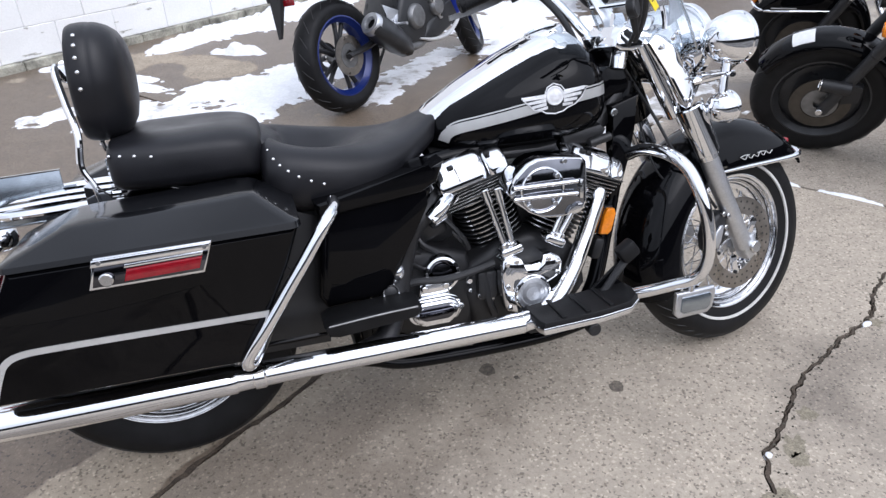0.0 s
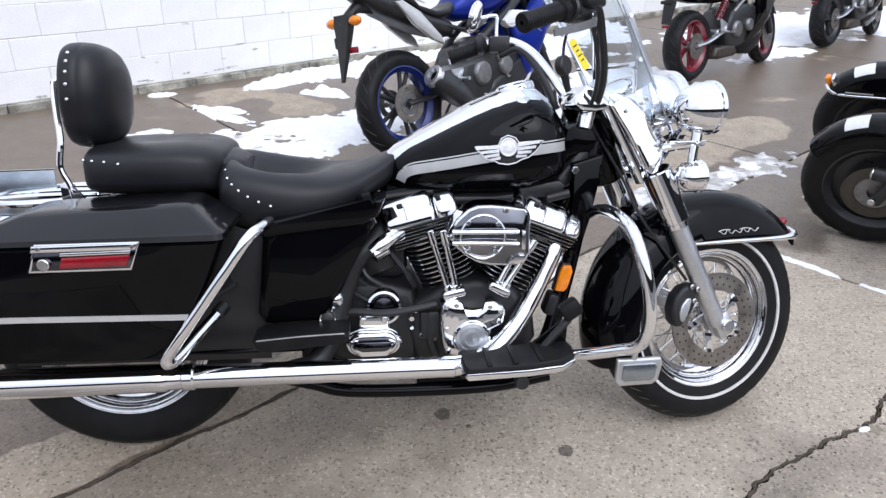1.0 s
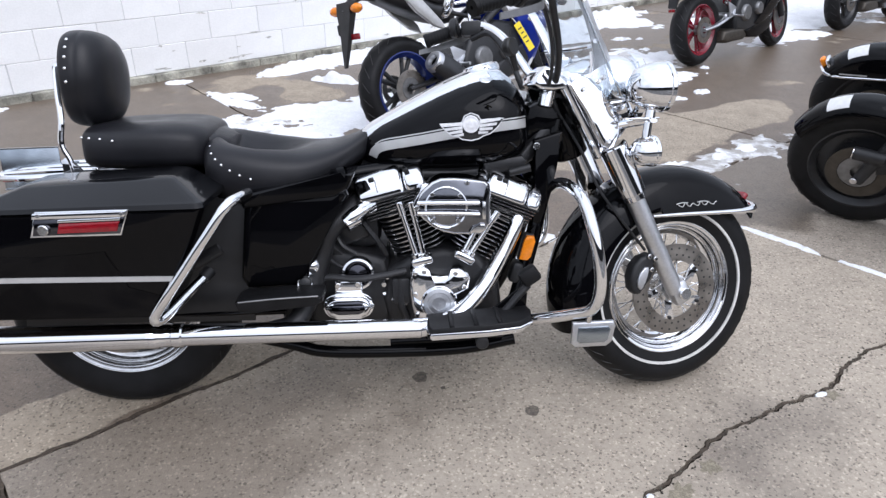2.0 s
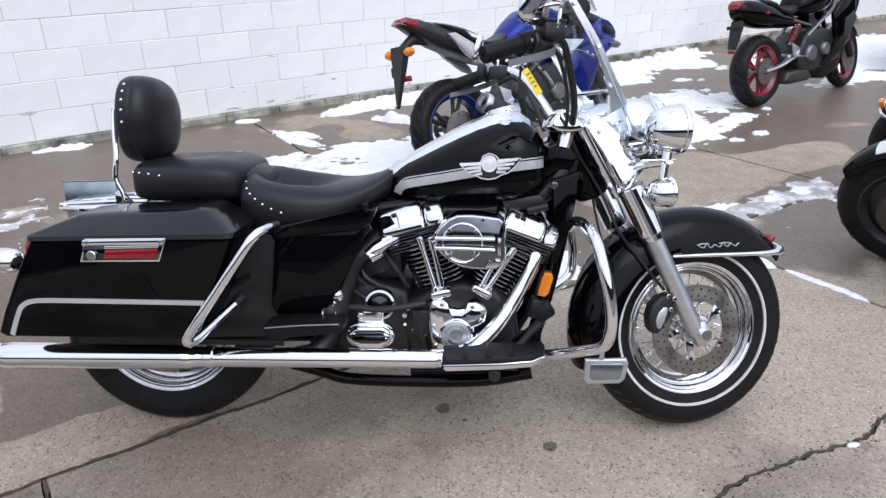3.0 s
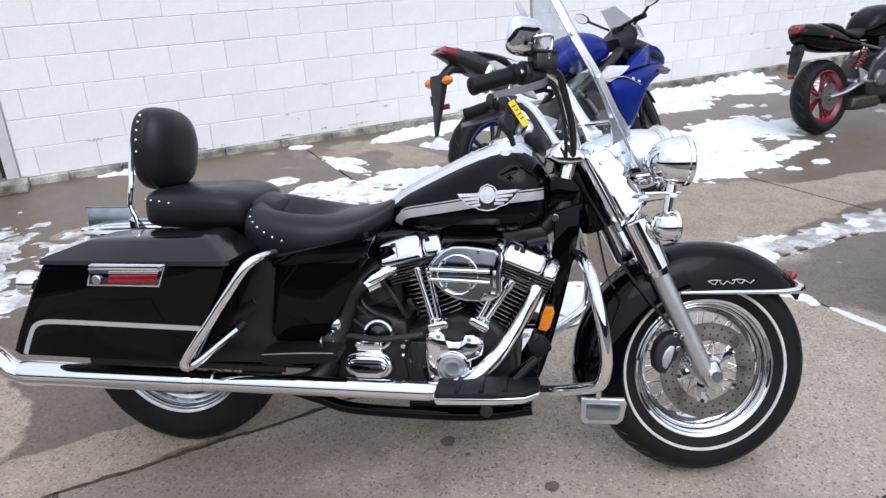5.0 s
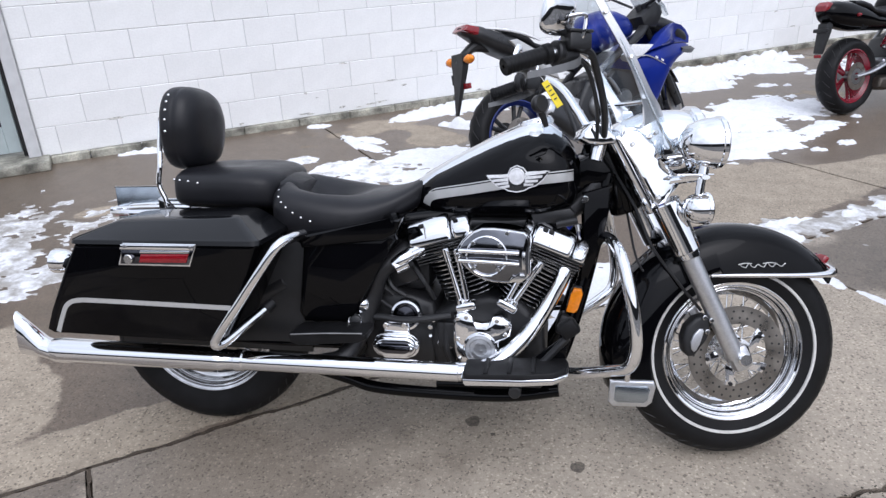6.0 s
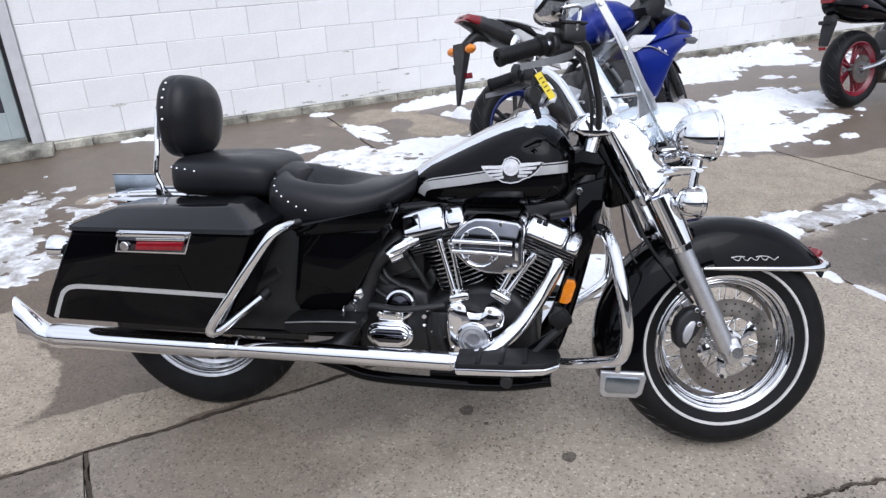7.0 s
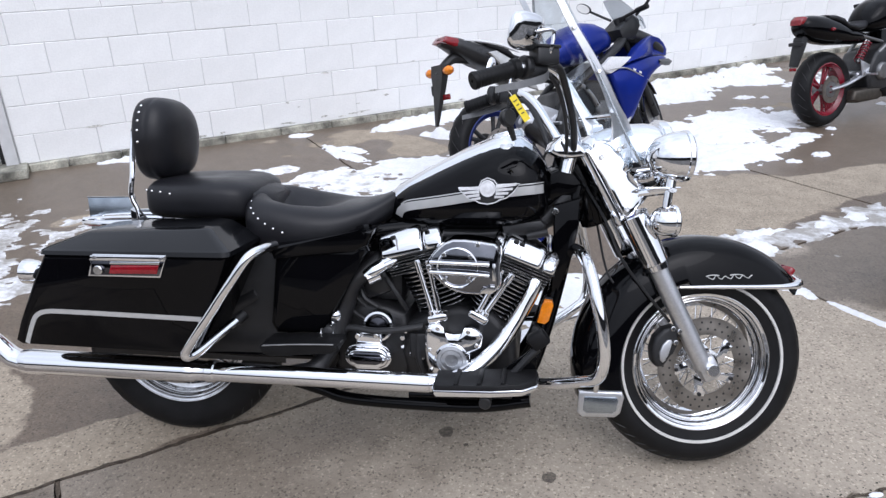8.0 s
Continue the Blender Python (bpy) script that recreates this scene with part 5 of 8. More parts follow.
# --- seats
def cushion(name, rows, label, m=40, n=2.8):
    bm = B()
    rings = []
    for x, w, zb, zt, dip in rows:
        c, rz = (zb + zt) / 2, (zt - zb) / 2
        ring = []
        for k in range(m):
            t = 2 * math.pi * k / m
            cs, sn = math.cos(t), math.sin(t)
            y = w * math.copysign(abs(cs) ** (2 / n), cs)
            z = c + rz * math.copysign(abs(sn) ** (2 / n), sn)
            if sn > 0:
                z -= dip * math.exp(-(y / 0.085) ** 2)
            ring.append(V(x, y, z))
        rings.append(ring)
    # smooth the run of rings with a curve through each corner
    cols = [curve_pts([r[k] for r in rings], 4) for k in range(m)]
    rings = [[cols[k][i] for k in range(m)] for i in range(len(cols[0]))]
    loft(bm, rings)
    return part(name, bm, M_VINYL, bike, label, smooth=60)


seat = cushion("rider_seat", [(0.346, 0.11, 0.660, 0.750, 0), (0.353, 0.160, 0.636, 0.774, 0), (0.378, 0.183, 0.616, 0.784, 0.014), (0.425, 0.192, 0.602, 0.782, 0.095), (0.475, 0.195, 0.598, 0.772, 0.105), (0.535, 0.191, 0.599, 0.760, 0.052),
                              (0.60, 0.172, 0.616, 0.748, 0.006), (0.66, 0.138, 0.644, 0.750, 0), (0.71, 0.104, 0.680, 0.762, 0), (0.75, 0.074, 0.708, 0.780, 0), (0.775, 0.048, 0.738, 0.790, 0), (0.782, 0.03, 0.752, 0.786, 0)], "black vinyl bucket seat with a row of chrome studs", n=3.0)
pil = cushion("passenger_seat", [(0.044, 0.07, 0.735, 0.785, 0), (0.049, 0.125, 0.716, 0.806, 0), (0.068, 0.154, 0.706, 0.818, 0), (0.13, 0.166, 0.702, 0.823, 0.004), (0.20, 0.170, 0.700, 0.824, 0.006), (0.27, 0.168, 0.700, 0.823, 0.004), (0.32, 0.158, 0.700, 0.816, 0), (0.35, 0.135, 0.70, 0.804, 0), (0.362, 0.09, 0.71, 0.79, 0)], "black vinyl passenger cushion with chrome studs", n=3.6)


def studs(pts, parent, axis=(0, -1, 0.3)):
    a = Vector(axis).normalized()
    for p in pts:
        bm = B()
        lathe(bm, [(-0.002, 0.0036), (0.001, 0.0034), (0.0020, 0.0024), (0.0025, 0.001)], p, a, 10, cap=True)
        part("stud", bm, M_CHROME_WORN, parent)


def seat_hit(ob, x, z):
    """The side of a cushion at x and z, on the near side."""
    best = None
    for v in ob.data.vertices:
        if v.co.y < 0:
            d = (v.co.x - x) ** 2 + (v.co.z - z) ** 2
            if best is None or d < best[0]:
                best = (d, v.co.y)
    return best[1]


for ob, line in ((seat, [(0.368, 0.762), (0.376, 0.748), (0.387, 0.735), (0.402, 0.722), (0.422, 0.708), (0.446, 0.696), (0.472, 0.686)]), (pil, [(0.058, 0.792), (0.080, 0.791), (0.108, 0.789), (0.140, 0.785)])):
    studs([V(x, seat_hit(ob, x, z) - 0.001, z) for x, z in line], ob)
bm = B()
rings = []
for x, w, zt in ((0.325, 0.10, 0.800), (0.345, 0.115, 0.798), (0.375, 0.12, 0.782), (0.40, 0.10, 0.768)):
    rings.append([V(x, -w, zt - 0.05), V(x, -w * 0.9, zt - 0.012), V(x, -w * 0.5, zt), V(x, 0, zt + 0.003), V(x, w * 0.5, zt), V(x, w * 0.9, zt - 0.012), V(x, w, zt - 0.05)])
loft(bm, rings)
part("seat_bridge", bm, M_VINYL, bike, smooth=60)

# --- passenger backrest
bm = B()
C = V(0.058, 0, 0.925)
T = Matrix.Translation(C) @ Matrix.Rotation(radians(2), 4, 'Y')
def pad_ring(x, f, m=60):
    out = []
    for k in range(m):
        t = 2 * math.pi * k / m
        cs, sn = math.cos(t), math.sin(t)
        y = 0.128 * math.copysign(abs(cs) ** 0.72, cs)
        z = 0.120 * math.copysign(abs(sn) ** (0.90 if sn > 0 else 0.55), sn)
        y *= 1 + 0.13 * min(0.0, z / 0.120)
        z *= 1 - (0.11 * y / 0.128 if z > 0 else 0)
        out.append(V(x, y * f, z * f))
    return out
loft(bm, [pad_ring(x, f) for x, f in ((-0.046, 0.72), (-0.047, 0.86), (-0.043, 0.95), (-0.034, 0.985), (-0.018, 1.0), (-0.006, 0.998), (-0.002, 0.985), (0.002, 0.995), (0.012, 0.985), (0.026, 0.945), (0.040, 0.86), (0.051, 0.71), (0.058, 0.48), (0.061, 0.2))])
back = part("backrest_pad", bm, M_VINYL, bike, "puffed black vinyl backrest with chrome studs", xf=T, smooth=60)
pr = pad_ring(-0.022, 1.0)
for k, p in enumerate(pr):
    if p.y < -0.09 and k % 2 == 0 and p.z > -0.05:
        bm = B()
        lathe(bm, [(-0.002, 0.0042), (0.001, 0.004), (0.0022, 0.0028), (0.0028, 0.001)], p * 1.004, V(0, p.y, p.z * 0.6), 10, cap=True)
        part("stud", bm, M_CHROME_WORN, back, xf=T)
for s in (-1, 1):
    bm = B()
    tube(bm, [(-0.020, s * 0.030, 0.966), (-0.020, s * 0.052, 0.952), (-0.006, s * 0.092, 0.895), (0.008, s * 0.125, 0.838), (0.0, s * 0.13, 0.775), (0.014, s * 0.13, 0.735), (0.020, s * 0.13, 0.70)], 0.0075, 10, 6, flat=1.0)
    part("sissy_bar", bm, M_CHROME, bike, "bent chrome backrest upright")
    bm = B()
    slab(bm, [(-0.005, 0.665), (-0.005, 0.735), (0.01, 0.745), (0.045, 0.70), (0.085, 0.672), (0.085, 0.655)], s * 0.136, s * 0.126, 0.002)
    part("sissy_side_plate", bm, M_CHROME, bike)
bm = B()
box(bm, (0.0, 0, 0.945), (0.05, 0.075, 0.05), bev=0.008)
part("pad_bracket", bm, M_CHROME, bike)
bm = B()
for s in (-1, 1):
    tube(bm, [(0.06, s * 0.10, 0.690), (-0.02, s * 0.105, 0.690), (-0.12, s * 0.10, 0.686), (-0.20, s * 0.07, 0.682), (-0.225, 0, 0.682)], 0.009, 10, 5)
for y in (-0.06, 0, 0.06):
    tube(bm, [(0.05, y, 0.697), (-0.08, y, 0.697), (-0.21, y, 0.690)], 0.006, 8, 4)
part("luggage_rack", bm, M_CHROME, bike, "low chrome luggage rack")

# --- rear fender, tail lamp and plate
bm = B()
fender(bm, RC, 0.366, 0.105, 20, 168, lambda t: 0.27)
part("rear_fender", bm, M_BLACK, bike, "wide black rear fender", smooth=50)
bm = B()
box(bm, (-0.315, 0, 0.545), (0.07, 0.11, 0.075), bev=0.02)
part("tail_lamp", bm, M_RED, bike, "red tail lamp")
for s in (-1, 1):
    bm = B()
    lathe(bm, [(-0.030, 0.003), (-0.026, 0.020), (-0.01, 0.032), (0.012, 0.036), (0.028, 0.036), (0.032, 0.030)], (-0.285, s * 0.20, 0.560), (-1, 0, 0), 26)
    rs = part("rear_turn_signal", bm, M_CHROME, bike, "chrome rear bullet signal", smooth=40)
    bm = B()
    lathe(bm, [(0.026, 0.032), (0.036, 0.020), (0.038, 0.003)], (-0.285, s * 0.20, 0.560), (-1, 0, 0), 20, cap=True)
    part("lens", bm, M_RED, rs)
bm = B()
tube(bm, [(-0.29, -0.2, 0.55), (-0.30, -0.1, 0.535), (-0.30, 0.1, 0.535), (-0.29, 0.2, 0.55)], 0.008, 8, 4)
part("signal_bar", bm, M_CHROME, bike)
bm = B()
box(bm, (-0.15, 0.0, 0.694), (0.150, 0.004, 0.112), rot=(0, 0, 6), bev=0.0015)
part("plate_bracket", bm, M_TINTED, bike, "dark mirrored plate on the rack")
for z_ in (0.749, 0.639):
    bm = B()
    box(bm, (-0.15, -0.001, z_), (0.152, 0.007, 0.003), rot=(0, 0, 6))
    part("plate_edge", bm, M_CHROME_WORN, bike)

# --- saddlebags
def saddlebag(s):
    bm = B()
    out = [(-0.232, 0.415), (-0.210, 0.470), (-0.150, 0.590), (-0.112, 0.656), (0.400, 0.660), (0.372, 0.590), (0.322, 0.490), (0.282, 0.408), (0.262, 0.397), (-0.215, 0.405)]
    rings = []
    for y, f, dz in ((-0.155, 0.94, 0.0), (-0.165, 0.99, 0), (-0.19, 1.0, 0), (-0.345, 1.0, 0), (-0.366, 0.992, 0), (-0.377, 0.972, 0), (-0.381, 0.94, 0)):
        cx_, cz_ = 0.10, 0.535
        rings.append([V(cx_ + (x - cx_) * f, -s * y if s > 0 else y, cz_ + (z - cz_) * (f if f > 0.96 else f * 0.99) + dz) for x, z in out])
    loft(bm, rings)
    bag = part("saddlebag", bm, M_BLACK, bike, "hard glossy black saddlebag", smooth=32)
    yy = lambda y: -s * y if s > 0 else y
    bm = B()
    def rr(x0, x1, y0, y1, z0, z1, r):
        ring = []
        for cxx, cyy, a0 in ((x1 - r, y1 - r, 0), (x0 + r, y1 - r, 90), (x0 + r, y0 + r, 180), (x1 - r, y0 + r, 270)):
            for q in range(5):
                t = radians(a0 + 22.5 * q)
                X = cxx + r * math.cos(t)
                ring.append(V(X, yy(cyy + r * math.sin(t)), z0 + (z1 - z0) * (X - x0) / (x1 - x0)))
        return ring
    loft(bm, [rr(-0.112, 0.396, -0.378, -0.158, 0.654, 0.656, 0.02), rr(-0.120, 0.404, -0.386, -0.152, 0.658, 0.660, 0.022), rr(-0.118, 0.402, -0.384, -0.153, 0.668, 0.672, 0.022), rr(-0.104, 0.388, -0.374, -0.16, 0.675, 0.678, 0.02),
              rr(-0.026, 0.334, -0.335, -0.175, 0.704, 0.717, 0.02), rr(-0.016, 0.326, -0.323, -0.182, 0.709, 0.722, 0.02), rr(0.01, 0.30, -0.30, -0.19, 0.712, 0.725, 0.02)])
    part("lid", bm, M_LID, bag, "faceted lid with the sky sheen set in its paint", smooth=25)
    bm = B()
    slab(bm, [(0.018, 0.604), (0.038, 0.664), (0.241, 0.664), (0.218, 0.604)], yy(-0.379), yy(-0.388), 0.003)
    part("latch", bm, M_CHROME, bag, "chrome latch plate with a red reflector")
    # dark panel stands in for the dark reflection on the chrome latch
    bm = B()
    slab(bm, [(0.026, 0.609), (0.036, 0.645), (0.232, 0.646), (0.216, 0.609)], yy(-0.3875), yy(-0.3892), 0.0006)
    part("latch_recess", bm, M_PLATE, bag, "panel toned as the latch's dark reflection")
    bm = B()
    slab(bm, [(0.080, 0.613), (0.088, 0.636), (0.220, 0.638), (0.211, 0.615)], yy(-0.387), yy(-0.393), 0.003)
    part("reflector", bm, M_RED, bag, "red reflector")
    bm = B()
    slab(bm, [(0.084, 0.638), (0.087, 0.645), (0.222, 0.646), (0.220, 0.640)], yy(-0.387), yy(-0.391), 0.001)
    slab(bm, [(0.030, 0.647), (0.035, 0.661), (0.237, 0.661), (0.232, 0.648)], yy(-0.387), yy(-0.392), 0.002)
    part("latch_lip", bm, M_CHROME, bag)
    bm = B()
    cyl(bm, (0.052, yy(-0.387), 0.622), (0.052, yy(-0.396), 0.622), 0.0125, seg=18, bev=0.002)
    part("lock", bm, M_CHROME_WORN, bag)
    bm = B()
    for x in (0.046, 0.226):
        cyl(bm, (x, yy(-0.391), 0.655), (x, yy(-0.3945), 0.655), 0.004, seg=10)
    part("latch_screws", bm, M_GREY, bag)
    bm = B()
    p = [(-0.188, 0.413), (-0.168, 0.460), (-0.150, 0.490), (-0.118, 0.503), (-0.05, 0.504), (0.10, 0.501), (0.318, 0.496)]
    strip(bm, p, 0.0062, -0.3806, 0.0022)
    if s > 0:
        for v in bm.verts:
            v.co.y = -v.co.y
    part("bag_stripe", bm, M_SILVER, bag, "silver stripe", smooth=0)


saddlebag(-1)
saddlebag(1)
for s in (-1, 1):
    bm = B()
    tube(bm, [(0.478, s * 0.27, 0.668), (0.472, s * 0.335, 0.672), (0.450, s * 0.375, 0.660), (0.405, s * 0.385, 0.600), (0.352, s * 0.385, 0.528), (0.30, s * 0.385, 0.458), (0.264, s * 0.38, 0.408), (0.261, s * 0.376, 0.390), (0.274, s * 0.350, 0.390), (0.308, s * 0.288, 0.418), (0.346, s * 0.222, 0.450)], 0.0125, 14, 6)
    part("saddlebag_guard", bm, M_CHROME, bike, "bent chrome saddlebag guard rail", smooth=60)
    bm = B()
    cyl(bm, (0.338, s * 0.235, 0.443), (0.352, s * 0.210, 0.456), 0.016, seg=14, bev=0.002)
    part("guard_mount", bm, M_DARKCAST, bike)

# --- exhausts with fishtail ends
for s in (-1, 1):
    y = s * 0.268
    bm = B()
    lathe(bm, [(0.0, 0.022), (0.002, 0.0255), (0.60, 0.0275), (0.604, 0.031), (0.625, 0.031), (0.628, 0.028), (0.66, 0.029), (0.664, 0.0325), (0.69, 0.033), (0.70, 0.033), (1.16, 0.0365), (1.175, 0.035), (1.19, 0.033)], (0.885, y, 0.300), (-1, 0, 0.0085), 30)
    mf = part("muffler", bm, M_CHROME, bike, "long straight chrome muffler", smooth=40)
    bm = B()
    rings = []
    for x, zt, zb, hy, cut in ((-0.270, 0.341, 0.277, 0.033, 0), (-0.300, 0.338, 0.281, 0.034, 0), (-0.330, 0.346, 0.286, 0.033, 0), (-0.355, 0.370, 0.288, 0.029, 0.1), (-0.380, 0.398, 0.290, 0.025, 0.5), (-0.404, 0.424, 0.292, 0.022, 1)):
        ring = []
        for k in range(24):
            t = 2 * math.pi * k / 24
            sn = math.sin(t)
            ring.append(V(x + cut * (-0.008 * max(0, -sn) - 0.010 * max(0, sn)), y + hy * math.cos(t), (zt + zb) / 2 + (zt - zb) / 2 * sn))
        rings.append(ring)
    loft(bm, rings, cap=False)
    loft(bm, [[(p - V(0, y, 0)) * 1.0 + V(0, y, 0) + V(0, (y - p.y) * 0.08, (0.33 - p.z) * 0.05) for p in r] for r in rings[::-1]], cap=False)
    part("fishtail_end", bm, M_CHROME, mf, "flared chrome fishtail end", smooth=60)
bm = B()
tube(bm, [(1.148, -0.060, 0.585), (1.160, -0.100, 0.575), (1.150, -0.128, 0.536), (1.112, -0.148, 0.462), (1.062, -0.180, 0.386), (0.995, -0.222, 0.326), (0.94, -0.254, 0.304), (0.88, -0.268, 0.300)], [0.020, 0.022, 0.0225, 0.0225, 0.0225, 0.023, 0.024, 0.0245], 20, 7)
part("header_pipe", bm, M_CHROME, bike, "chrome front exhaust header with heat shield", smooth=60)
bm = B()
tube(bm, [(0.735, -0.10, 0.610), (0.700, -0.155, 0.580), (0.655, -0.17, 0.540), (0.63, -0.17, 0.47), (0.60, -0.19, 0.38), (0.56, -0.235, 0.315), (0.50, -0.262, 0.303)], 0.026, 16, 6)
part("rear_header_pipe", bm, M_DARKCAST, bike)
bm = B()
for pts, r in (([(0.765, -0.14, 0.600), (0.728, -0.175, 0.586), (0.70, -0.18, 0.565)], 0.020), ([(0.73, -0.17, 0.572), (0.70, -0.182, 0.560)], 0.022)):
    tube(bm, pts, r, 14, 4)
part("header_shield", bm, M_CHROME, bike, "stacked chrome heat shields")
bm = B()
tube(bm, [(0.45, -0.13, 0.228), (0.54, -0.14, 0.208), (0.62, -0.145, 0.187), (0.80, -0.15, 0.181), (1.0, -0.15, 0.183), (1.145, -0.15, 0.207)], 0.017, 12, 5)
tube(bm, [(0.45, 0.13, 0.228), (0.54, 0.14, 0.208), (0.62, 0.145, 0.187), (0.80, 0.15, 0.181), (1.0, 0.15, 0.183), (1.145, 0.15, 0.207)], 0.017, 12, 5)
part("lower_frame_rail", bm, M_BLACK, bike, smooth=60)

# --- frame, side covers, swingarm
bm = B()
for s in (-1, 1):
    tube(bm, [(1.265, s * 0.055, 0.80), (1.235, s * 0.075, 0.63), (1.185, s * 0.10, 0.42), (1.135, s * 0.125, 0.28), (1.06, s * 0.13, 0.215), (0.8, s * 0.13, 0.205)], 0.021, 14, 6)
    tube(bm, [(1.24, s * 0.05, 0.78), (1.0, s * 0.07, 0.70), (0.75, s * 0.10, 0.68), (0.58, s * 0.14, 0.655), (0.40, s * 0.14, 0.64)], 0.02, 12, 5)
    tube(bm, [(0.70, s * 0.13, 0.665), (0.655, s * 0.15, 0.58), (0.585, s * 0.155, 0.44), (0.53, s * 0.14, 0.30), (0.55, s * 0.13, 0.22)], 0.017, 12, 5)
cyl(bm, (1.235, 0, 0.90), (1.325, 0, 0.69), 0.048, seg=24, bev=0.006)
part("frame", bm, M_BLACK, bike, "black tubular steel frame", smooth=60)
bm = B()
rings = []
for x, w, zb, zt in ((0.74, 0.075, 0.655, 0.700), (0.84, 0.105, 0.650, 0.690), (1.0, 0.115, 0.648, 0.688), (1.14, 0.100, 0.655, 0.70), (1.20, 0.085, 0.685, 0.77), (1.245, 0.075, 0.70, 0.86)):
    rings.append(sring(x, 0, (zb + zt) / 2, w, (zt - zb) / 2, 3.0, 24))
loft(bm, rings)
part("backbone_cover", bm, M_PLASTIC, bike, "dark cover over the frame backbone", smooth=40)
bm = B()
slab(bm, [(1.170, 0.765), (1.185, 0.838), (1.235, 0.862), (1.275, 0.810), (1.270, 0.775), (1.210, 0.752)], -0.080, 0.080, 0.022)
part("steering_head_cover", bm, M_BLACK, bike, "black cover round the steering head", smooth=40)
for s in (-1, 1):
    bm = B()
    slab(bm, [(1.196, 0.752), (1.275, 0.776), (1.262, 0.690), (1.246, 0.610), (1.222, 0.512), (1.188, 0.500), (1.204, 0.606), (1.208, 0.675)], s * 0.075, s * 0.108, 0.008)
    nk = part("neck_cover", bm, M_BLACK, bike, "black side cover below the steering head")
bm = B()
for x, z in ((1.203, 0.738),):
    cyl(bm, (x, -0.116, z), (x, -0.104, z), 0.0095, seg=14, bev=0.002)
part("cover_bolts", bm, M_CHROME_WORN, nk)
bm = B()
slab(bm, [(1.07, 0.668), (1.165, 0.675), (1.18, 0.700), (1.165, 0.715), (1.06, 0.70)], -0.118, 0.118, 0.008)
cyl(bm, (1.13, -0.125, 0.672), (1.185, -0.125, 0.684), 0.011, seg=14)
part("coil_bracket", bm, M_PLASTIC, bike)
for s in (-1, 1):
    bm = B()
    slab(bm, [(0.452, 0.640), (0.700, 0.668), (0.712, 0.640), (0.690, 0.610), (0.655, 0.545), (0.600, 0.430), (0.565, 0.405), (0.440, 0.400), (0.425, 0.43)], s * 0.150, s * 0.212, 0.020, 3)
    sc = part("side_cover", bm, M_BLACK, bike, "glossy black side cover", smooth=40)
    bm = B()
    slab(bm, [(0.440, 0.655), (0.700, 0.690), (0.735, 0.705), (0.715, 0.660), (0.680, 0.640), (0.45, 0.615)], s * 0.135, s * 0.222, 0.012, 3)
    part("side_cover_top", bm, M_BLACK, sc, smooth=40)
bm = B()
for s in (-1, 1):
    tube(bm, [(0.56, s * 0.13, 0.315), (0.35, s * 0.135, 0.315), (0.10, s * 0.13, 0.316), (0.03, s * 0.125, 0.316)], 0.026, 12, 4, flat=0.6)
cyl(bm, (0.565, -0.15, 0.315), (0.565, 0.15, 0.315), 0.035, seg=20)
part("swingarm", bm, M_BLACK, bike)
for s in (-1, 1):
    bm = B()
    cyl(bm, (0.13, s * 0.145, 0.36), (0.37, s * 0.14, 0.50), 0.024, seg=16, bev=0.003)
    part("shock_absorber", bm, M_PLASTIC, bike)
bm = B()
lathe(bm, [(-0.003, 0.06), (-0.003, 0.140), (0.003, 0.140), (0.003, 0.06)], (RC[0], -0.09, RC[2]), (0, 1, 0), 48, closed=True)
part("rear_brake_disc", bm, M_STEEL, bike, smooth=20)
bm = B()
lathe(bm, [(-0.006, 0.05), (-0.012, 0.12), (0.012, 0.12), (0.006, 0.05)], (RC[0], 0.095, RC[2]), (0, 1, 0), 48, closed=True)
part("drive_pulley", bm, M_GREY, bike)
# black filler panels added under the bags, and the dark gap between engine and bag
for s in (-1, 1):
    bm = B()
    slab(bm, [(-0.16, 0.300), (0.44, 0.292), (0.47, 0.60), (0.36, 0.64), (0.20, 0.52), (-0.14, 0.44)], s * 0.150, s * 0.158, 0.002)
    part("splash_panel", bm, M_PLASTIC, bike, "black filler panel added in the dark gap behind the bag")
bm = B()
box(bm, (0.50, 0, 0.50), (0.26, 0.26, 0.30), bev=0.03)
part("battery_box", bm, M_PLASTIC, bike)
bm = B()
tube(bm, [(0.86, 0.19, 0.235), (0.86, 0.26, 0.14), (0.85, 0.335, 0.066)], [0.013, 0.012, 0.010], 12, 4)
box(bm, (0.845, 0.352, 0.0635), (0.075, 0.034, 0.008), rot=(10, 0, 0), bev=0.002)
part("side_stand", bm, M_CHROME_WORN, bike, "lowered side stand")

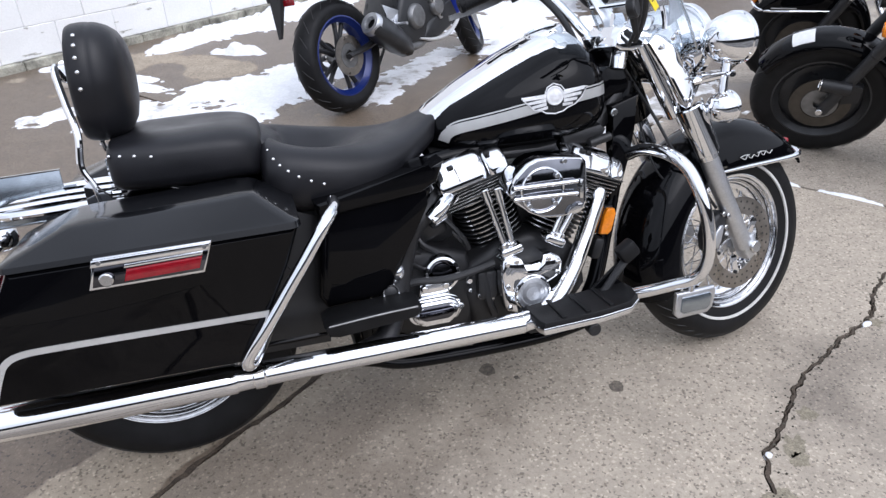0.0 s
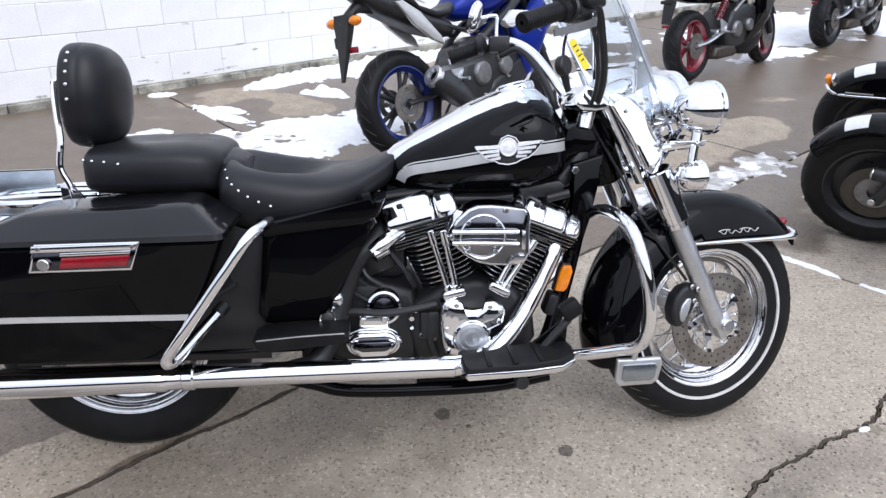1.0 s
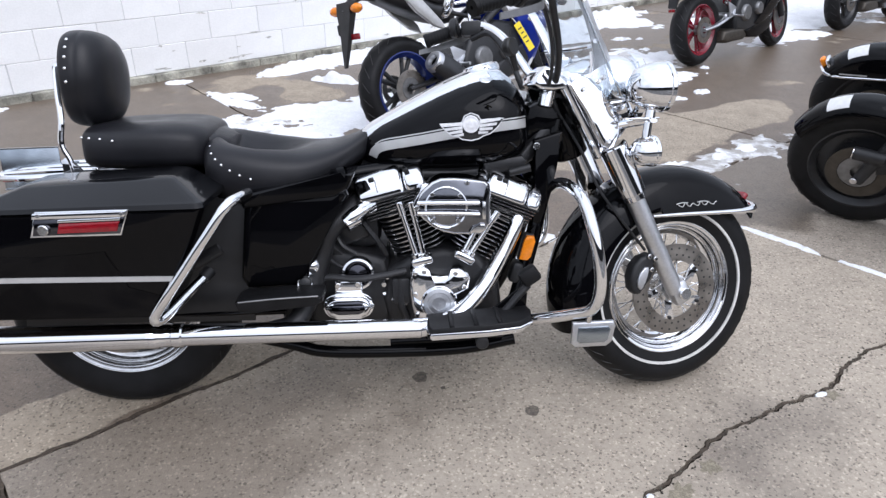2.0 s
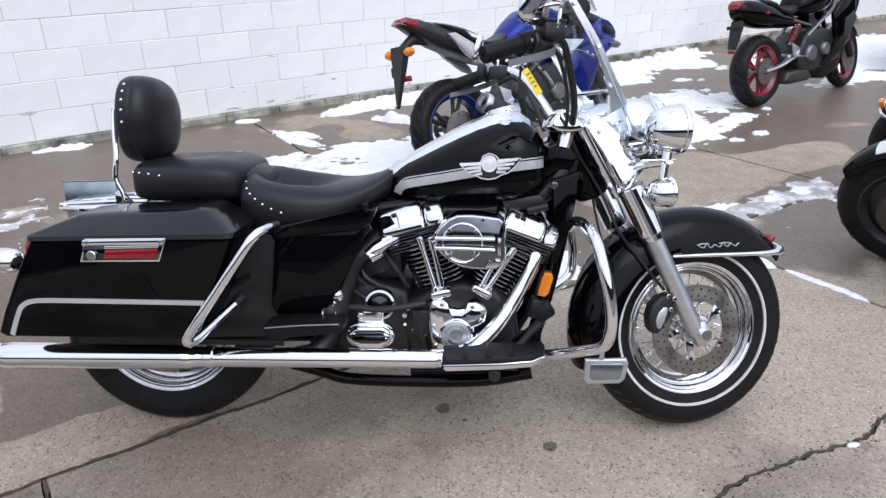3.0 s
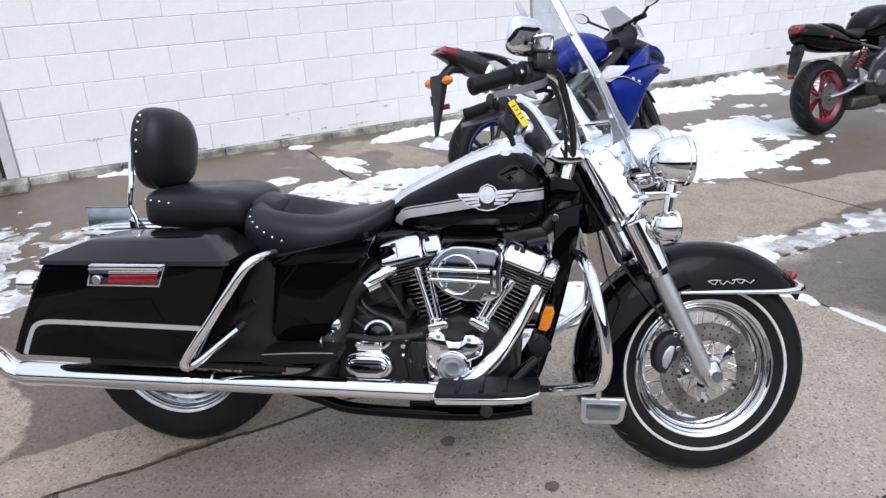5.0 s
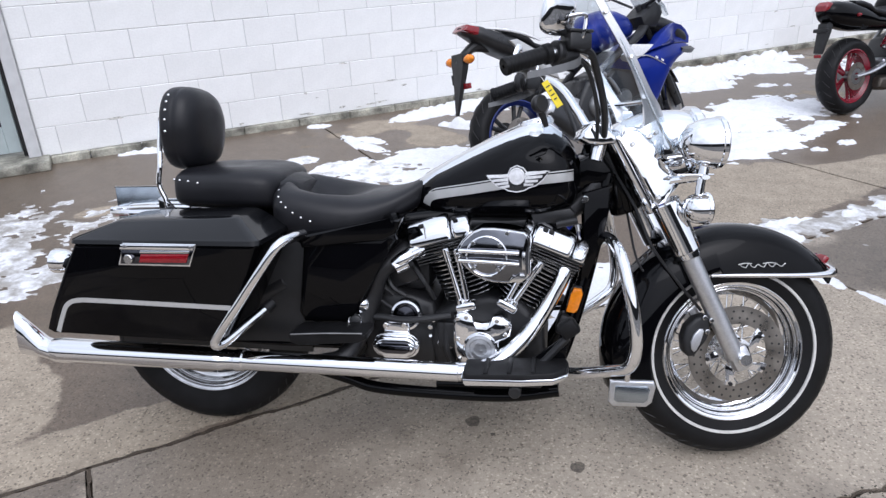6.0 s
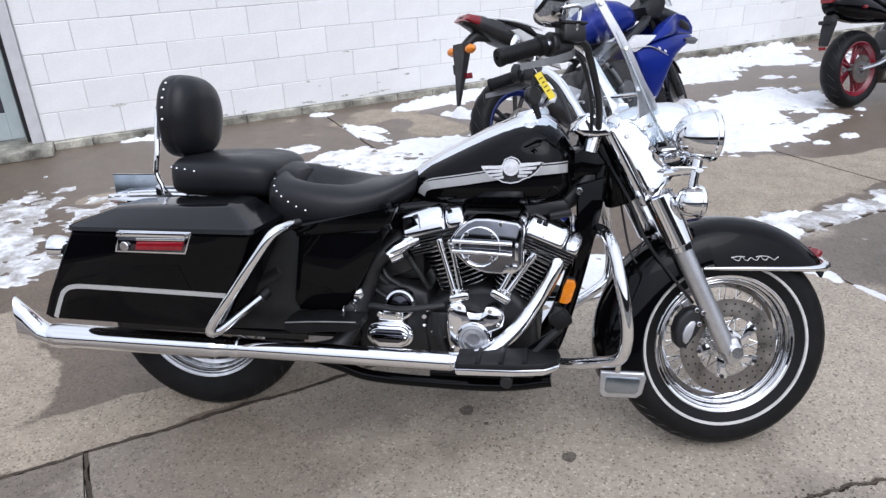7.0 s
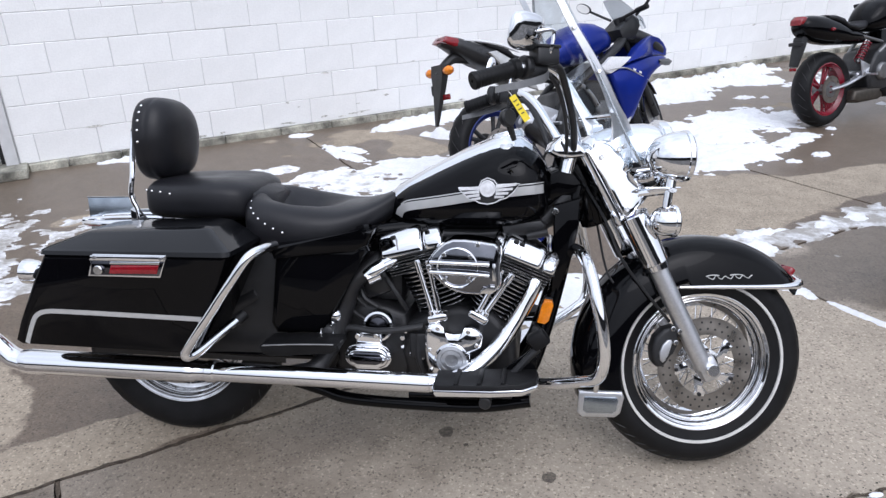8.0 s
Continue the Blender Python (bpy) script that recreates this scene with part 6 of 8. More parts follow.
# --- V-twin engine
def engine_cyl(name, base, top):
    base, top = Vector(base), Vector(top)
    d = (top - base).normalized()
    ang = math.degrees(math.atan2(d.x, d.z))
    L = (top - base).length
    core = B()
    cyl(core, base, top, 0.058, seg=30)
    cy_ = part(name, core, M_FIN, bike, "black finned cylinder with bright fin edges")
    nfin = 15
    for k in range(nfin):
        f = (k + 0.6) / nfin
        p = base + d * (L * f)
        r = 0.074 + 0.020 * f
        bm = B()
        ring = []
        for h in (-0.0022, 0.0022):
            rr_ = []
            for q in range(28):
                t = 2 * math.pi * q / 28
                cs, sn = math.cos(t), math.sin(t)
                rr_.append(Matrix.Rotation(radians(ang), 3, 'Y') @ V(r * math.copysign(abs(cs) ** 0.6, cs), (r + 0.045) * math.copysign(abs(sn) ** 0.6, sn), h) + p)
            ring.append(rr_)
        loft(bm, ring)
        part("fin", bm, M_FIN, cy_, smooth=40)
        bm = B()
        rings = []
        for h in (-0.0011, 0.0011):
            rr_ = []
            for q in range(28):
                t = 2 * math.pi * q / 28
                cs, sn = math.cos(t), math.sin(t)
                e = 0.0012
                rr_.append(Matrix.Rotation(radians(ang), 3, 'Y') @ V((r + e) * math.copysign(abs(cs) ** 0.6, cs), (r + 0.045 + e) * math.copysign(abs(sn) ** 0.6, sn), h) + p)
            rings.append(rr_)
        loft(bm, rings)
        part("fin_edge", bm, M_FINEDGE, cy_, smooth=40)
    return d, ang


for nm, base, top, c_, sgn in (("rear_cylinder", (0.905, 0, 0.43), (0.838, 0, 0.622), V(0.818, 0, 0.640), 1), ("front_cylinder", (1.020, 0, 0.425), (1.110, 0, 0.596), V(1.120, 0, 0.612), -1)):
    d, ang = engine_cyl(nm, base, top)
    ang = -15 if sgn > 0 else 22
    R = Matrix.Translation(c_) @ Matrix.Rotation(radians(ang), 4, 'Y')

    def cover_ring(x0, x1, hy, z, r=0.012):
        ring = []
        for cx_, cy_, a0 in ((x1 - r, hy - r, 0), (x0 + r, hy - r, 90), (x0 + r, r - hy, 180), (x1 - r, r - hy, 270)):
            for q in range(5):
                a = radians(a0 + 22.5 * q)
                ring.append(V(cx_ + r * math.cos(a), cy_ + r * math.sin(a), z))
        return ring

    def cover(x0, x1, lift):
        b_ = B()
        loft(b_, [cover_ring(x0, x1, hy, z) for z, hy in ((-0.012 if sgn > 0 else -0.004, 0.162), (0.004, 0.1635), (0.018, 0.156), (0.026 + lift * 0.5, 0.149), (0.036 + lift, 0.139))] + [cover_ring(x0 + 0.003, x1 - 0.003, 0.128, 0.044 + lift), cover_ring(x0 + 0.010, x1 - 0.010, 0.112, 0.048 + lift), cover_ring(x0 + 0.02, x1 - 0.02, 0.09, 0.049 + lift)])
        return b_

    main, nose = ((-0.090, 0.034), (0.037, 0.090)) if sgn > 0 else ((-0.060, 0.052), (0.055, 0.092))
    rk = part("rocker_cover", cover(*main, 0.004), M_CHROME, bike, "polished chrome rocker cover", xf=R, smooth=50)
    part("cover_nose", cover(*nose, -0.004), M_CHROME, rk, xf=R, smooth=50)
    if sgn < 0:
        part("cover_nose", cover(-0.092, -0.063, -0.002), M_CHROME, rk, xf=R, smooth=50)
    # dark blocks in place of the dark reflections along the cover's top edge
    bm = B()
    for x in ((main[0] * 0.62 + main[1] * 0.38), (main[0] + nose[1]) * 0.5 + 0.05 * sgn):
        box(bm, (x, -0.1415, 0.038), (0.015, 0.012, 0.010), bev=0.003)
    part("cover_bolts", bm, M_DARKCAST, rk, xf=R)
    bm = B()
    box(bm, (main[0] * 0.55 + main[1] * 0.45, -0.1545, 0.020), (0.0025, 0.008, 0.034), rot=(-27, 0, 0))
    part("cover_rib", bm, M_GREY, rk, xf=R)
    bm = B()
    box(bm, (0, 0, -0.0142 if sgn > 0 else -0.0062), (0.186, 0.318, 0.0040))
    part("cover_gasket", bm, M_INK, rk, xf=R, smooth=0)
    for k in range(6):
        for mm, e in ((M_FIN, 0.0), (M_FINEDGE, 0.0022)):
            bm = B()
            box(bm, (0.0, 0, (-0.0215 if sgn > 0 else -0.0135) - 0.0095 * k), (0.180 - 0.003 * k + e / 2, 0.306 - 0.009 * k + e, 0.0052 if mm is M_FIN else 0.0024), bev=0.001, segs=1)
            part("head_fin" if mm is M_FIN else "fin_edge", bm, mm, rk, xf=R)
for a, b in (((0.836, -0.172, 0.612), (0.884, -0.182, 0.448)), ((0.868, -0.172, 0.612), (0.902, -0.182, 0.448)), ((1.094, -0.172, 0.580), (1.012, -0.182, 0.455)), ((1.066, -0.172, 0.592), (0.996, -0.182, 0.46))):
    a, b = Vector(a), Vector(b)
    bm = B()
    cyl(bm, a, b, 0.0078, seg=14)
    m1 = a.lerp(b, 0.22)
    cyl(bm, a, m1, 0.0102, seg=14, bev=0.002)
    m2 = a.lerp(b, 0.84)
    cyl(bm, m2, b, 0.0125, seg=14, bev=0.002)
    part("pushrod_tube", bm, M_CHROME, bike, "slim chrome pushrod tube")
for x, z, a in ((0.893, 0.455, -14), (1.004, 0.462, 30)):
    bm = B()
    box(bm, (x, -0.178, z), (0.058, 0.042, 0.024), rot=(0, a, 0), bev=0.008, segs=3)
    part("tappet_block", bm, M_CHROME, bike, "chrome tappet block")
bm = B()
slab(bm, [(0.80, 0.25), (0.78, 0.34), (0.80, 0.42), (0.87, 0.46), (0.95, 0.48), (1.04, 0.46), (1.10, 0.40), (1.11, 0.31), (1.06, 0.245), (0.95, 0.225)], -0.150, 0.17, 0.025, 3)
part("crankcase", bm, M_DARKCAST, bike, "black crankcase", smooth=40)
bm = B()
CAM = [(0.861, 0.435), (0.872, 0.443), (0.898, 0.444), (0.908, 0.440), (0.915, 0.423), (0.938, 0.418), (0.961, 0.422), (0.970, 0.437), (0.990, 0.437), (1.012, 0.424), (1.019, 0.412), (1.016, 0.382), (1.004, 0.372), (0.988, 0.366), (0.985, 0.315), (0.95, 0.290), (0.905, 0.288), (0.868, 0.303), (0.861, 0.335), (0.858, 0.370)]
loft(bm, [[V(0.936 + (x - 0.936) * f, y, 0.365 + (z - 0.365) * f) for x, z in CAM] for f, y in ((1.0, -0.148), (1.0, -0.190), (0.985, -0.198), (0.955, -0.2035), (0.86, -0.207), (0.70, -0.210), (0.5, -0.211))])
camc = part("cam_cover", bm, M_CHROME, bike, "sculpted chrome cam cover", smooth=50)
bm = B()
for x, z in ((0.873, 0.428), (0.897, 0.432), (0.979, 0.425), (1.006, 0.412), (1.002, 0.386), (0.872, 0.370), (0.876, 0.312)):
    cyl(bm, (x, -0.196, z), (x, -0.212, z), 0.0062, seg=12, bev=0.0015)
part("cover_bolts", bm, M_CHROME_WORN, camc)
bm = B()
lathe(bm, [(0.0, 0.0475), (0.010, 0.047), (0.015, 0.0445), (0.016, 0.041), (0.013, 0.0395)], (0.934, -0.203, 0.345), (0, -1, 0), 40)
part("timer_cover", bm, M_CHROME, camc, "round polished timer cover", smooth=30)
bm = B()
lathe(bm, [(0.012, 0.040), (0.0140, 0.031), (0.0134, 0.029), (0.0150, 0.018), (0.0144, 0.016), (0.0160, 0.002)], (0.934, -0.203, 0.345), (0, -1, 0), 36, cap=True)
part("timer_face", bm, M_ALU, camc, "brushed round face", smooth=25)

bm = B()
box(bm, (0.965, 0.0, 0.545), (0.13, 0.16, 0.15), bev=0.03)
box(bm, (0.70, 0.0, 0.545), (0.17, 0.20, 0.16), bev=0.03)
part("induction_body", bm, M_DARKCAST, bike, smooth=40)
bm = B()
tube(bm, [(0.70, -0.11, 0.60), (0.66, -0.125, 0.57), (0.645, -0.12, 0.50), (0.68, -0.12, 0.46)], 0.018, 10, 5)
part("rear_intake_hose", bm, M_PLASTIC, bike)

# --- air cleaner
CLEANER = [(0.873, 0.612), (0.876, 0.626), (0.893, 0.650), (0.920, 0.674), (0.942, 0.683), (0.975, 0.684), (1.010, 0.681), (1.055, 0.674), (1.066, 0.662), (1.068, 0.640), (1.068, 0.566), (1.062, 0.553), (1.046, 0.545), (1.014, 0.537), (0.975, 0.538), (0.946, 0.545), (0.918, 0.560), (0.893, 0.584)]


def cleaner_rings(steps):
    return [[V(0.975 + (x - 0.975) * f, y, 0.611 + (z - 0.611) * f) for x, z in CLEANER] for f, y in steps]


bm = B()
loft(bm, cleaner_rings(((0.99, -0.165), (1.0, -0.172), (1.0, -0.226), (0.99, -0.233), (0.96, -0.2375), (0.935, -0.238), (0.93, -0.235))))
ac = part("air_cleaner", bm, M_CHROME, bike, "chrome air cleaner cover with two bars across its darkened face", smooth=40)
bm = B()
loft(bm, cleaner_rings(((0.928, -0.230), (0.926, -0.2365), (0.90, -0.2375))))
part("face_plate", bm, M_FACE, ac, "chrome face darkened for its reflection")
bm = B()
lathe(bm, [(0.0, 0.0545), (0.005, 0.0540), (0.007, 0.0515), (0.005, 0.0490), (0.0, 0.0488)], (0.955, -0.2365, 0.610), (0, -1, 0), 48)
part("face_ring", bm, M_CHROME, ac, "thin polished ring", smooth=30)
for z0, z1 in ((0.624, 0.621), (0.598, 0.592)):
    bm = B()
    tube(bm, [(0.884, -0.243, z0), (0.93, -0.247, z0), (1.0, -0.248, (z0 + z1) / 2), (1.038, -0.246, z1)], 0.0056, 12, 3)
    part("cross_bar", bm, M_CHROME, ac, "polished bar")
bm = B()
for x, z in ((0.921, 0.645), (0.990, 0.640), (0.922, 0.578), (0.984, 0.576), (1.008, 0.672), (0.882, 0.612)):
    cyl(bm, (x, -0.236, z), (x, -0.246, z), 0.0062, seg=12, bev=0.0015)
part("cleaner_screws", bm, M_CHROME_WORN, ac)
bm = B()
slab(bm, [(1.012, 0.545), (1.022, 0.560), (1.034, 0.556), (1.040, 0.566), (1.052, 0.566), (1.056, 0.552), (1.040, 0.541)], -0.234, -0.244, 0.003)
box(bm, (1.050, -0.240, 0.600), (0.010, 0.010, 0.046), bev=0.003)
part("cleaner_clip", bm, M_CHROME_WORN, ac)
bm = B()
cyl(bm, (0.97, -0.09, 0.60), (0.97, -0.17, 0.61), 0.045, seg=20)
part("intake_throat", bm, M_DARKCAST, bike)

# --- gearbox side
bm = B()
slab(bm, [(0.585, 0.27), (0.570, 0.38), (0.60, 0.47), (0.70, 0.48), (0.80, 0.45), (0.82, 0.33), (0.80, 0.25), (0.68, 0.235)], -0.140, 0.15, 0.025, 3)
part("gearbox", bm, M_DARKCAST, bike, "black gearbox case", smooth=40)
bm = B()
def stadium(cx_, cz_, hl_, hh_, n=9):
    return [(cx_ + sg * (hl_ - hh_) + hh_ * math.cos(radians(a0 + 180 * k / n)), cz_ + hh_ * math.sin(radians(a0 + 180 * k / n))) for sg, a0 in ((1, -90), (-1, 90)) for k in range(n + 1)]


slab(bm, stadium(0.694, 0.333, 0.068, 0.037), -0.140, -0.182, 0.004, 2)
slab(bm, stadium(0.694, 0.333, 0.060, 0.030), -0.170, -0.198, 0.010, 4)
slab(bm, [(0.658, 0.366), (0.661, 0.404), (0.732, 0.405), (0.736, 0.366)], -0.140, -0.180, 0.006, 3)
gc = part("gearbox_cover", bm, M_CHROME, bike, "chrome eight-sided gearbox cover")
bm = B()
slab(bm, stadium(0.694, 0.333, 0.044, 0.017), -0.194, -0.2005, 0.003, 2)
part("cover_badge", bm, M_PLATE, gc, "dark mirrored inset")
bm = B()
for x, z in ((0.670, 0.396), (0.722, 0.398), (0.64, 0.337), (0.755, 0.338)):
    cyl(bm, (x, -0.183, z), (x, -0.198, z), 0.0085, seg=12, bev=0.002)
part("cover_bolts", bm, M_CHROME_WORN, gc)
bm = B()
lathe(bm, [(0.0, 0.046), (0.030, 0.0455), (0.036, 0.042), (0.037, 0.036), (0.030, 0.033), (0.026, 0.033)], (0.722, -0.135, 0.414), (0, -1, 0.12), 36)
sd = part("starter_dome", bm, M_CHROME, bike, "round chrome starter cover", smooth=30)
bm = B()
lathe(bm, [(0.024, 0.034), (0.028, 0.027), (0.036, 0.025), (0.038, 0.002)], (0.722, -0.135, 0.414), (0, -1, 0.12), 30, cap=True)
part("cover_face", bm, M_PLATE, sd, "dark mirrored centre", smooth=30)
bm = B()
lathe(bm, [(-0.04, 0.022), (0.0, 0.0245), (0.014, 0.0235), (0.026, 0.017), (0.031, 0.009), (0.032, 0.002)], (0.606, -0.180, 0.446), (0.05, -0.55, 0.83), 24, cap=True)
part("oil_filler", bm, M_CHROME, bike, "chrome oil filler cap")
bm = B()
lathe(bm, [(0.0, 0.0205), (0.012, 0.0210), (0.016, 0.0195), (0.015, 0.0165), (0.012, 0.016)], (0.588, -0.195, 0.409), (0, -1, 0.2), 22)
rp = part("round_plug", bm, M_CHROME_WORN, bike, "round plug with a bright rim")
bm = B()
lathe(bm, [(0.011, 0.0165), (0.0135, 0.012), (0.014, 0.002)], (0.588, -0.195, 0.409), (0, -1, 0.2), 20, cap=True)
part("plug_face", bm, M_PLASTIC, rp, "black face")
bm = B()
tube(bm, [(0.60, -0.175, 0.405), (0.65, -0.185, 0.418), (0.72, -0.19, 0.412), (0.79, -0.185, 0.418), (0.85, -0.175, 0.426)], 0.0095, 10, 5)
part("rear_brake_line", bm, M_PLASTIC, bike)
rnd = random.Random(12)
bm = B()
for x, z in ((0.545, 0.395), (0.565, 0.40), (0.79, 0.385), (0.80, 0.405), (0.79, 0.36), (0.85, 0.39), (0.62, 0.50), (0.575, 0.46), (0.815, 0.34), (0.845, 0.33)):
    cyl(bm, (x, -0.150, z), (x, -0.168, z), rnd.uniform(0.005, 0.008), seg=10, bev=0.001)
part("case_bolts", bm, M_CHROME_WORN, bike)
bm = B()
for pts, r in (([(0.66, -0.12, 0.56), (0.68, -0.15, 0.50), (0.72, -0.15, 0.47)], 0.008), ([(0.74, -0.13, 0.55), (0.78, -0.15, 0.50), (0.80, -0.14, 0.46)], 0.007), ([(0.83, -0.16, 0.40), (0.835, -0.165, 0.33), (0.85, -0.16, 0.28)], 0.010), ([(0.60, -0.14, 0.55), (0.64, -0.16, 0.47), (0.68, -0.15, 0.43)], 0.006)):
    tube(bm, pts, r, 8, 5)
part("oil_hoses", bm, M_PLASTIC, bike)
bm = B()
box(bm, (0.835, -0.155, 0.365), (0.05, 0.03, 0.075), bev=0.008)
part("relay_box", bm, M_PLASTIC, bike)
bm = B()
box(bm, (0.70, -0.10, 0.53), (0.10, 0.06, 0.08), rot=(0, -20, 0), bev=0.012)
part("relay_box", bm, M_PLASTIC, bike)

# --- floorboards, pedals, guards
for s in (-1, 1):
    bm = B()
    out = [(0.895, -0.235), (0.897, -0.325), (0.905, -0.345), (1.05, -0.352), (1.13, -0.345), (1.165, -0.315), (1.172, -0.27), (1.165, -0.235)]
    def board(z0, z1, f):
        cx_, cy_ = 1.03, -0.29
        return [V(cx_ + (x - cx_) * f, (cy_ + (y - cy_) * f) * (1 if s < 0 else -1), z0 + (z1 - z0) * (x - 0.895) / 0.27) for x, y in out]
    loft(bm, [board(0.297, 0.312, 0.96), board(0.304, 0.318, 1.0), board(0.312, 0.326, 1.0), board(0.314, 0.328, 0.985)])
    fb = part("floorboard", bm, M_CHROME, bike, "half-moon footboard with black rubber mat and chrome edge", smooth=40)
    bm = B()
    loft(bm, [board(0.312, 0.326, 0.98), board(0.322, 0.339, 0.97), board(0.326, 0.343, 0.94)])
    for k in range(3):
        x = 0.96 + 0.06 * k
        box(bm, (x, s * 0.29, 0.330 + 0.004 * k), (0.012, 0.10, 0.008), bev=0.002)
    part("rubber_mat", bm, M_RUBBER, fb, smooth=35)
    bm = B()
    cyl(bm, (1.035, s * 0.345, 0.284), (1.035, s * 0.315, 0.284), 0.016, seg=16, bev=0.003)
    box(bm, (1.0, s * 0.22, 0.275), (0.20, 0.10, 0.02), bev=0.005)
    part("board_pivot", bm, M_DARKCAST, fb)
    bm = B()
    slab(bm, [(0.422, 0.392), (0.430, 0.370), (0.452, 0.364), (0.62, 0.378), (0.641, 0.390), (0.640, 0.404), (0.60, 0.408), (0.44, 0.402)], s * 0.20, s * 0.29, 0.006)
    pb = part("passenger_footboard", bm, M_RUBBER, bike, "small black passenger footboard", smooth=35)
    bm = B()
    tube(bm, [(0.432, s * 0.291, 0.396), (0.53, s * 0.294, 0.404), (0.63, s * 0.291, 0.406)], 0.0022, 6, 3)
    part("board_edge", bm, M_GREY, pb)
bm = B()
tube(bm, [(1.035, -0.255, 0.285), (1.09, -0.255, 0.32), (1.14, -0.25, 0.375), (1.165, -0.245, 0.40)], [0.012, 0.011, 0.010, 0.010], 10, 5)
bp = part("brake_pedal", bm, M_DARKCAST, bike, "black brake pedal with rubber pad")
bm = B()
box(bm, (1.166, -0.252, 0.428), (0.050, 0.034, 0.046), rot=(0, -35, 0), bev=0.010)
part("pedal_pad", bm, M_RUBBER, bp)
bm = B()
slab(bm, [(1.041, 0.317), (1.094, 0.352), (1.147, 0.397), (1.163, 0.376), (1.160, 0.325), (1.10, 0.312)], -0.245, -0.236, 0.003)
part("pedal_bracket", bm, M_BLACK, bike)
bm = B()
gb = [(1.250, -0.09, 0.618), (1.258, -0.16, 0.648), (1.270, -0.24, 0.652), (1.286, -0.30, 0.630), (1.301, -0.338, 0.572), (1.316, -0.352, 0.500), (1.324, -0.348, 0.420), (1.312, -0.330, 0.362), (1.268, -0.29, 0.332), (1.195, -0.23, 0.297), (1.14, -0.16, 0.268)]
tube(bm, gb, 0.0150, 16, 6)
part("engine_guard", bm, M_CHROME, bike, "thick chrome engine guard loop", smooth=60)
bm = B()
tube(bm, [(x, -y, z) for x, y, z in gb], 0.0165, 16, 6)
part("engine_guard", bm, M_CHROME, bike, "thick chrome engine guard loop", smooth=60)
bm = B()
slab(bm, [(1.268, 0.318), (1.374, 0.320), (1.380, 0.305), (1.372, 0.262), (1.358, 0.250), (1.278, 0.248), (1.266, 0.26)], -0.315, -0.300, 0.006, 3)
mg = part("front_mud_plate", bm, M_ALU, bike, "small bright metal plate hung from the engine guard")
bm = B()
slab(bm, [(1.282, 0.305), (1.360, 0.307), (1.366, 0.298), (1.360, 0.270), (1.352, 0.263), (1.288, 0.262), (1.28, 0.268)], -0.314, -0.319, 0.002, 2)
part("plate_inset", bm, M_TINTED, mg)
bm = B()
tube(bm, [(1.31, -0.315, 0.345), (1.31, -0.308, 0.318)], 0.008, 8, 1)
part("plate_clamp", bm, M_CHROME_WORN, mg)
bm = B()
AMB = [(1.160, 0.430), (1.172, 0.480), (1.180, 0.496), (1.200, 0.494), (1.204, 0.480), (1.192, 0.436), (1.182, 0.426)]
slab(bm, AMB, -0.128, -0.112, 0.003)
part("amber_reflector", bm, M_AMBER, bike, "amber side reflector on the down tube")
bm = B()
slab(bm, [(1.183 + (x - 1.183) * 1.1, 0.462 + (z - 0.462) * 1.12) for x, z in AMB], -0.114, -0.090, 0.004)
part("reflector_base", bm, M_PLASTIC, bike)
bm = B()
box(bm, (1.152, -0.108, 0.392), (0.030, 0.05, 0.060), rot=(0, 18, 0), bev=0.010)
part("horn_cover", bm, M_PLASTIC, bike)
bm = B()
box(bm, (1.12, 0, 0.20), (0.05, 0.30, 0.03), bev=0.008)
box(bm, (0.75, 0, 0.232), (0.5, 0.22, 0.03), bev=0.01)
part("sump_guard", bm, M_DARKCAST, bike)
# left-hand side of the drive train
bm = B()
slab(bm, [(0.60, 0.30), (0.62, 0.40), (0.70, 0.43), (0.95, 0.42), (1.02, 0.36), (1.0, 0.28), (0.9, 0.25), (0.68, 0.25)], 0.15, 0.215, 0.025, 3)
part("primary_cover", bm, M_CHROME, bike, "long chrome primary cover", smooth=40)

# the yellow card tied to the brake lever
card = thing("price_tag", "yellow card tag with dark print tied to the brake lever", "tag", BIKE @ STEER @ Matrix.Translation((1.034, -0.352, 0.976)) @ Matrix.Rotation(radians(-33), 4, 'Y') @ Matrix.Rotation(radians(12), 4, 'Z') @ Matrix.Scale(0.86, 4))
bm = B()
box(bm, (0, 0, 0), (0.019, 0.0015, 0.074))
part("card", bm, M_YELLOW, card, smooth=0)
for k in range(4):
    bm = B()
    box(bm, (0, -0.0012, 0.022 - 0.012 * k), (0.012 - 0.003 * (k % 2), 0.0008, 0.003))
    part("print_bar", bm, M_INK, card, smooth=0)
bm = B()
tube(bm, [(0, 0, 0.035), (0.002, 0.006, 0.046), (0.004, 0.014, 0.056)], 0.001, 6, 3)
part("string", bm, M_LABEL, card)


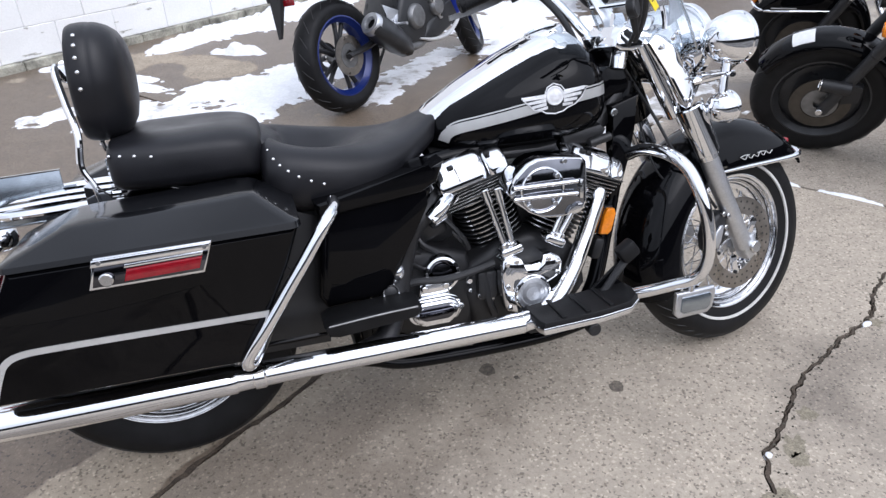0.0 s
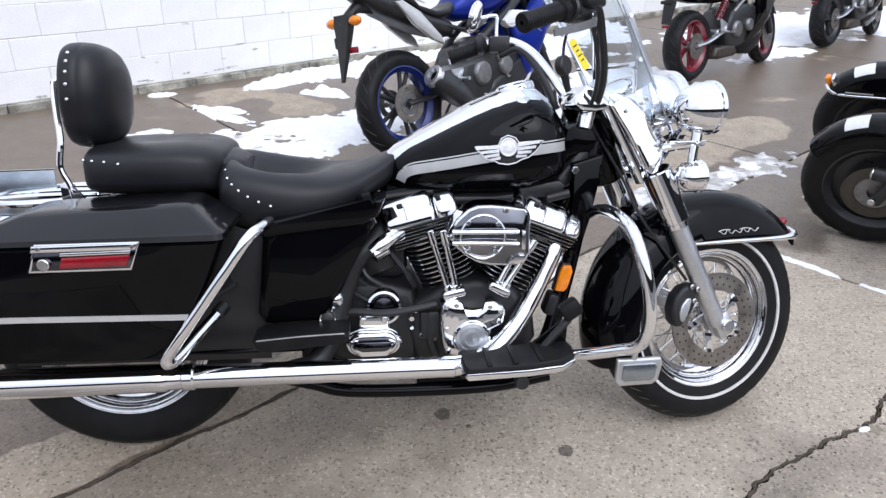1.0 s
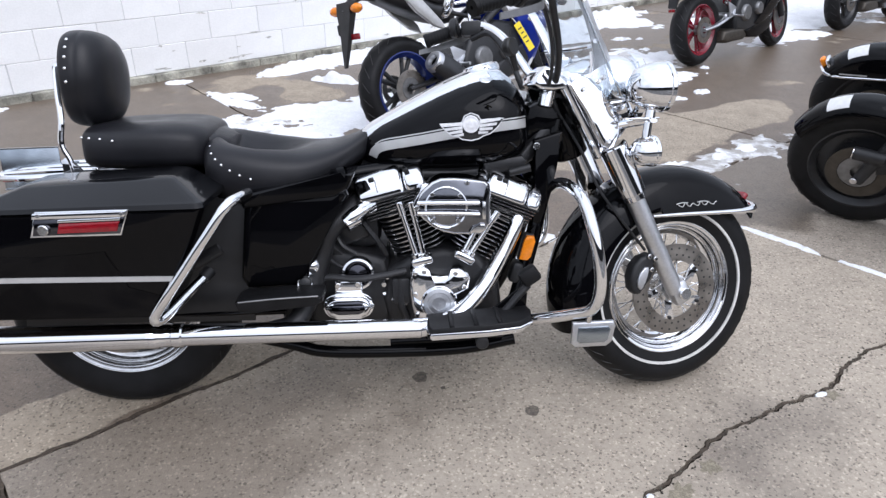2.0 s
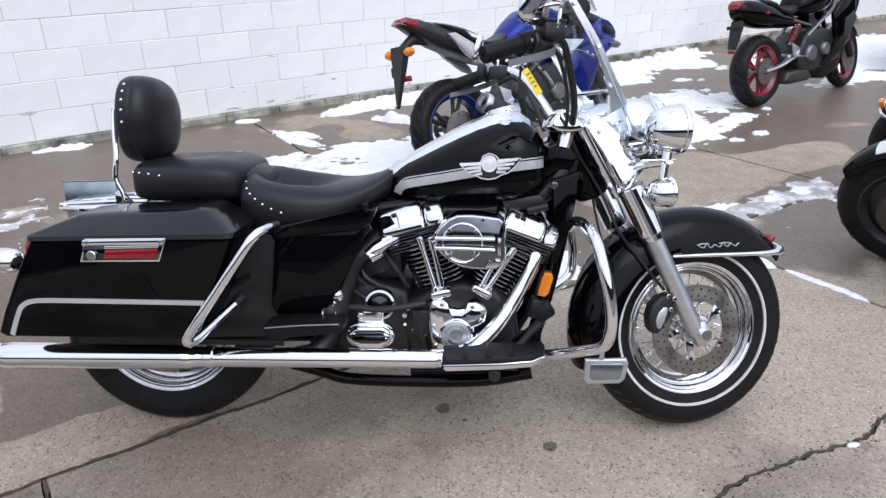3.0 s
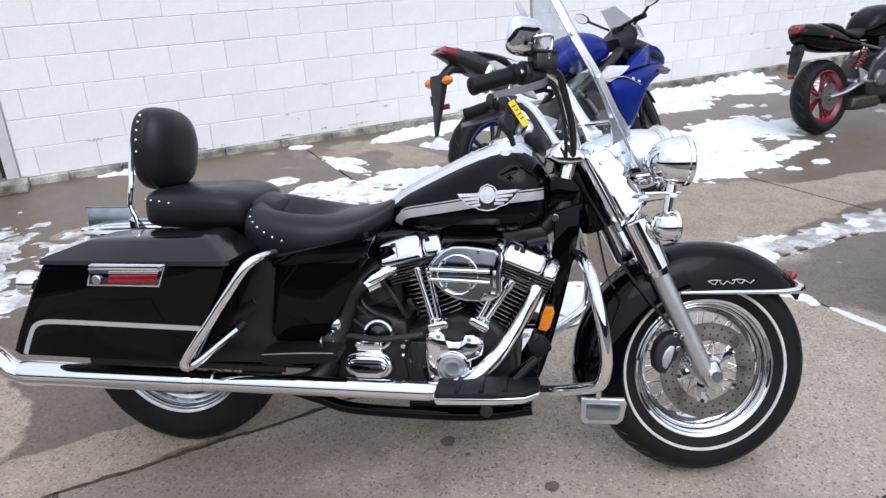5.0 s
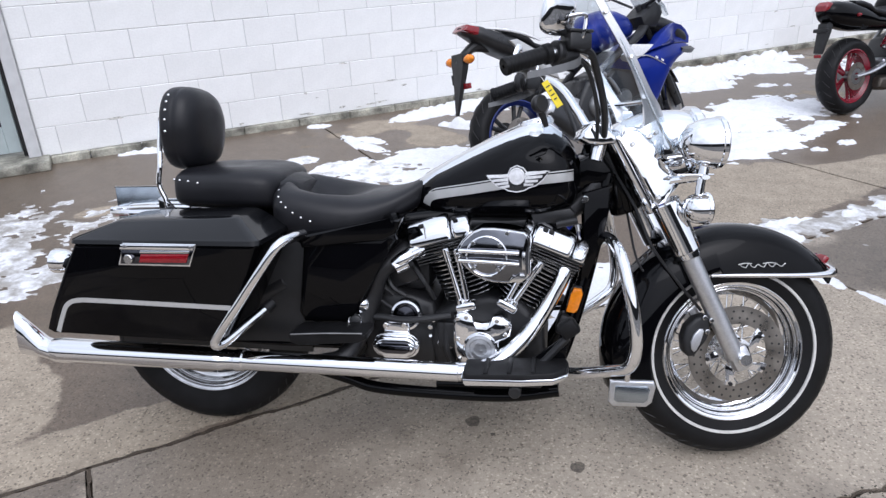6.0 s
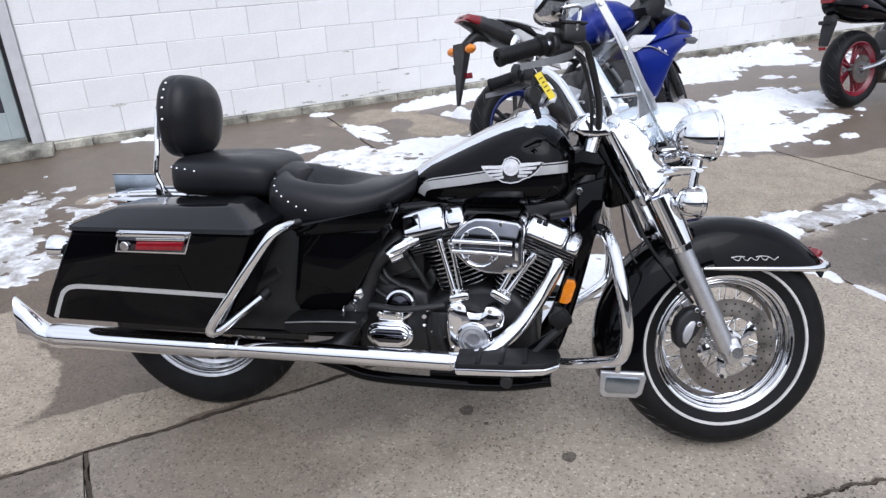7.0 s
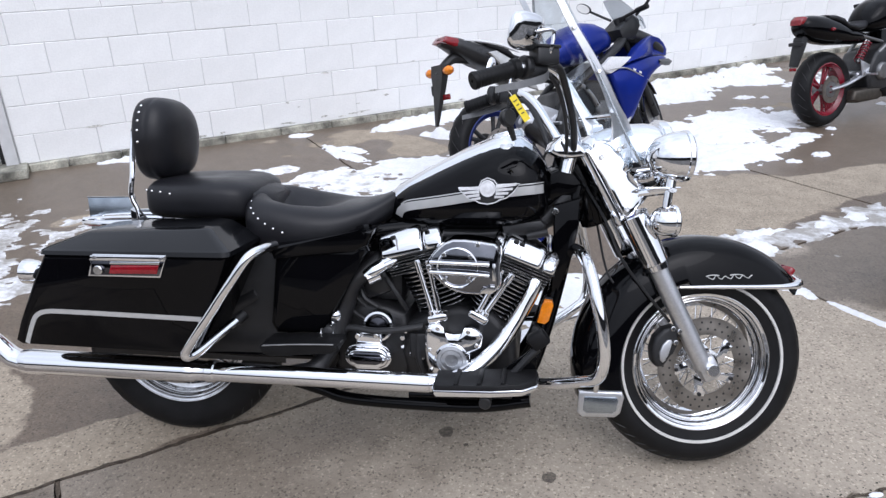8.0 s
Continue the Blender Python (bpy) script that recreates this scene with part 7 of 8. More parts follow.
# ---- the other motorcycles in the lot ----
def cast_wheel(name, c, r, w, bead, parent, rim_mat, nsp=5, disc=0.0, xf=None, side=-1, solid=False):
    c = Vector(c)
    wheel = new(name)
    wheel.parent = parent
    Y = (0, 1, 0)
    bm = B()
    prof = [(-w * 0.80, bead), (-w, bead + (r - bead) * 0.35), (-w * 0.98, bead + (r - bead) * 0.6), (-w * 0.8, r - 0.026), (-w * 0.5, r - 0.010), (-w * 0.2, r - 0.002), (w * 0.2, r - 0.002), (w * 0.5, r - 0.010), (w * 0.8, r - 0.026), (w * 0.98, bead + (r - bead) * 0.6), (w, bead + (r - bead) * 0.35), (w * 0.80, bead)]
    lathe(bm, prof, c, Y, 56)
    part("tyre", bm, M_RUBBER, wheel, xf=xf, smooth=50)
    bm = B()
    for k in range(22):
        t = 2 * math.pi * k / 22
        for s in (-1, 1):
            pts = []
            for q in range(4):
                a = t + 0.07 * q
                rr = r - (0.002, 0.0045, 0.011, 0.019)[q]
                pts.append(c + V(math.cos(a) * rr, s * w * (0.15, 0.4, 0.62, 0.78)[q], math.sin(a) * rr))
            tube(bm, [p + (c - p).normalized() * 0.0012 for p in pts], 0.0019, 5, 2)
    o = part("tread_groove", bm, M_INK, wheel, xf=xf)
    o["kind"] = "stuff"
    bm = B()
    rp = [(-w * 0.82, bead + 0.004), (-w * 0.84, bead - 0.004), (-w * 0.7, bead - 0.012), (-w * 0.5, bead - 0.03), (w * 0.5, bead - 0.03), (w * 0.7, bead - 0.012), (w * 0.84, bead - 0.004), (w * 0.82, bead + 0.004)]
    lathe(bm, rp, c, Y, 48)
    part("rim", bm, rim_mat, wheel, xf=xf, smooth=30)
    for k in range(nsp):
        t0 = 2 * math.pi * k / nsp
        for dt in (-0.16, 0.16):
            bm = B()
            a = c + V(math.cos(t0) * 0.035, 0, math.sin(t0) * 0.035)
            b = c + V(math.cos(t0 + dt) * (bead - 0.022), 0, math.sin(t0 + dt) * (bead - 0.022))
            tube(bm, [a, a.lerp(b, 0.5), b], [0.016, 0.011, 0.012], 8, 3, flat=1.3)
            part("wheel_spoke", bm, M_SATIN if rim_mat is M_BLUERIM else rim_mat, wheel, xf=xf)
    if solid:
        bm = B()
        lathe(bm, [(0.012, 0.03), (0.022, bead * 0.45), (0.012, bead * 0.8), (0.010, bead - 0.02), (-0.010, bead - 0.02), (-0.012, bead * 0.8), (-0.022, bead * 0.45), (-0.012, 0.03)], c, Y, 40, closed=True)
        part("wheel_disc", bm, rim_mat, wheel, xf=xf, smooth=40)
    bm = B()
    cyl(bm, c + V(0, -0.06, 0), c + V(0, 0.06, 0), 0.042, seg=24, bev=0.006)
    part("hub", bm, M_GREY, wheel, xf=xf)
    if disc:
        bm = B()
        y = side * (w + 0.012)
        lathe(bm, [(y - 0.0025, disc * 0.62), (y - 0.0025, disc), (y + 0.0025, disc), (y + 0.0025, disc * 0.62)], c, Y, 48, closed=True)
        part("brake_disc", bm, M_STEEL, wheel, xf=xf, smooth=20)
        bm = B()
        lathe(bm, [(y - 0.002, 0.03), (y - 0.002, disc * 0.6), (y + 0.002, disc * 0.6), (y + 0.002, 0.03)], c, Y, 20, closed=True)
        part("disc_carrier", bm, M_GREY, wheel, xf=xf, smooth=20)
    return wheel


def sport_bike(label, matrix, paint, rim, kind):
    """A parked sport motorcycle. kind: 'blue' (full fairing, tall tail hanger) or 'dark' (half fairing, offset shock)."""
    t = thing("sport_motorcycle", label, "motorcycle", matrix, group="parked motorcycles")
    blue = kind == 'blue'
    RW, FW, wb = 0.308, 0.296, 1.39
    rc, fc = V(0, 0, RW), V(wb, 0, FW)
    st = Matrix.Translation((wb, 0, 0)) @ Matrix.Rotation(radians(30 if blue else 8), 4, V(-0.42, 0, 0.9)) @ Matrix.Translation((-wb, 0, 0))
    cast_wheel("rear_wheel", rc, RW, 0.072 if blue else 0.080, 0.214, t, rim, 5, 0.11)
    cast_wheel("front_wheel", fc, FW, 0.058, 0.214, t, rim, 5, 0.149, xf=st)
    # swingarm
    bm = B()
    for s in (-1, 1):
        tube(bm, [(-0.03, s * 0.105, RW), (0.15, s * 0.11, RW + 0.02), (0.36, s * 0.10, RW + 0.07), (0.47, s * 0.08, RW + 0.09)], [0.026, 0.03, 0.036, 0.036], 12, 4, flat=0.55)
    box(bm, (0.37, 0, RW + 0.08), (0.10, 0.22, 0.06), bev=0.02)
    part("swingarm", bm, M_PLASTIC if blue else M_ALU, t, "" if blue else "bright aluminium swingarm", smooth=50)
    bm = B()
    cyl(bm, (-0.01, -0.125, RW), (-0.01, 0.125, RW), 0.013, seg=14, bev=0.002)
    part("axle", bm, M_CHROME_WORN, t)
    bm = B()
    lathe(bm, [(-0.003, 0.05), (-0.003, 0.085), (0.003, 0.085), (0.003, 0.05)], (0, 0.09, RW), (0, 1, 0), 36, closed=True)
    part("sprocket", bm, M_GREY, t)
    # engine, frame
    bm = B()
    slab(bm, [(0.42, 0.26), (0.40, 0.42), (0.50, 0.56), (0.72, 0.62), (0.92, 0.58), (0.97, 0.42), (0.90, 0.28), (0.70, 0.22)], -0.155, 0.155, 0.03, 3)
    part("engine_block", bm, M_SATIN, t, "dark grey engine casing", smooth=40)
    bm = B()
    for c, r, x in (((0.56, -0.155, 0.40), 0.075, 0.03), ((0.78, -0.155, 0.42), 0.06, 0.03)):
        lathe(bm, [(0, r), (x * 0.6, r * 0.97), (x, r * 0.8), (x * 1.1, 0.004)], c, (0, -1, 0), 26, cap=True)
    part("clutch_cover", bm, M_GREY, t, smooth=40)
    bm = B()
    for s in (-1, 1):
        tube(bm, [(1.12, s * 0.06, 0.90), (0.95, s * 0.13, 0.78), (0.70, s * 0.15, 0.66), (0.48, s * 0.12, 0.50), (0.45, s * 0.10, 0.36)], [0.03, 0.034, 0.032, 0.03, 0.03] if blue else [0.022, 0.022, 0.02, 0.02, 0.022], 10, 5, flat=0.7)
        tube(bm, [(0.62, s * 0.11, 0.64), (0.38, s * 0.10, 0.70), (0.05, s * 0.08, 0.80), (-0.12, s * 0.06, 0.84)], 0.014, 8, 4)
    part("frame", bm, M_PLASTIC if blue else M_GREY, t, smooth=50)
    if not blue:
        bm = B()
        cyl(bm, (0.28, -0.12, 0.50), (0.42, -0.12, 0.66), 0.014, seg=12)
        part("shock_body", bm, M_GREY, t)
        bm = B()
        n = 90
        pts = [V(0.29, -0.12, 0.51).lerp(V(0.41, -0.12, 0.65), k / n) + V(0.030 * math.cos(k * 0.5) * 0.78, 0.030 * math.sin(k * 0.5), -0.030 * math.cos(k * 0.5) * 0.62) for k in range(n + 1)]
        tube(bm, pts, 0.0065, 8, 1)
        part("shock_spring", bm, M_REDPAINT, t, "red coil spring")
    # tank
    bm = B()
    rings = []
    for x, w, zb, zt in ((0.44, 0.06, 0.76, 0.80), (0.48, 0.095, 0.74, 0.845), (0.56, 0.125, 0.72, 0.91), (0.66, 0.150, 0.72, 0.965), (0.76, 0.160, 0.73, 0.985), (0.84, 0.155, 0.75, 0.975), (0.92, 0.13, 0.78, 0.945), (0.98, 0.09, 0.80, 0.91)) if blue else ((0.44, 0.07, 0.76, 0.82), (0.48, 0.115, 0.74, 0.88), (0.56, 0.145, 0.72, 0.955), (0.66, 0.165, 0.72, 1.0), (0.76, 0.165, 0.73, 1.005), (0.86, 0.150, 0.75, 0.985), (0.94, 0.12, 0.78, 0.95), (0.98, 0.08, 0.80, 0.92)):
        rings.append(sring(x, 0, (zb + zt) / 2, w, (zt - zb) / 2, 2.6, 32))
    loft(bm, rings)
    part("fuel_tank", bm, paint, t, smooth=60)
    # seat and tail
    bm = B()
    rings = []
    for x, w, zb, zt in ((-0.02, 0.07, 0.865, 0.905), (0.05, 0.095, 0.84, 0.90), (0.13, 0.105, 0.81, 0.875), (0.17, 0.11, 0.78, 0.835), (0.28, 0.13, 0.75, 0.805), (0.40, 0.11, 0.75, 0.81), (0.47, 0.08, 0.77, 0.84)):
        rings.append(sring(x, 0, (zb + zt) / 2, w, (zt - zb) / 2, 2.8, 28))
    loft(bm, rings)
    part("seat", bm, M_VINYL, t, smooth=60)
    bm = B()
    rings = []
    tail = ((-0.33, 0.030, 0.862, 0.905), (-0.28, 0.062, 0.835, 0.915), (-0.20, 0.085, 0.800, 0.912), (-0.08, 0.105, 0.755, 0.895), (0.05, 0.12, 0.72, 0.865), (0.20, 0.125, 0.68, 0.80), (0.33, 0.12, 0.65, 0.77), (0.42, 0.10, 0.64, 0.74))
    if not blue:
        tail = ((-0.33, 0.05, 0.80, 0.87), (-0.28, 0.085, 0.755, 0.905), (-0.20, 0.105, 0.715, 0.915), (-0.08, 0.12, 0.68, 0.905), (0.05, 0.13, 0.66, 0.87), (0.20, 0.125, 0.65, 0.80), (0.33, 0.12, 0.64, 0.77), (0.42, 0.10, 0.64, 0.74))
    for x, w, zb, zt in tail:
        rings.append(sring(x, 0, (zb + zt) / 2, w, (zt - zb) / 2, 2.4, 28))
    loft(bm, rings)
    part("tail_fairing", bm, M_SATIN if blue else paint, t, "dark pointed tail fairing", smooth=60)
    bm = B()
    slab(bm, [(-0.345, 0.885), (-0.24, 0.845), (-0.20, 0.855), (-0.22, 0.90), (-0.31, 0.915)] if blue else [(-0.348, 0.848), (-0.343, 0.888), (-0.305, 0.914), (-0.262, 0.904), (-0.272, 0.850)], *((-0.075, 0.075) if blue else (-0.055, 0.055)), 0.015, 3)
    part("tail_lamp", bm, M_RED, t, "red tail lamp")
    if blue:
        for s in (-1, 1):
            bm = B()
            tube(bm, [(-0.15, s * 0.066, 0.955), (-0.05, s * 0.084, 0.938), (0.08, s * 0.100, 0.902), (0.21, s * 0.108, 0.845)], [0.003, 0.010, 0.012, 0.005], 10, 5, flat=0.8)
            part("tail_stripe", bm, M_BADGE, t, "slim silver tail stripe")
            bm = B()
            slab(bm, [(-0.03, 0.868), (0.03, 0.872), (0.15, 0.800), (0.29, 0.655), (0.31, 0.605), (0.22, 0.640), (0.10, 0.735)], s * 0.100, s * 0.129, 0.008, 3)
            part("tail_strut", bm, M_SILVER, t, "satin silver tail side panel")
    # number-plate hanger with signals
    bm = B()
    if blue:
        tube(bm, [(-0.10, 0, 0.80), (-0.24, 0, 0.79), (-0.33, 0, 0.74), (-0.36, 0, 0.70)], [0.035, 0.03, 0.026, 0.026], 10, 4)
        loft(bm, [[V(x0 + dx, s_ * hw, z) for s_, dx in ((-1, 0.0), (1, 0.0), (1, 0.05 - 0.04 * (0.76 - z) / 0.34), (-1, 0.05 - 0.04 * (0.76 - z) / 0.34))] for x0, hw, z in ((-0.372, 0.058, 0.76), (-0.378, 0.064, 0.70), (-0.388, 0.046, 0.64), (-0.412, 0.026, 0.55), (-0.432, 0.008, 0.47))])
    else:
        tube(bm, [(-0.08, 0, 0.80), (-0.22, 0, 0.76), (-0.30, 0, 0.68)], 0.035, 10, 4)
        slab(bm, [(-0.22, 0.78), (-0.31, 0.75), (-0.33, 0.66), (-0.36, 0.53), (-0.345, 0.52), (-0.26, 0.68)], -0.04, 0.04, 0.006)
        box(bm, (-0.325, 0, 0.70), (0.03, 0.13, 0.03), bev=0.008)
    hg = part("plate_hanger", bm, M_PLASTIC, t, "black plastic plate hanger")
    for s in (-1, 1):
        bm = B()
        c = V(-0.355, s * 0.098, 0.722) if blue else V(-0.06, s * 0.125, 0.79)
        f_ = 1.0 if blue else 0.55
        lathe(bm, [(-0.045 * f_, 0.010 * f_), (-0.02 * f_, 0.022 * f_), (0.01 * f_, 0.027 * f_), (0.035 * f_, 0.020 * f_), (0.05 * f_, 0.004)], c, (0, s, 0), 16, cap=True)
        part("rear_signal", bm, M_AMBER if blue else M_RED, hg, "amber turn signal" if blue else "red turn signal")
    bm = B()
    box(bm, (-0.372 if blue else -0.36, -0.066 if blue else 0, 0.60 if blue else 0.505), (0.012, 0.085 if blue else 0.06, 0.026), bev=0.004)
    part("rear_reflector", bm, M_RED, hg, "small red reflector")
    if blue:
        bm = B()
        box(bm, (-0.375, 0.055, 0.635), (0.03, 0.03, 0.05), bev=0.008)
        part("plate_lamp", bm, M_PLASTIC, hg)
    # forks and bars
    for s in (-1, 1):
        bm = B()
        cyl(bm, (wb - 0.01, s * 0.095, FW - 0.01), (wb - 0.13, s * 0.095, FW + 0.27), 0.026, seg=16, bev=0.003)
        cyl(bm, (wb - 0.13, s * 0.095, FW + 0.27), (wb - 0.30, s * 0.095, FW + 0.68), 0.020, seg=16)
        part("fork_leg", bm, M_SATIN, t, xf=st)
        bm = B()
        tube(bm, [(1.12, s * 0.07, 0.97), (1.10, s * 0.14, 0.985), (1.03, s * 0.25, 0.98), (0.97, s * 0.34, 0.97)], 0.011, 10, 4)
        part("handlebar", bm, M_PLASTIC, t, xf=st)
        bm = B()
        cyl(bm, (1.02, s * 0.265, 0.978), (0.965, s * 0.355, 0.968), 0.017, seg=14, bev=0.003)
        part("grip", bm, M_RUBBER, t, xf=st)
        bm = B()
        tube(bm, [(1.20, s * 0.12, 1.02), (1.19, s * 0.22, 1.07), (1.17, s * 0.30, 1.115)], 0.009, 8, 4)
        mstem = part("mirror_stem", bm, M_PLASTIC, t)
        bm = B()
        mc_ = V(1.165, s * 0.335, 1.135)
        rings = []
        for x, f in ((0.022, 0.3), (0.016, 0.8), (0.0, 1.0), (-0.008, 0.98)):
            rings.append([mc_ + V(x, 0.07 * f * math.cos(2 * math.pi * k / 24), 0.036 * f * math.sin(2 * math.pi * k / 24) + 0.02 * s * f * math.cos(2 * math.pi * k / 24)) for k in range(24)])
        loft(bm, rings)
        part("mirror_shell", bm, M_PLASTIC, mstem, smooth=50)
        bm = B()
        loft(bm, [[mc_ + V(x, 0.064 * math.cos(2 * math.pi * k / 24), 0.031 * math.sin(2 * math.pi * k / 24) + 0.02 * s * math.cos(2 * math.pi * k / 24)) for k in range(24)] for x in (-0.0085, -0.010)])
        part("mirror_glass", bm, M_MIRROR, mstem)
    bm = B()
    rings = []
    c = V(wb, 0, FW)
    for k in range(15):
        a = radians(30 + 110 * k / 14)
        ring = [c + V(math.cos(a) * rr, y, math.sin(a) * rr) for y, rr in ((-0.068, 0.29), (-0.066, 0.305), (-0.04, 0.325), (0, 0.332), (0.04, 0.325), (0.066, 0.305), (0.068, 0.29), (0.04, 0.318), (0, 0.325), (-0.04, 0.318))]
        rings.append(ring)
    loft(bm, rings)
    part("front_fender", bm, M_SATIN if blue else paint, t, xf=st, smooth=50)
    # fairing
    for s in (-1, 1):
        bm = B()
        if blue:
            out = [(0.846, 0.640), (0.93, 0.665), (1.008, 0.685), (1.12, 0.705), (1.264, 0.715), (1.421, 0.705), (1.47, 0.690), (1.46, 0.660), (1.335, 0.622), (1.25, 0.585), (1.195, 0.545), (1.12, 0.46), (1.075, 0.38), (1.04, 0.32), (0.975, 0.32), (0.955, 0.38), (0.925, 0.455), (0.885, 0.55)]
        else:
            out = [(1.30, 1.00), (1.40, 0.95), (1.46, 0.88), (1.40, 0.80), (1.28, 0.72), (1.20, 0.58), (1.12, 0.44), (0.98, 0.30), (0.80, 0.24), (0.70, 0.27), (0.86, 0.36), (0.93, 0.50), (0.88, 0.62), (0.86, 0.72), (1.0, 0.84), (1.14, 0.95)]
        cxx, czz = (1.1, 0.6) if blue else (1.1, 0.65)
        def bulge(f, y):
            ring = []
            for x, z in out:
                X, Z = cxx + (x - cxx) * f, czz + (z - czz) * f
                yy_ = y * (1 - 0.55 * max(0.0, (X - 1.15) / 0.4)) * (1 - 0.25 * max(0.0, (0.5 - Z) / 0.3))
                ring.append(V(X, s * yy_, Z))
            return ring
        loft(bm, [bulge(0.985, 0.155), bulge(1.0, 0.165), bulge(1.0, 0.175), bulge(0.985, 0.184), bulge(0.95, 0.191), bulge(0.88, 0.198), bulge(0.76, 0.204), bulge(0.55, 0.209), bulge(0.3, 0.211)])
        sf = part("side_fairing", bm, paint, t, "glossy side fairing panel", smooth=45)
        bm = B()
        if blue:
            slab(bm, [(0.770, 0.688), (0.863, 0.742), (1.054, 0.722), (0.960, 0.680), (0.930, 0.664), (0.845, 0.638), (0.803, 0.650)], s * 0.150, s * 0.206, 0.005)
            part("silver_panel", bm, M_BADGE, sf, "silver wedge panel")
            # the upper panel stands proud and runs forward to the nose
            bm = B()
            top_ = [(0.985, 0.688), (1.05, 0.735), (1.11, 0.785), (1.20, 0.815), (1.30, 0.845), (1.40, 0.825), (1.455, 0.79), (1.49, 0.745), (1.475, 0.70), (1.40, 0.712), (1.27, 0.716), (1.12, 0.704)]
            loft(bm, [[V(1.24 + (x - 1.24) * f, s * y * (1 - 0.58 * max(0.0, (x - 1.10) / 0.40)) * (1 - 0.9 * max(0.0, z - 0.76)), 0.755 + (z - 0.755) * f) for x, z in top_] for f, y in ((1.0, 0.150), (1.0, 0.212), (0.97, 0.219), (0.80, 0.225), (0.45, 0.229))])
            part("upper_panel", bm, paint, sf, "creased blue upper panel", smooth=35)
            bm = B()
            loft(bm, [[V(x, s * y, z) for y, z in ((w_, z0), (w_ + 0.02, (z0 + z1) / 2), (w_, z1), (w_ - 0.05, (z0 + z1) / 2))] for x, w_, z0, z1 in ((1.34, 0.150, 0.650, 0.680), (1.42, 0.130, 0.635, 0.682), (1.49, 0.105, 0.632, 0.678), (1.52, 0.090, 0.645, 0.668))])
            part("nose_duct", bm, M_SATIN, sf, "dark air duct under the nose", smooth=40)
            bm = B()
            tube(bm, [(0.60, s * 0.150, 0.625), (0.69, s * 0.158, 0.53), (0.77, s * 0.160, 0.40), (0.80, s * 0.158, 0.345)], [0.020, 0.026, 0.026, 0.022], 12, 5, flat=0.6)
            part("frame_brace", bm, M_ALU, t, "bright metal frame brace")
            for x_, z_ in ((0.655, 0.575), (0.735, 0.465), (0.795, 0.365)):
                bm = B()
                cyl(bm, (x_, s * 0.150, z_), (x_, s * 0.184, z_), 0.014, seg=14, bev=0.003)
                part("frame_bolt", bm, M_SATIN, t)
            bm = B()
            slab(bm, [(1.08, 0.46), (1.04, 0.36), (0.92, 0.28), (0.76, 0.24), (0.60, 0.26), (0.66, 0.34), (0.84, 0.40), (0.96, 0.46)], s * 0.11, s * 0.165, 0.02, 3)
            part("lower_fairing", bm, M_SATIN, t, "dark lower fairing")
            bm = B()
            tube(bm, [(0.56, s * 0.16, 0.27), (0.70, s * 0.168, 0.235), (0.86, s * 0.168, 0.245), (1.0, s * 0.16, 0.315), (1.07, s * 0.145, 0.42)], [0.006, 0.013, 0.014, 0.012, 0.006], 10, 5)
            part("belly_edge", bm, M_SILVER, t, "silver belly edge")
            bm = B()
            tube(bm, [(0.80, s * 0.208, 0.662), (0.90, s * 0.209, 0.664), (0.975, s * 0.213, 0.656), (1.07, s * 0.213, 0.612), (1.17, s * 0.200, 0.560)], [0.003, 0.007, 0.009, 0.006, 0.003], 8, 4, flat=0.5)
            part("fairing_stripe", bm, M_SILVER, sf, "silver swoosh")
            bm = B()
            for k in range(2):
                box(bm, (1.045 + 0.05 * k, s * 0.213, 0.655 - 0.016 * k), (0.022, 0.004, 0.014), rot=(0, 22, 0), bev=0.001)
            part("fairing_print", bm, M_LABEL, sf, "plain pale bars")
        else:
            slab(bm, [(1.0, 0.66), (1.14, 0.72), (1.20, 0.66), (1.10, 0.52), (1.0, 0.50)], s * 0.206, s * 0.216, 0.006)
            part("fairing_vent", bm, M_INK, sf)
    bm = B()
    rings = []
    for x, w, zb, zt in ((1.16, 0.07, 0.90, 0.975), (1.25, 0.105, 0.87, 0.99), (1.35, 0.12, 0.84, 0.975), (1.44, 0.11, 0.82, 0.93), (1.50, 0.07, 0.82, 0.885), (1.53, 0.03, 0.835, 0.865)) if blue else ((1.16, 0.10, 0.90, 1.03), (1.26, 0.15, 0.86, 1.035), (1.36, 0.15, 0.83, 1.01), (1.44, 0.12, 0.82, 0.95), (1.50, 0.07, 0.83, 0.90), (1.53, 0.03, 0.845, 0.875)):
        rings.append(sring(x, 0, (zb + zt) / 2, w, (zt - zb) / 2, 2.5, 28))
    loft(bm, rings)
    part("nose_fairing", bm, M_SATIN, t, "dark nose cowl", smooth=60)
    bm = B()
    slab(bm, [(1.06, 0.94), (1.20, 1.03), (1.26, 1.0), (1.20, 0.90), (1.08, 0.88)], -0.10, 0.10, 0.02)
    part("instrument_panel", bm, M_PLASTIC, t)
    bm = B()
    g = {}
    for L, off in ((0, 0.0), (1, 0.003)):
        for i in range(9):
            for j in range(9):
                f, q = i / 8, -1 + j / 4
                hw = (0.13, 0.075)[0] + (0.065 - 0.13) * f ** 1.5
                g[L, i, j] = bm.verts.new(V(1.34 - 0.20 * f - 0.07 * q * q * (1 - 0.3 * f) + off, q * hw, 1.0 + 0.15 * f + off - 0.02 * q * q))
    for L in (0, 1):
        for i in range(8):
            for j in range(8):
                bm.faces.new((g[L, i, j], g[L, i + 1, j], g[L, i + 1, j + 1], g[L, i, j + 1]))
    part("screen", bm, M_SMOKE, t, "small smoked screen", smooth=50).visible_shadow = False
    # exhaust
    bm = B()
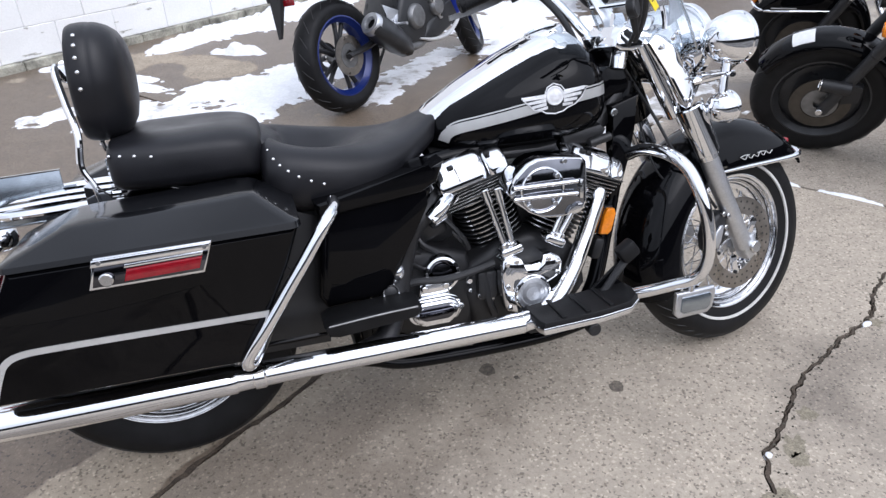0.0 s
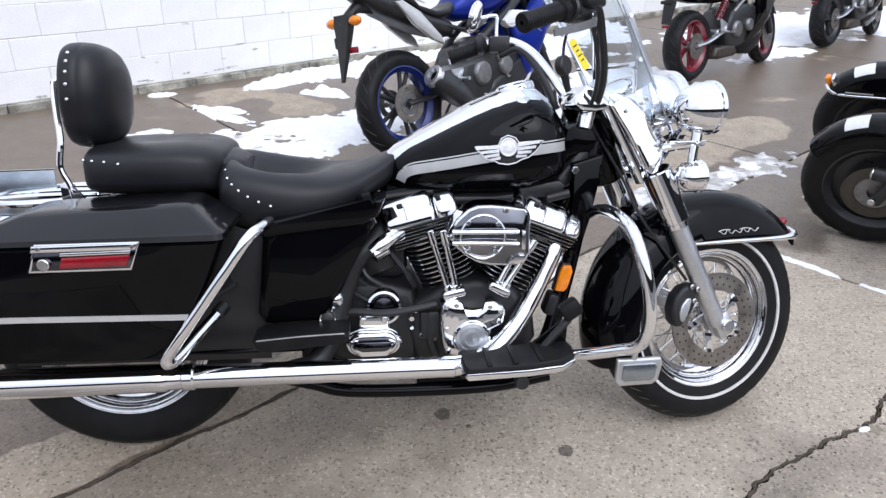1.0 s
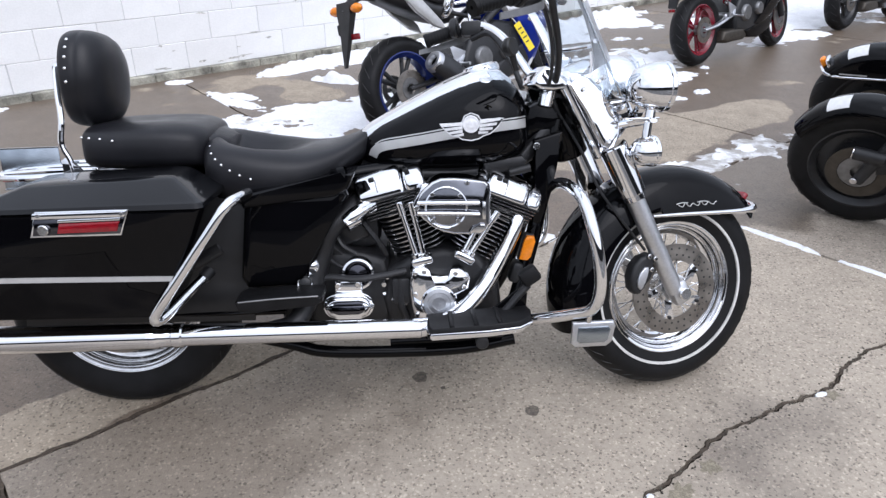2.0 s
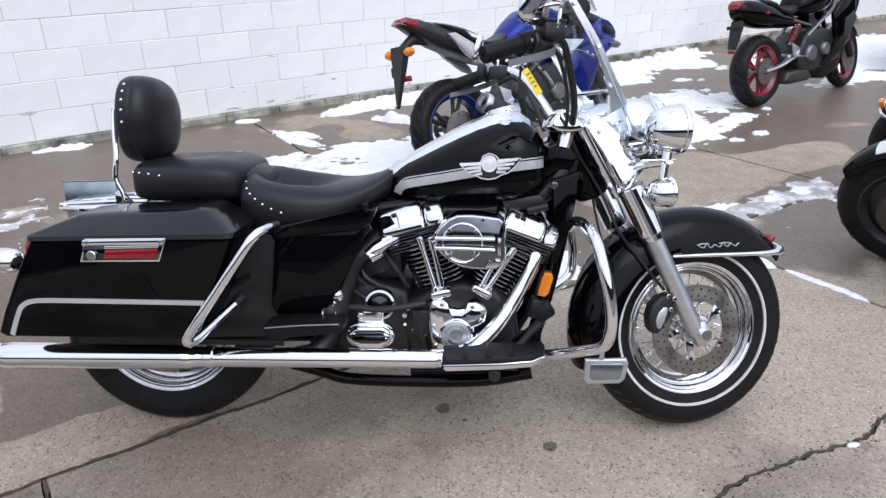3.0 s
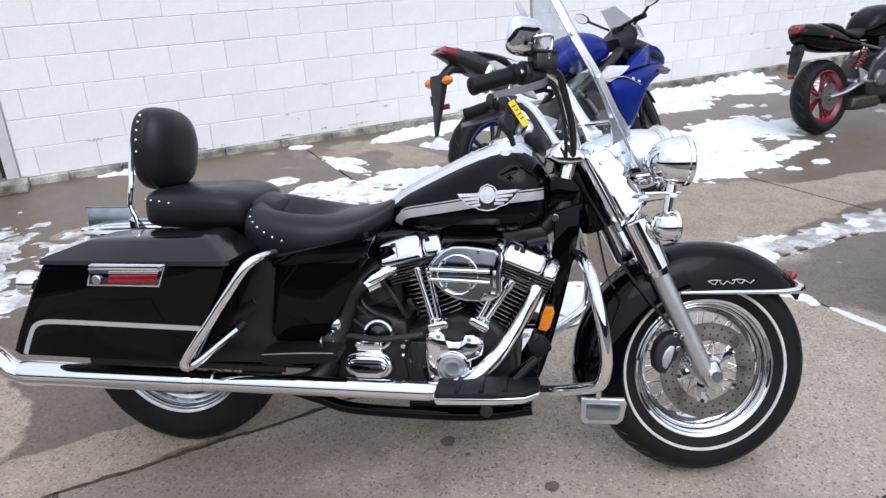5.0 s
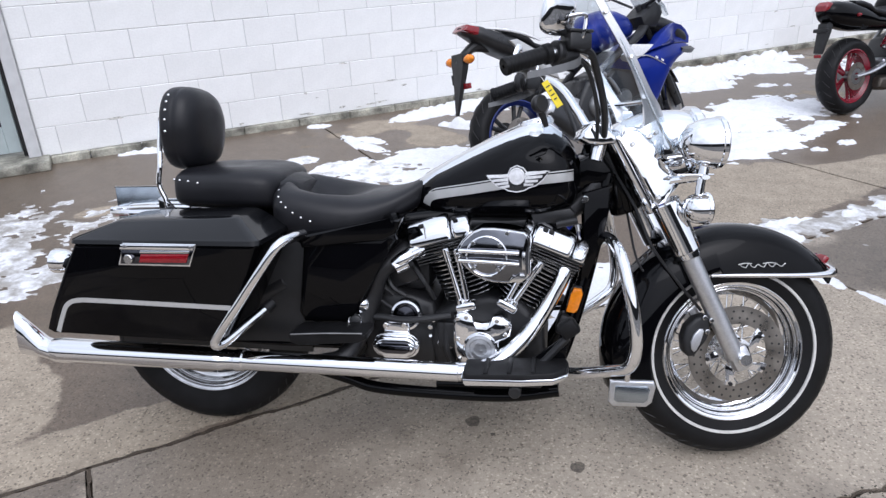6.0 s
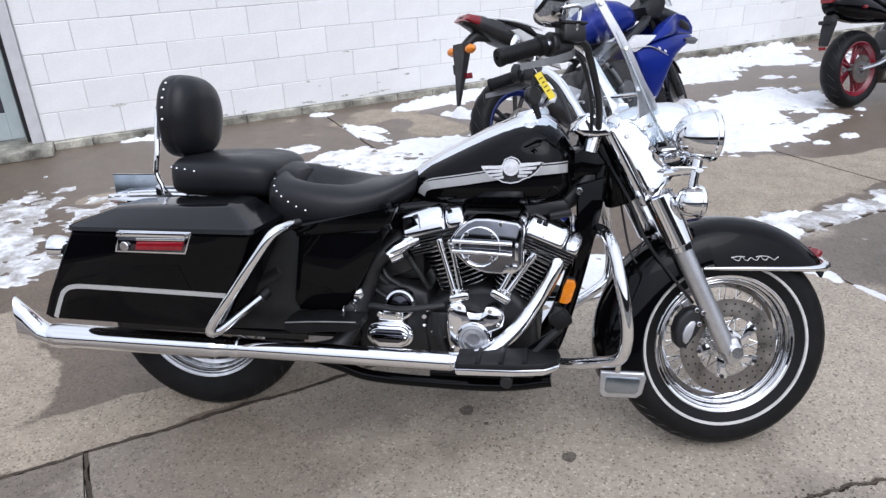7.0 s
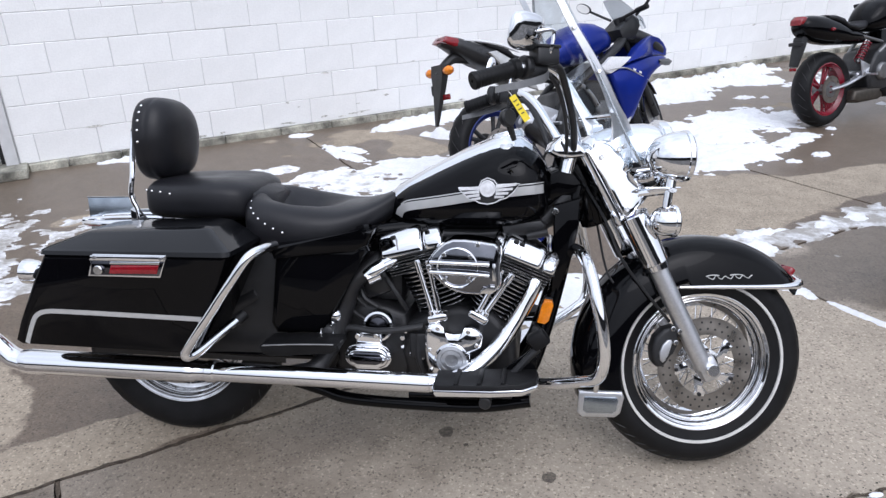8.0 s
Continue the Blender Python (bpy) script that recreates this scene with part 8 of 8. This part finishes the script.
    if blue:
        tube(bm, [(0.70, -0.10, 0.25), (0.55, -0.14, 0.235), (0.42, -0.175, 0.25), (0.36, -0.185, 0.28)], 0.024, 12, 4)
        part("exhaust_pipe", bm, M_GREY, t)
        bm = B()
        rings = []
        ax = V(-0.80, 0, 0.60).normalized()
        for d_, r in ((-0.36, 0.040), (-0.33, 0.062), (-0.24, 0.078), (-0.10, 0.080), (-0.02, 0.072), (0.0, 0.064), (-0.01, 0.050), (-0.05, 0.045)):
            c = V(0.115, -0.185, 0.45) + ax * d_
            ring = []
            for k in range(26):
                a = 2 * math.pi * k / 26
                q = r * (1 + 0.10 * math.cos(3 * a + 1.6))
                ring.append(c + V(0.60, 0, 0.80) * (q * math.sin(a) * 0.95) + V(0, q * 0.85 * math.cos(a), 0))
            rings.append(ring)
        loft(bm, rings)
        part("muffler", bm, M_SATIN, t, "stubby upswept dark muffler", smooth=50)
        bm = B()
        lathe(bm, [(-0.03, 0.066), (-0.005, 0.064), (0.006, 0.058), (0.004, 0.036), (-0.02, 0.030)], V(0.115, -0.185, 0.45), ax, 26)
        part("muffler_tip", bm, M_ALU, t, "bright rounded muffler tip", smooth=50)
    else:
        bm2_ = B()
        slab(bm2_, [(0.22, 0.19), (0.24, 0.27), (0.62, 0.28), (0.66, 0.20), (0.58, 0.16), (0.30, 0.16)], -0.15, 0.05, 0.03, 3)
        part("underslung_muffler", bm2_, M_BRONZE, t, "wide dull metal muffler below the engine", smooth=40)
        slab(bm, [(0.55, 0.25), (0.62, 0.18), (0.80, 0.15), (1.02, 0.22), (1.08, 0.36), (0.98, 0.33), (0.80, 0.26)], -0.16, 0.16, 0.02)
        part("belly_pan", bm, paint, t)
    # rear hugger, pegs and stand
    bm = B()
    for s in (-1, 1):
        tube(bm, [(0.42, s * 0.13, 0.44), (0.36, s * 0.16, 0.40), (0.34, s * 0.20, 0.395)], 0.012, 8, 3)
        cyl(bm, (0.34, s * 0.19, 0.395), (0.34, s * 0.26, 0.395), 0.010, seg=10)
        slab(bm, [(0.30, 0.52), (0.44, 0.46), (0.40, 0.40), (0.34, 0.38), (0.32, 0.45)], s * 0.128, s * 0.140, 0.004)
    part("footpeg_bracket", bm, M_ALU, t)
    bm = B()
    tube(bm, [(0.55, 0.13, 0.24), (0.53, 0.20, 0.13), (0.52, 0.255, 0.044)], 0.010, 8, 3)
    box(bm, (0.515, 0.265, 0.042), (0.06, 0.03, 0.006), rot=(8, 0, 0))
    part("side_stand", bm, M_PLASTIC, t)
    if blue:
        # raised tail, low nose
        for o in t.children_recursive:
            if o.type == 'MESH' and o.name.split(".")[0] not in ("tyre", "rim", "wheel_spoke", "hub", "brake_disc", "disc_carrier", "tread_groove", "fork_leg", "swingarm", "axle", "sprocket", "muffler", "muffler_tip", "front_fender", "tail_stripe", "tail_strut", "side_fairing", "silver_panel", "fairing_stripe", "fairing_print", "upper_panel", "nose_duct", "frame_brace", "frame_bolt", "lower_fairing", "belly_edge"):
                for v in o.data.vertices:
                    x, z = v.co.x, v.co.z
                    if z > 0.4:
                        v.co.z += 0.075 * min(1.0, max(0.0, (0.25 - x) / 0.5)) * min(1.0, (z - 0.4) / 0.3) - 0.13 * min(1.0, max(0.0, (x - 0.95) / 0.5)) * min(1.0, (z - 0.4) / 0.4) * (1.0 if z < 1.0 else 0.45)
                    if x < -0.05:
                        v.co.x += 0.05 * min(1.0, (-0.05 - x) / 0.25)
    return t


def parked(x, y, heading, lean=-8):
    return Matrix.Translation((x, y, 0)) @ Matrix.Rotation(radians(heading), 4, 'Z') @ Matrix.Rotation(radians(lean), 4, 'X')


sport_bike("blue and silver sport motorcycle parked beside the white wall", parked(0.818, 2.34, 41.7, -12.2) @ Matrix.Scale(0.985, 4), M_BLUE, M_BLUERIM, 'blue')
sport_bike("black sport motorcycle with red wheels parked on the damp slabs", parked(3.215, 4.235, 37.8) @ Matrix.Scale(0.945, 4), M_BLACK, M_REDPAINT, 'dark')
sport_bike("black sport motorcycle with black wheels parked on slushy slabs", parked(5.34, 5.83, 38) @ Matrix.Scale(0.945, 4), M_BLACK, M_SATIN, 'dark')


def cruiser(label, matrix, trim):
    t = thing("cruiser_motorcycle", label, "motorcycle", matrix, group="parked motorcycles")
    wb, r = 1.62, 0.322
    st = Matrix.Translation((wb + 0.15, 0, 0)) @ Matrix.Rotation(radians(6), 4, HEAD) @ Matrix.Translation((-wb - 0.15, 0, 0))
    f, b = V(wb, 0, r), V(0, 0, r)
    cast_wheel("front_wheel", f, r, 0.066, 0.215, t, M_SATIN, 7, 0.135, xf=st, side=1, solid=True)
    for o in bpy.data.objects:
        if o.parent and o.parent.parent is t and o.name.startswith("brake_disc"):
            o.data.materials[0] = M_BRONZE
    cast_wheel("rear_wheel", b, r, 0.075, 0.215, t, M_SATIN, 7, 0.14)
    bm = B()
    fender(bm, f, 0.350, 0.088, 38 if trim else 30, 172, (lambda a: 0.20 / math.sin(radians(max(25, min(150, a))))) if trim else (lambda a: 0.292))
    ff = part("front_fender", bm, M_BLACK, t, "dark fender with a white paper label", xf=st, smooth=50)
    bm = B()
    rings = []
    for a in (60, 65, 70, 76):
        rr = radians(a)
        rings.append([f + V(math.cos(rr) * q, y, math.sin(rr) * q) for y, q in [(y, 0.350 - (abs(y) / 0.088) ** 3.2 * 0.045 + 0.0015) for y in (-0.02, 0.0, 0.02, 0.04, 0.055, 0.064)] + [(y, 0.350 - (abs(y) / 0.088) ** 3.2 * 0.045 - 0.003) for y in (0.064, 0.055, 0.04, 0.02, 0.0, -0.02)]])
    loft(bm, rings)
    part("paper_label", bm, M_LABEL, ff, "white paper label", xf=st)
    if trim:
        bm = B()
        for s in (-1, 1):
            tube(bm, [f + V(-0.10, s * 0.092, 0.203), f + V(0.05, s * 0.093, 0.202), f + V(0.18, s * 0.090, 0.198), f + V(0.255, s * 0.065, 0.198), f + V(0.285, 0, 0.202)], [0.004, 0.006, 0.007, 0.010, 0.012], 10, 4)
        part("fender_trim", bm, M_CHROME, ff, "chrome fender trim", xf=st)
        bm = B()
        box(bm, f + V(0.283, 0, 0.235), (0.03, 0.05, 0.05), rot=(0, 25, 0), bev=0.012)
        part("fender_tip_lamp", bm, M_AMBER, ff, "amber fender-tip lamp", xf=st)
        bm = B()
        box(bm, f + V(0.255, 0.02, 0.245), (0.018, 0.07, 0.05), rot=(0, 25, 0), bev=0.006)
        part("lamp_bezel", bm, M_CHROME, ff, xf=st)
        bm = B()
        box(bm, f + V(0.13, 0.094, 0.218), (0.13, 0.004, 0.007), bev=0.0015)
        part("fender_script_bar", bm, M_SILVER, ff, "thin silver bar", xf=st)
    for s in (-1, 1):
        bm = B()
        cyl(bm, (wb - 0.01, s * 0.115, r - 0.02), (wb - 0.17, s * 0.115, r + 0.30), 0.028, seg=18, bev=0.003)
        fl = part("fork_slider", bm, M_SATIN, t, "dark fork leg", xf=st)
        bm = B()
        cyl(bm, (wb - 0.17, s * 0.115, r + 0.30), (wb - 0.37, s * 0.115, r + 0.68), 0.031, seg=18)
        part("fork_tube", bm, M_CHROME if trim else M_SATIN, t, xf=st)
        bm = B()
        cyl(bm, (wb, s * 0.143, r), (wb, s * 0.155, r), 0.016, seg=14, bev=0.002)
        part("axle_cap", bm, M_CHROME_WORN, fl, xf=st)
    bm = B()
    slab(bm, [(wb - 0.16, r + 0.05), (wb - 0.16, r + 0.13), (wb - 0.10, r + 0.15), (wb - 0.07, r + 0.10), (wb - 0.08, r + 0.03)], 0.075, 0.125, 0.01)
    part("brake_caliper", bm, M_DARKCAST, t, xf=st)
    if not trim:
        bm = B()
        cyl(bm, (wb + 0.02, 0.145, r + 0.150), (wb - 0.11, 0.145, r + 0.135), 0.030, seg=20, bev=0.004)
        part("side_reflector_pod", bm, M_PLASTIC, t, "round dark pod with a bright rim", xf=st)
        bm = B()
        lathe(bm, [(0, 0.030), (0.004, 0.031), (0.006, 0.026), (0.002, 0.024)], (wb + 0.02, 0.145, r + 0.150), (1, 0, 0.12), 20, closed=True)
        part("pod_rim", bm, M_CHROME_WORN, t, xf=st)
    bm = B()
    lathe(bm, [(-0.14, 0.02), (-0.12, 0.06), (-0.05, 0.09), (0.0, 0.098), (0.02, 0.10), (0.03, 0.094), (0.02, 0.085)], (wb - 0.16, 0, 0.90), (1, 0, -0.05), 32)
    hl_ = part("headlamp", bm, M_CHROME if trim else M_SATIN, t, xf=st, smooth=40)
    bm = B()
    lathe(bm, [(0.012, 0.086), (0.03, 0.05), (0.035, 0.004)], (wb - 0.16, 0, 0.90), (1, 0, -0.05), 28, cap=True)
    part("lens", bm, M_LENS, hl_, xf=st)
    for s in (-1, 1):
        bm = B()
        lathe(bm, [(-0.04, 0.01), (-0.02, 0.028), (0.01, 0.034), (0.025, 0.03), (0.03, 0.005)], (wb - 0.18, s * 0.20, 0.80), (1, 0, 0), 20, cap=True)
        part("turn_signal", bm, M_AMBER, t, "amber turn signal", xf=st)
    bm = B()
    tube(bm, [(wb - 0.75, -0.40, 1.02), (wb - 0.60, -0.36, 1.07), (wb - 0.44, -0.24, 1.08), (wb - 0.38, -0.08, 1.03), (wb - 0.38, 0.08, 1.03), (wb - 0.44, 0.24, 1.08), (wb - 0.60, 0.36, 1.07), (wb - 0.75, 0.40, 1.02)], 0.013, 12, 5)
    tube(bm, [(wb - 0.24, -0.2, 0.80), (wb - 0.22, 0, 0.81), (wb - 0.24, 0.2, 0.80)], 0.010, 8, 3)
    part("handlebar", bm, M_CHROME, t, xf=st)
    for s in (-1, 1):
        bm = B()
        cyl(bm, (wb - 0.76, s * 0.403, 1.015), (wb - 0.64, s * 0.372, 1.06), 0.019, seg=16, bev=0.003)
        part("grip", bm, M_RUBBER, t, xf=st)
    bm = B()
    rings = []
    for x, w, zb, zt in ((0.62, 0.06, 0.74, 0.80), (0.70, 0.12, 0.72, 0.86), (0.85, 0.15, 0.71, 0.92), (1.0, 0.155, 0.71, 0.96), (1.12, 0.14, 0.72, 0.95), (1.18, 0.09, 0.75, 0.90)):
        rings.append(sring(x, 0, (zb + zt) / 2, w, (zt - zb) / 2, 2.4, 30))
    loft(bm, rings)
    part("fuel_tank", bm, M_BLACK, t, smooth=60)
    bm = B()
    rings = []
    for x, w, zb, zt in ((-0.05, 0.08, 0.72, 0.78), (0.05, 0.14, 0.70, 0.79), (0.25, 0.16, 0.66, 0.76), (0.45, 0.17, 0.64, 0.73), (0.58, 0.12, 0.67, 0.77), (0.66, 0.06, 0.72, 0.80)):
        rings.append(sring(x, 0, (zb + zt) / 2, w, (zt - zb) / 2, 2.8, 28))
    loft(bm, rings)
    part("seat", bm, M_VINYL, t, smooth=60)
    bm = B()
    fender(bm, b, 0.37, 0.10, 25, 165, lambda a: 0.28)
    part("rear_fender", bm, M_BLACK, t, smooth=50)
    bm = B()
    slab(bm, [(0.55, 0.24), (0.52, 0.42), (0.70, 0.48), (1.02, 0.46), (1.12, 0.36), (1.05, 0.22), (0.75, 0.19)], -0.16, 0.16, 0.03, 3)
    part("engine_block", bm, M_DARKCAST, t, smooth=40)
    for base, top in (((0.80, 0, 0.44), (0.72, 0, 0.70)), ((0.93, 0, 0.44), (1.03, 0, 0.70))):
        base, top = Vector(base), Vector(top)
        a = math.atan2(top.x - base.x, top.z - base.z)
        for k in range(9):
            p = base.lerp(top, (k + 0.5) / 9)
            bm = B()
            box(bm, p, (0.16, 0.20, 0.012), rot=(0, math.degrees(a), 0), bev=0.004, segs=1)
            part("cylinder_fin", bm, M_FIN if k < 7 else M_CHROME, t)
    bm = B()
    tube(bm, [(1.28, 0.055, 0.84), (1.22, 0.09, 0.60), (1.12, 0.12, 0.26), (1.0, 0.13, 0.20), (0.6, 0.13, 0.20), (0.45, 0.13, 0.36), (0.05, 0.13, r)], 0.02, 10, 5)
    tube(bm, [(1.28, -0.055, 0.84), (1.22, -0.09, 0.60), (1.12, -0.12, 0.26), (1.0, -0.13, 0.20), (0.6, -0.13, 0.20), (0.45, -0.13, 0.36), (0.05, -0.13, r)], 0.02, 10, 5)
    tube(bm, [(1.27, 0, 0.88), (1.0, 0, 0.72), (0.6, 0, 0.66), (0.3, 0, 0.64)], 0.03, 10, 4)
    part("frame", bm, M_BLACK, t, smooth=50)
    bm = B()
    tube(bm, [(1.05, -0.14, 0.62), (1.16, -0.18, 0.55), (1.12, -0.20, 0.36), (0.95, -0.21, 0.27), (0.6, -0.21, 0.26), (-0.30, -0.21, 0.27)], 0.03, 14, 5)
    part("exhaust", bm, M_CHROME, t, smooth=50)
    bm = B()
    tube(bm, [(1.22, -0.09, 0.62), (1.27, -0.26, 0.60), (1.27, -0.34, 0.45), (1.20, -0.28, 0.32), (1.12, -0.13, 0.28)], 0.016, 12, 5)
    part("engine_guard", bm, M_CHROME, t, smooth=50)
    bm = B()
    tube(bm, [(0.85, 0.17, 0.22), (0.86, 0.24, 0.13), (0.86, 0.29, 0.045)], 0.011, 8, 3)
    box(bm, (0.86, 0.30, 0.043), (0.07, 0.03, 0.007), rot=(8, 0, 0))
    part("side_stand", bm, M_PLASTIC, t)
    return t


def cruiser_at(x, y, heading, lean, size):
    """Placed by its front wheel."""
    h = radians(heading)
    return parked(x - 1.62 * size * math.cos(h), y - 1.62 * size * math.sin(h), heading, lean) @ Matrix.Scale(size, 4)


cruiser("dark cruiser motorcycle facing the wall with a label on its fender", cruiser_at(2.845, 1.12, 136, -15, 0.92), False)
cruiser("black cruiser motorcycle with chrome trim and an amber fender lamp", cruiser_at(3.38, 1.96, 142, -15, 0.985), True)
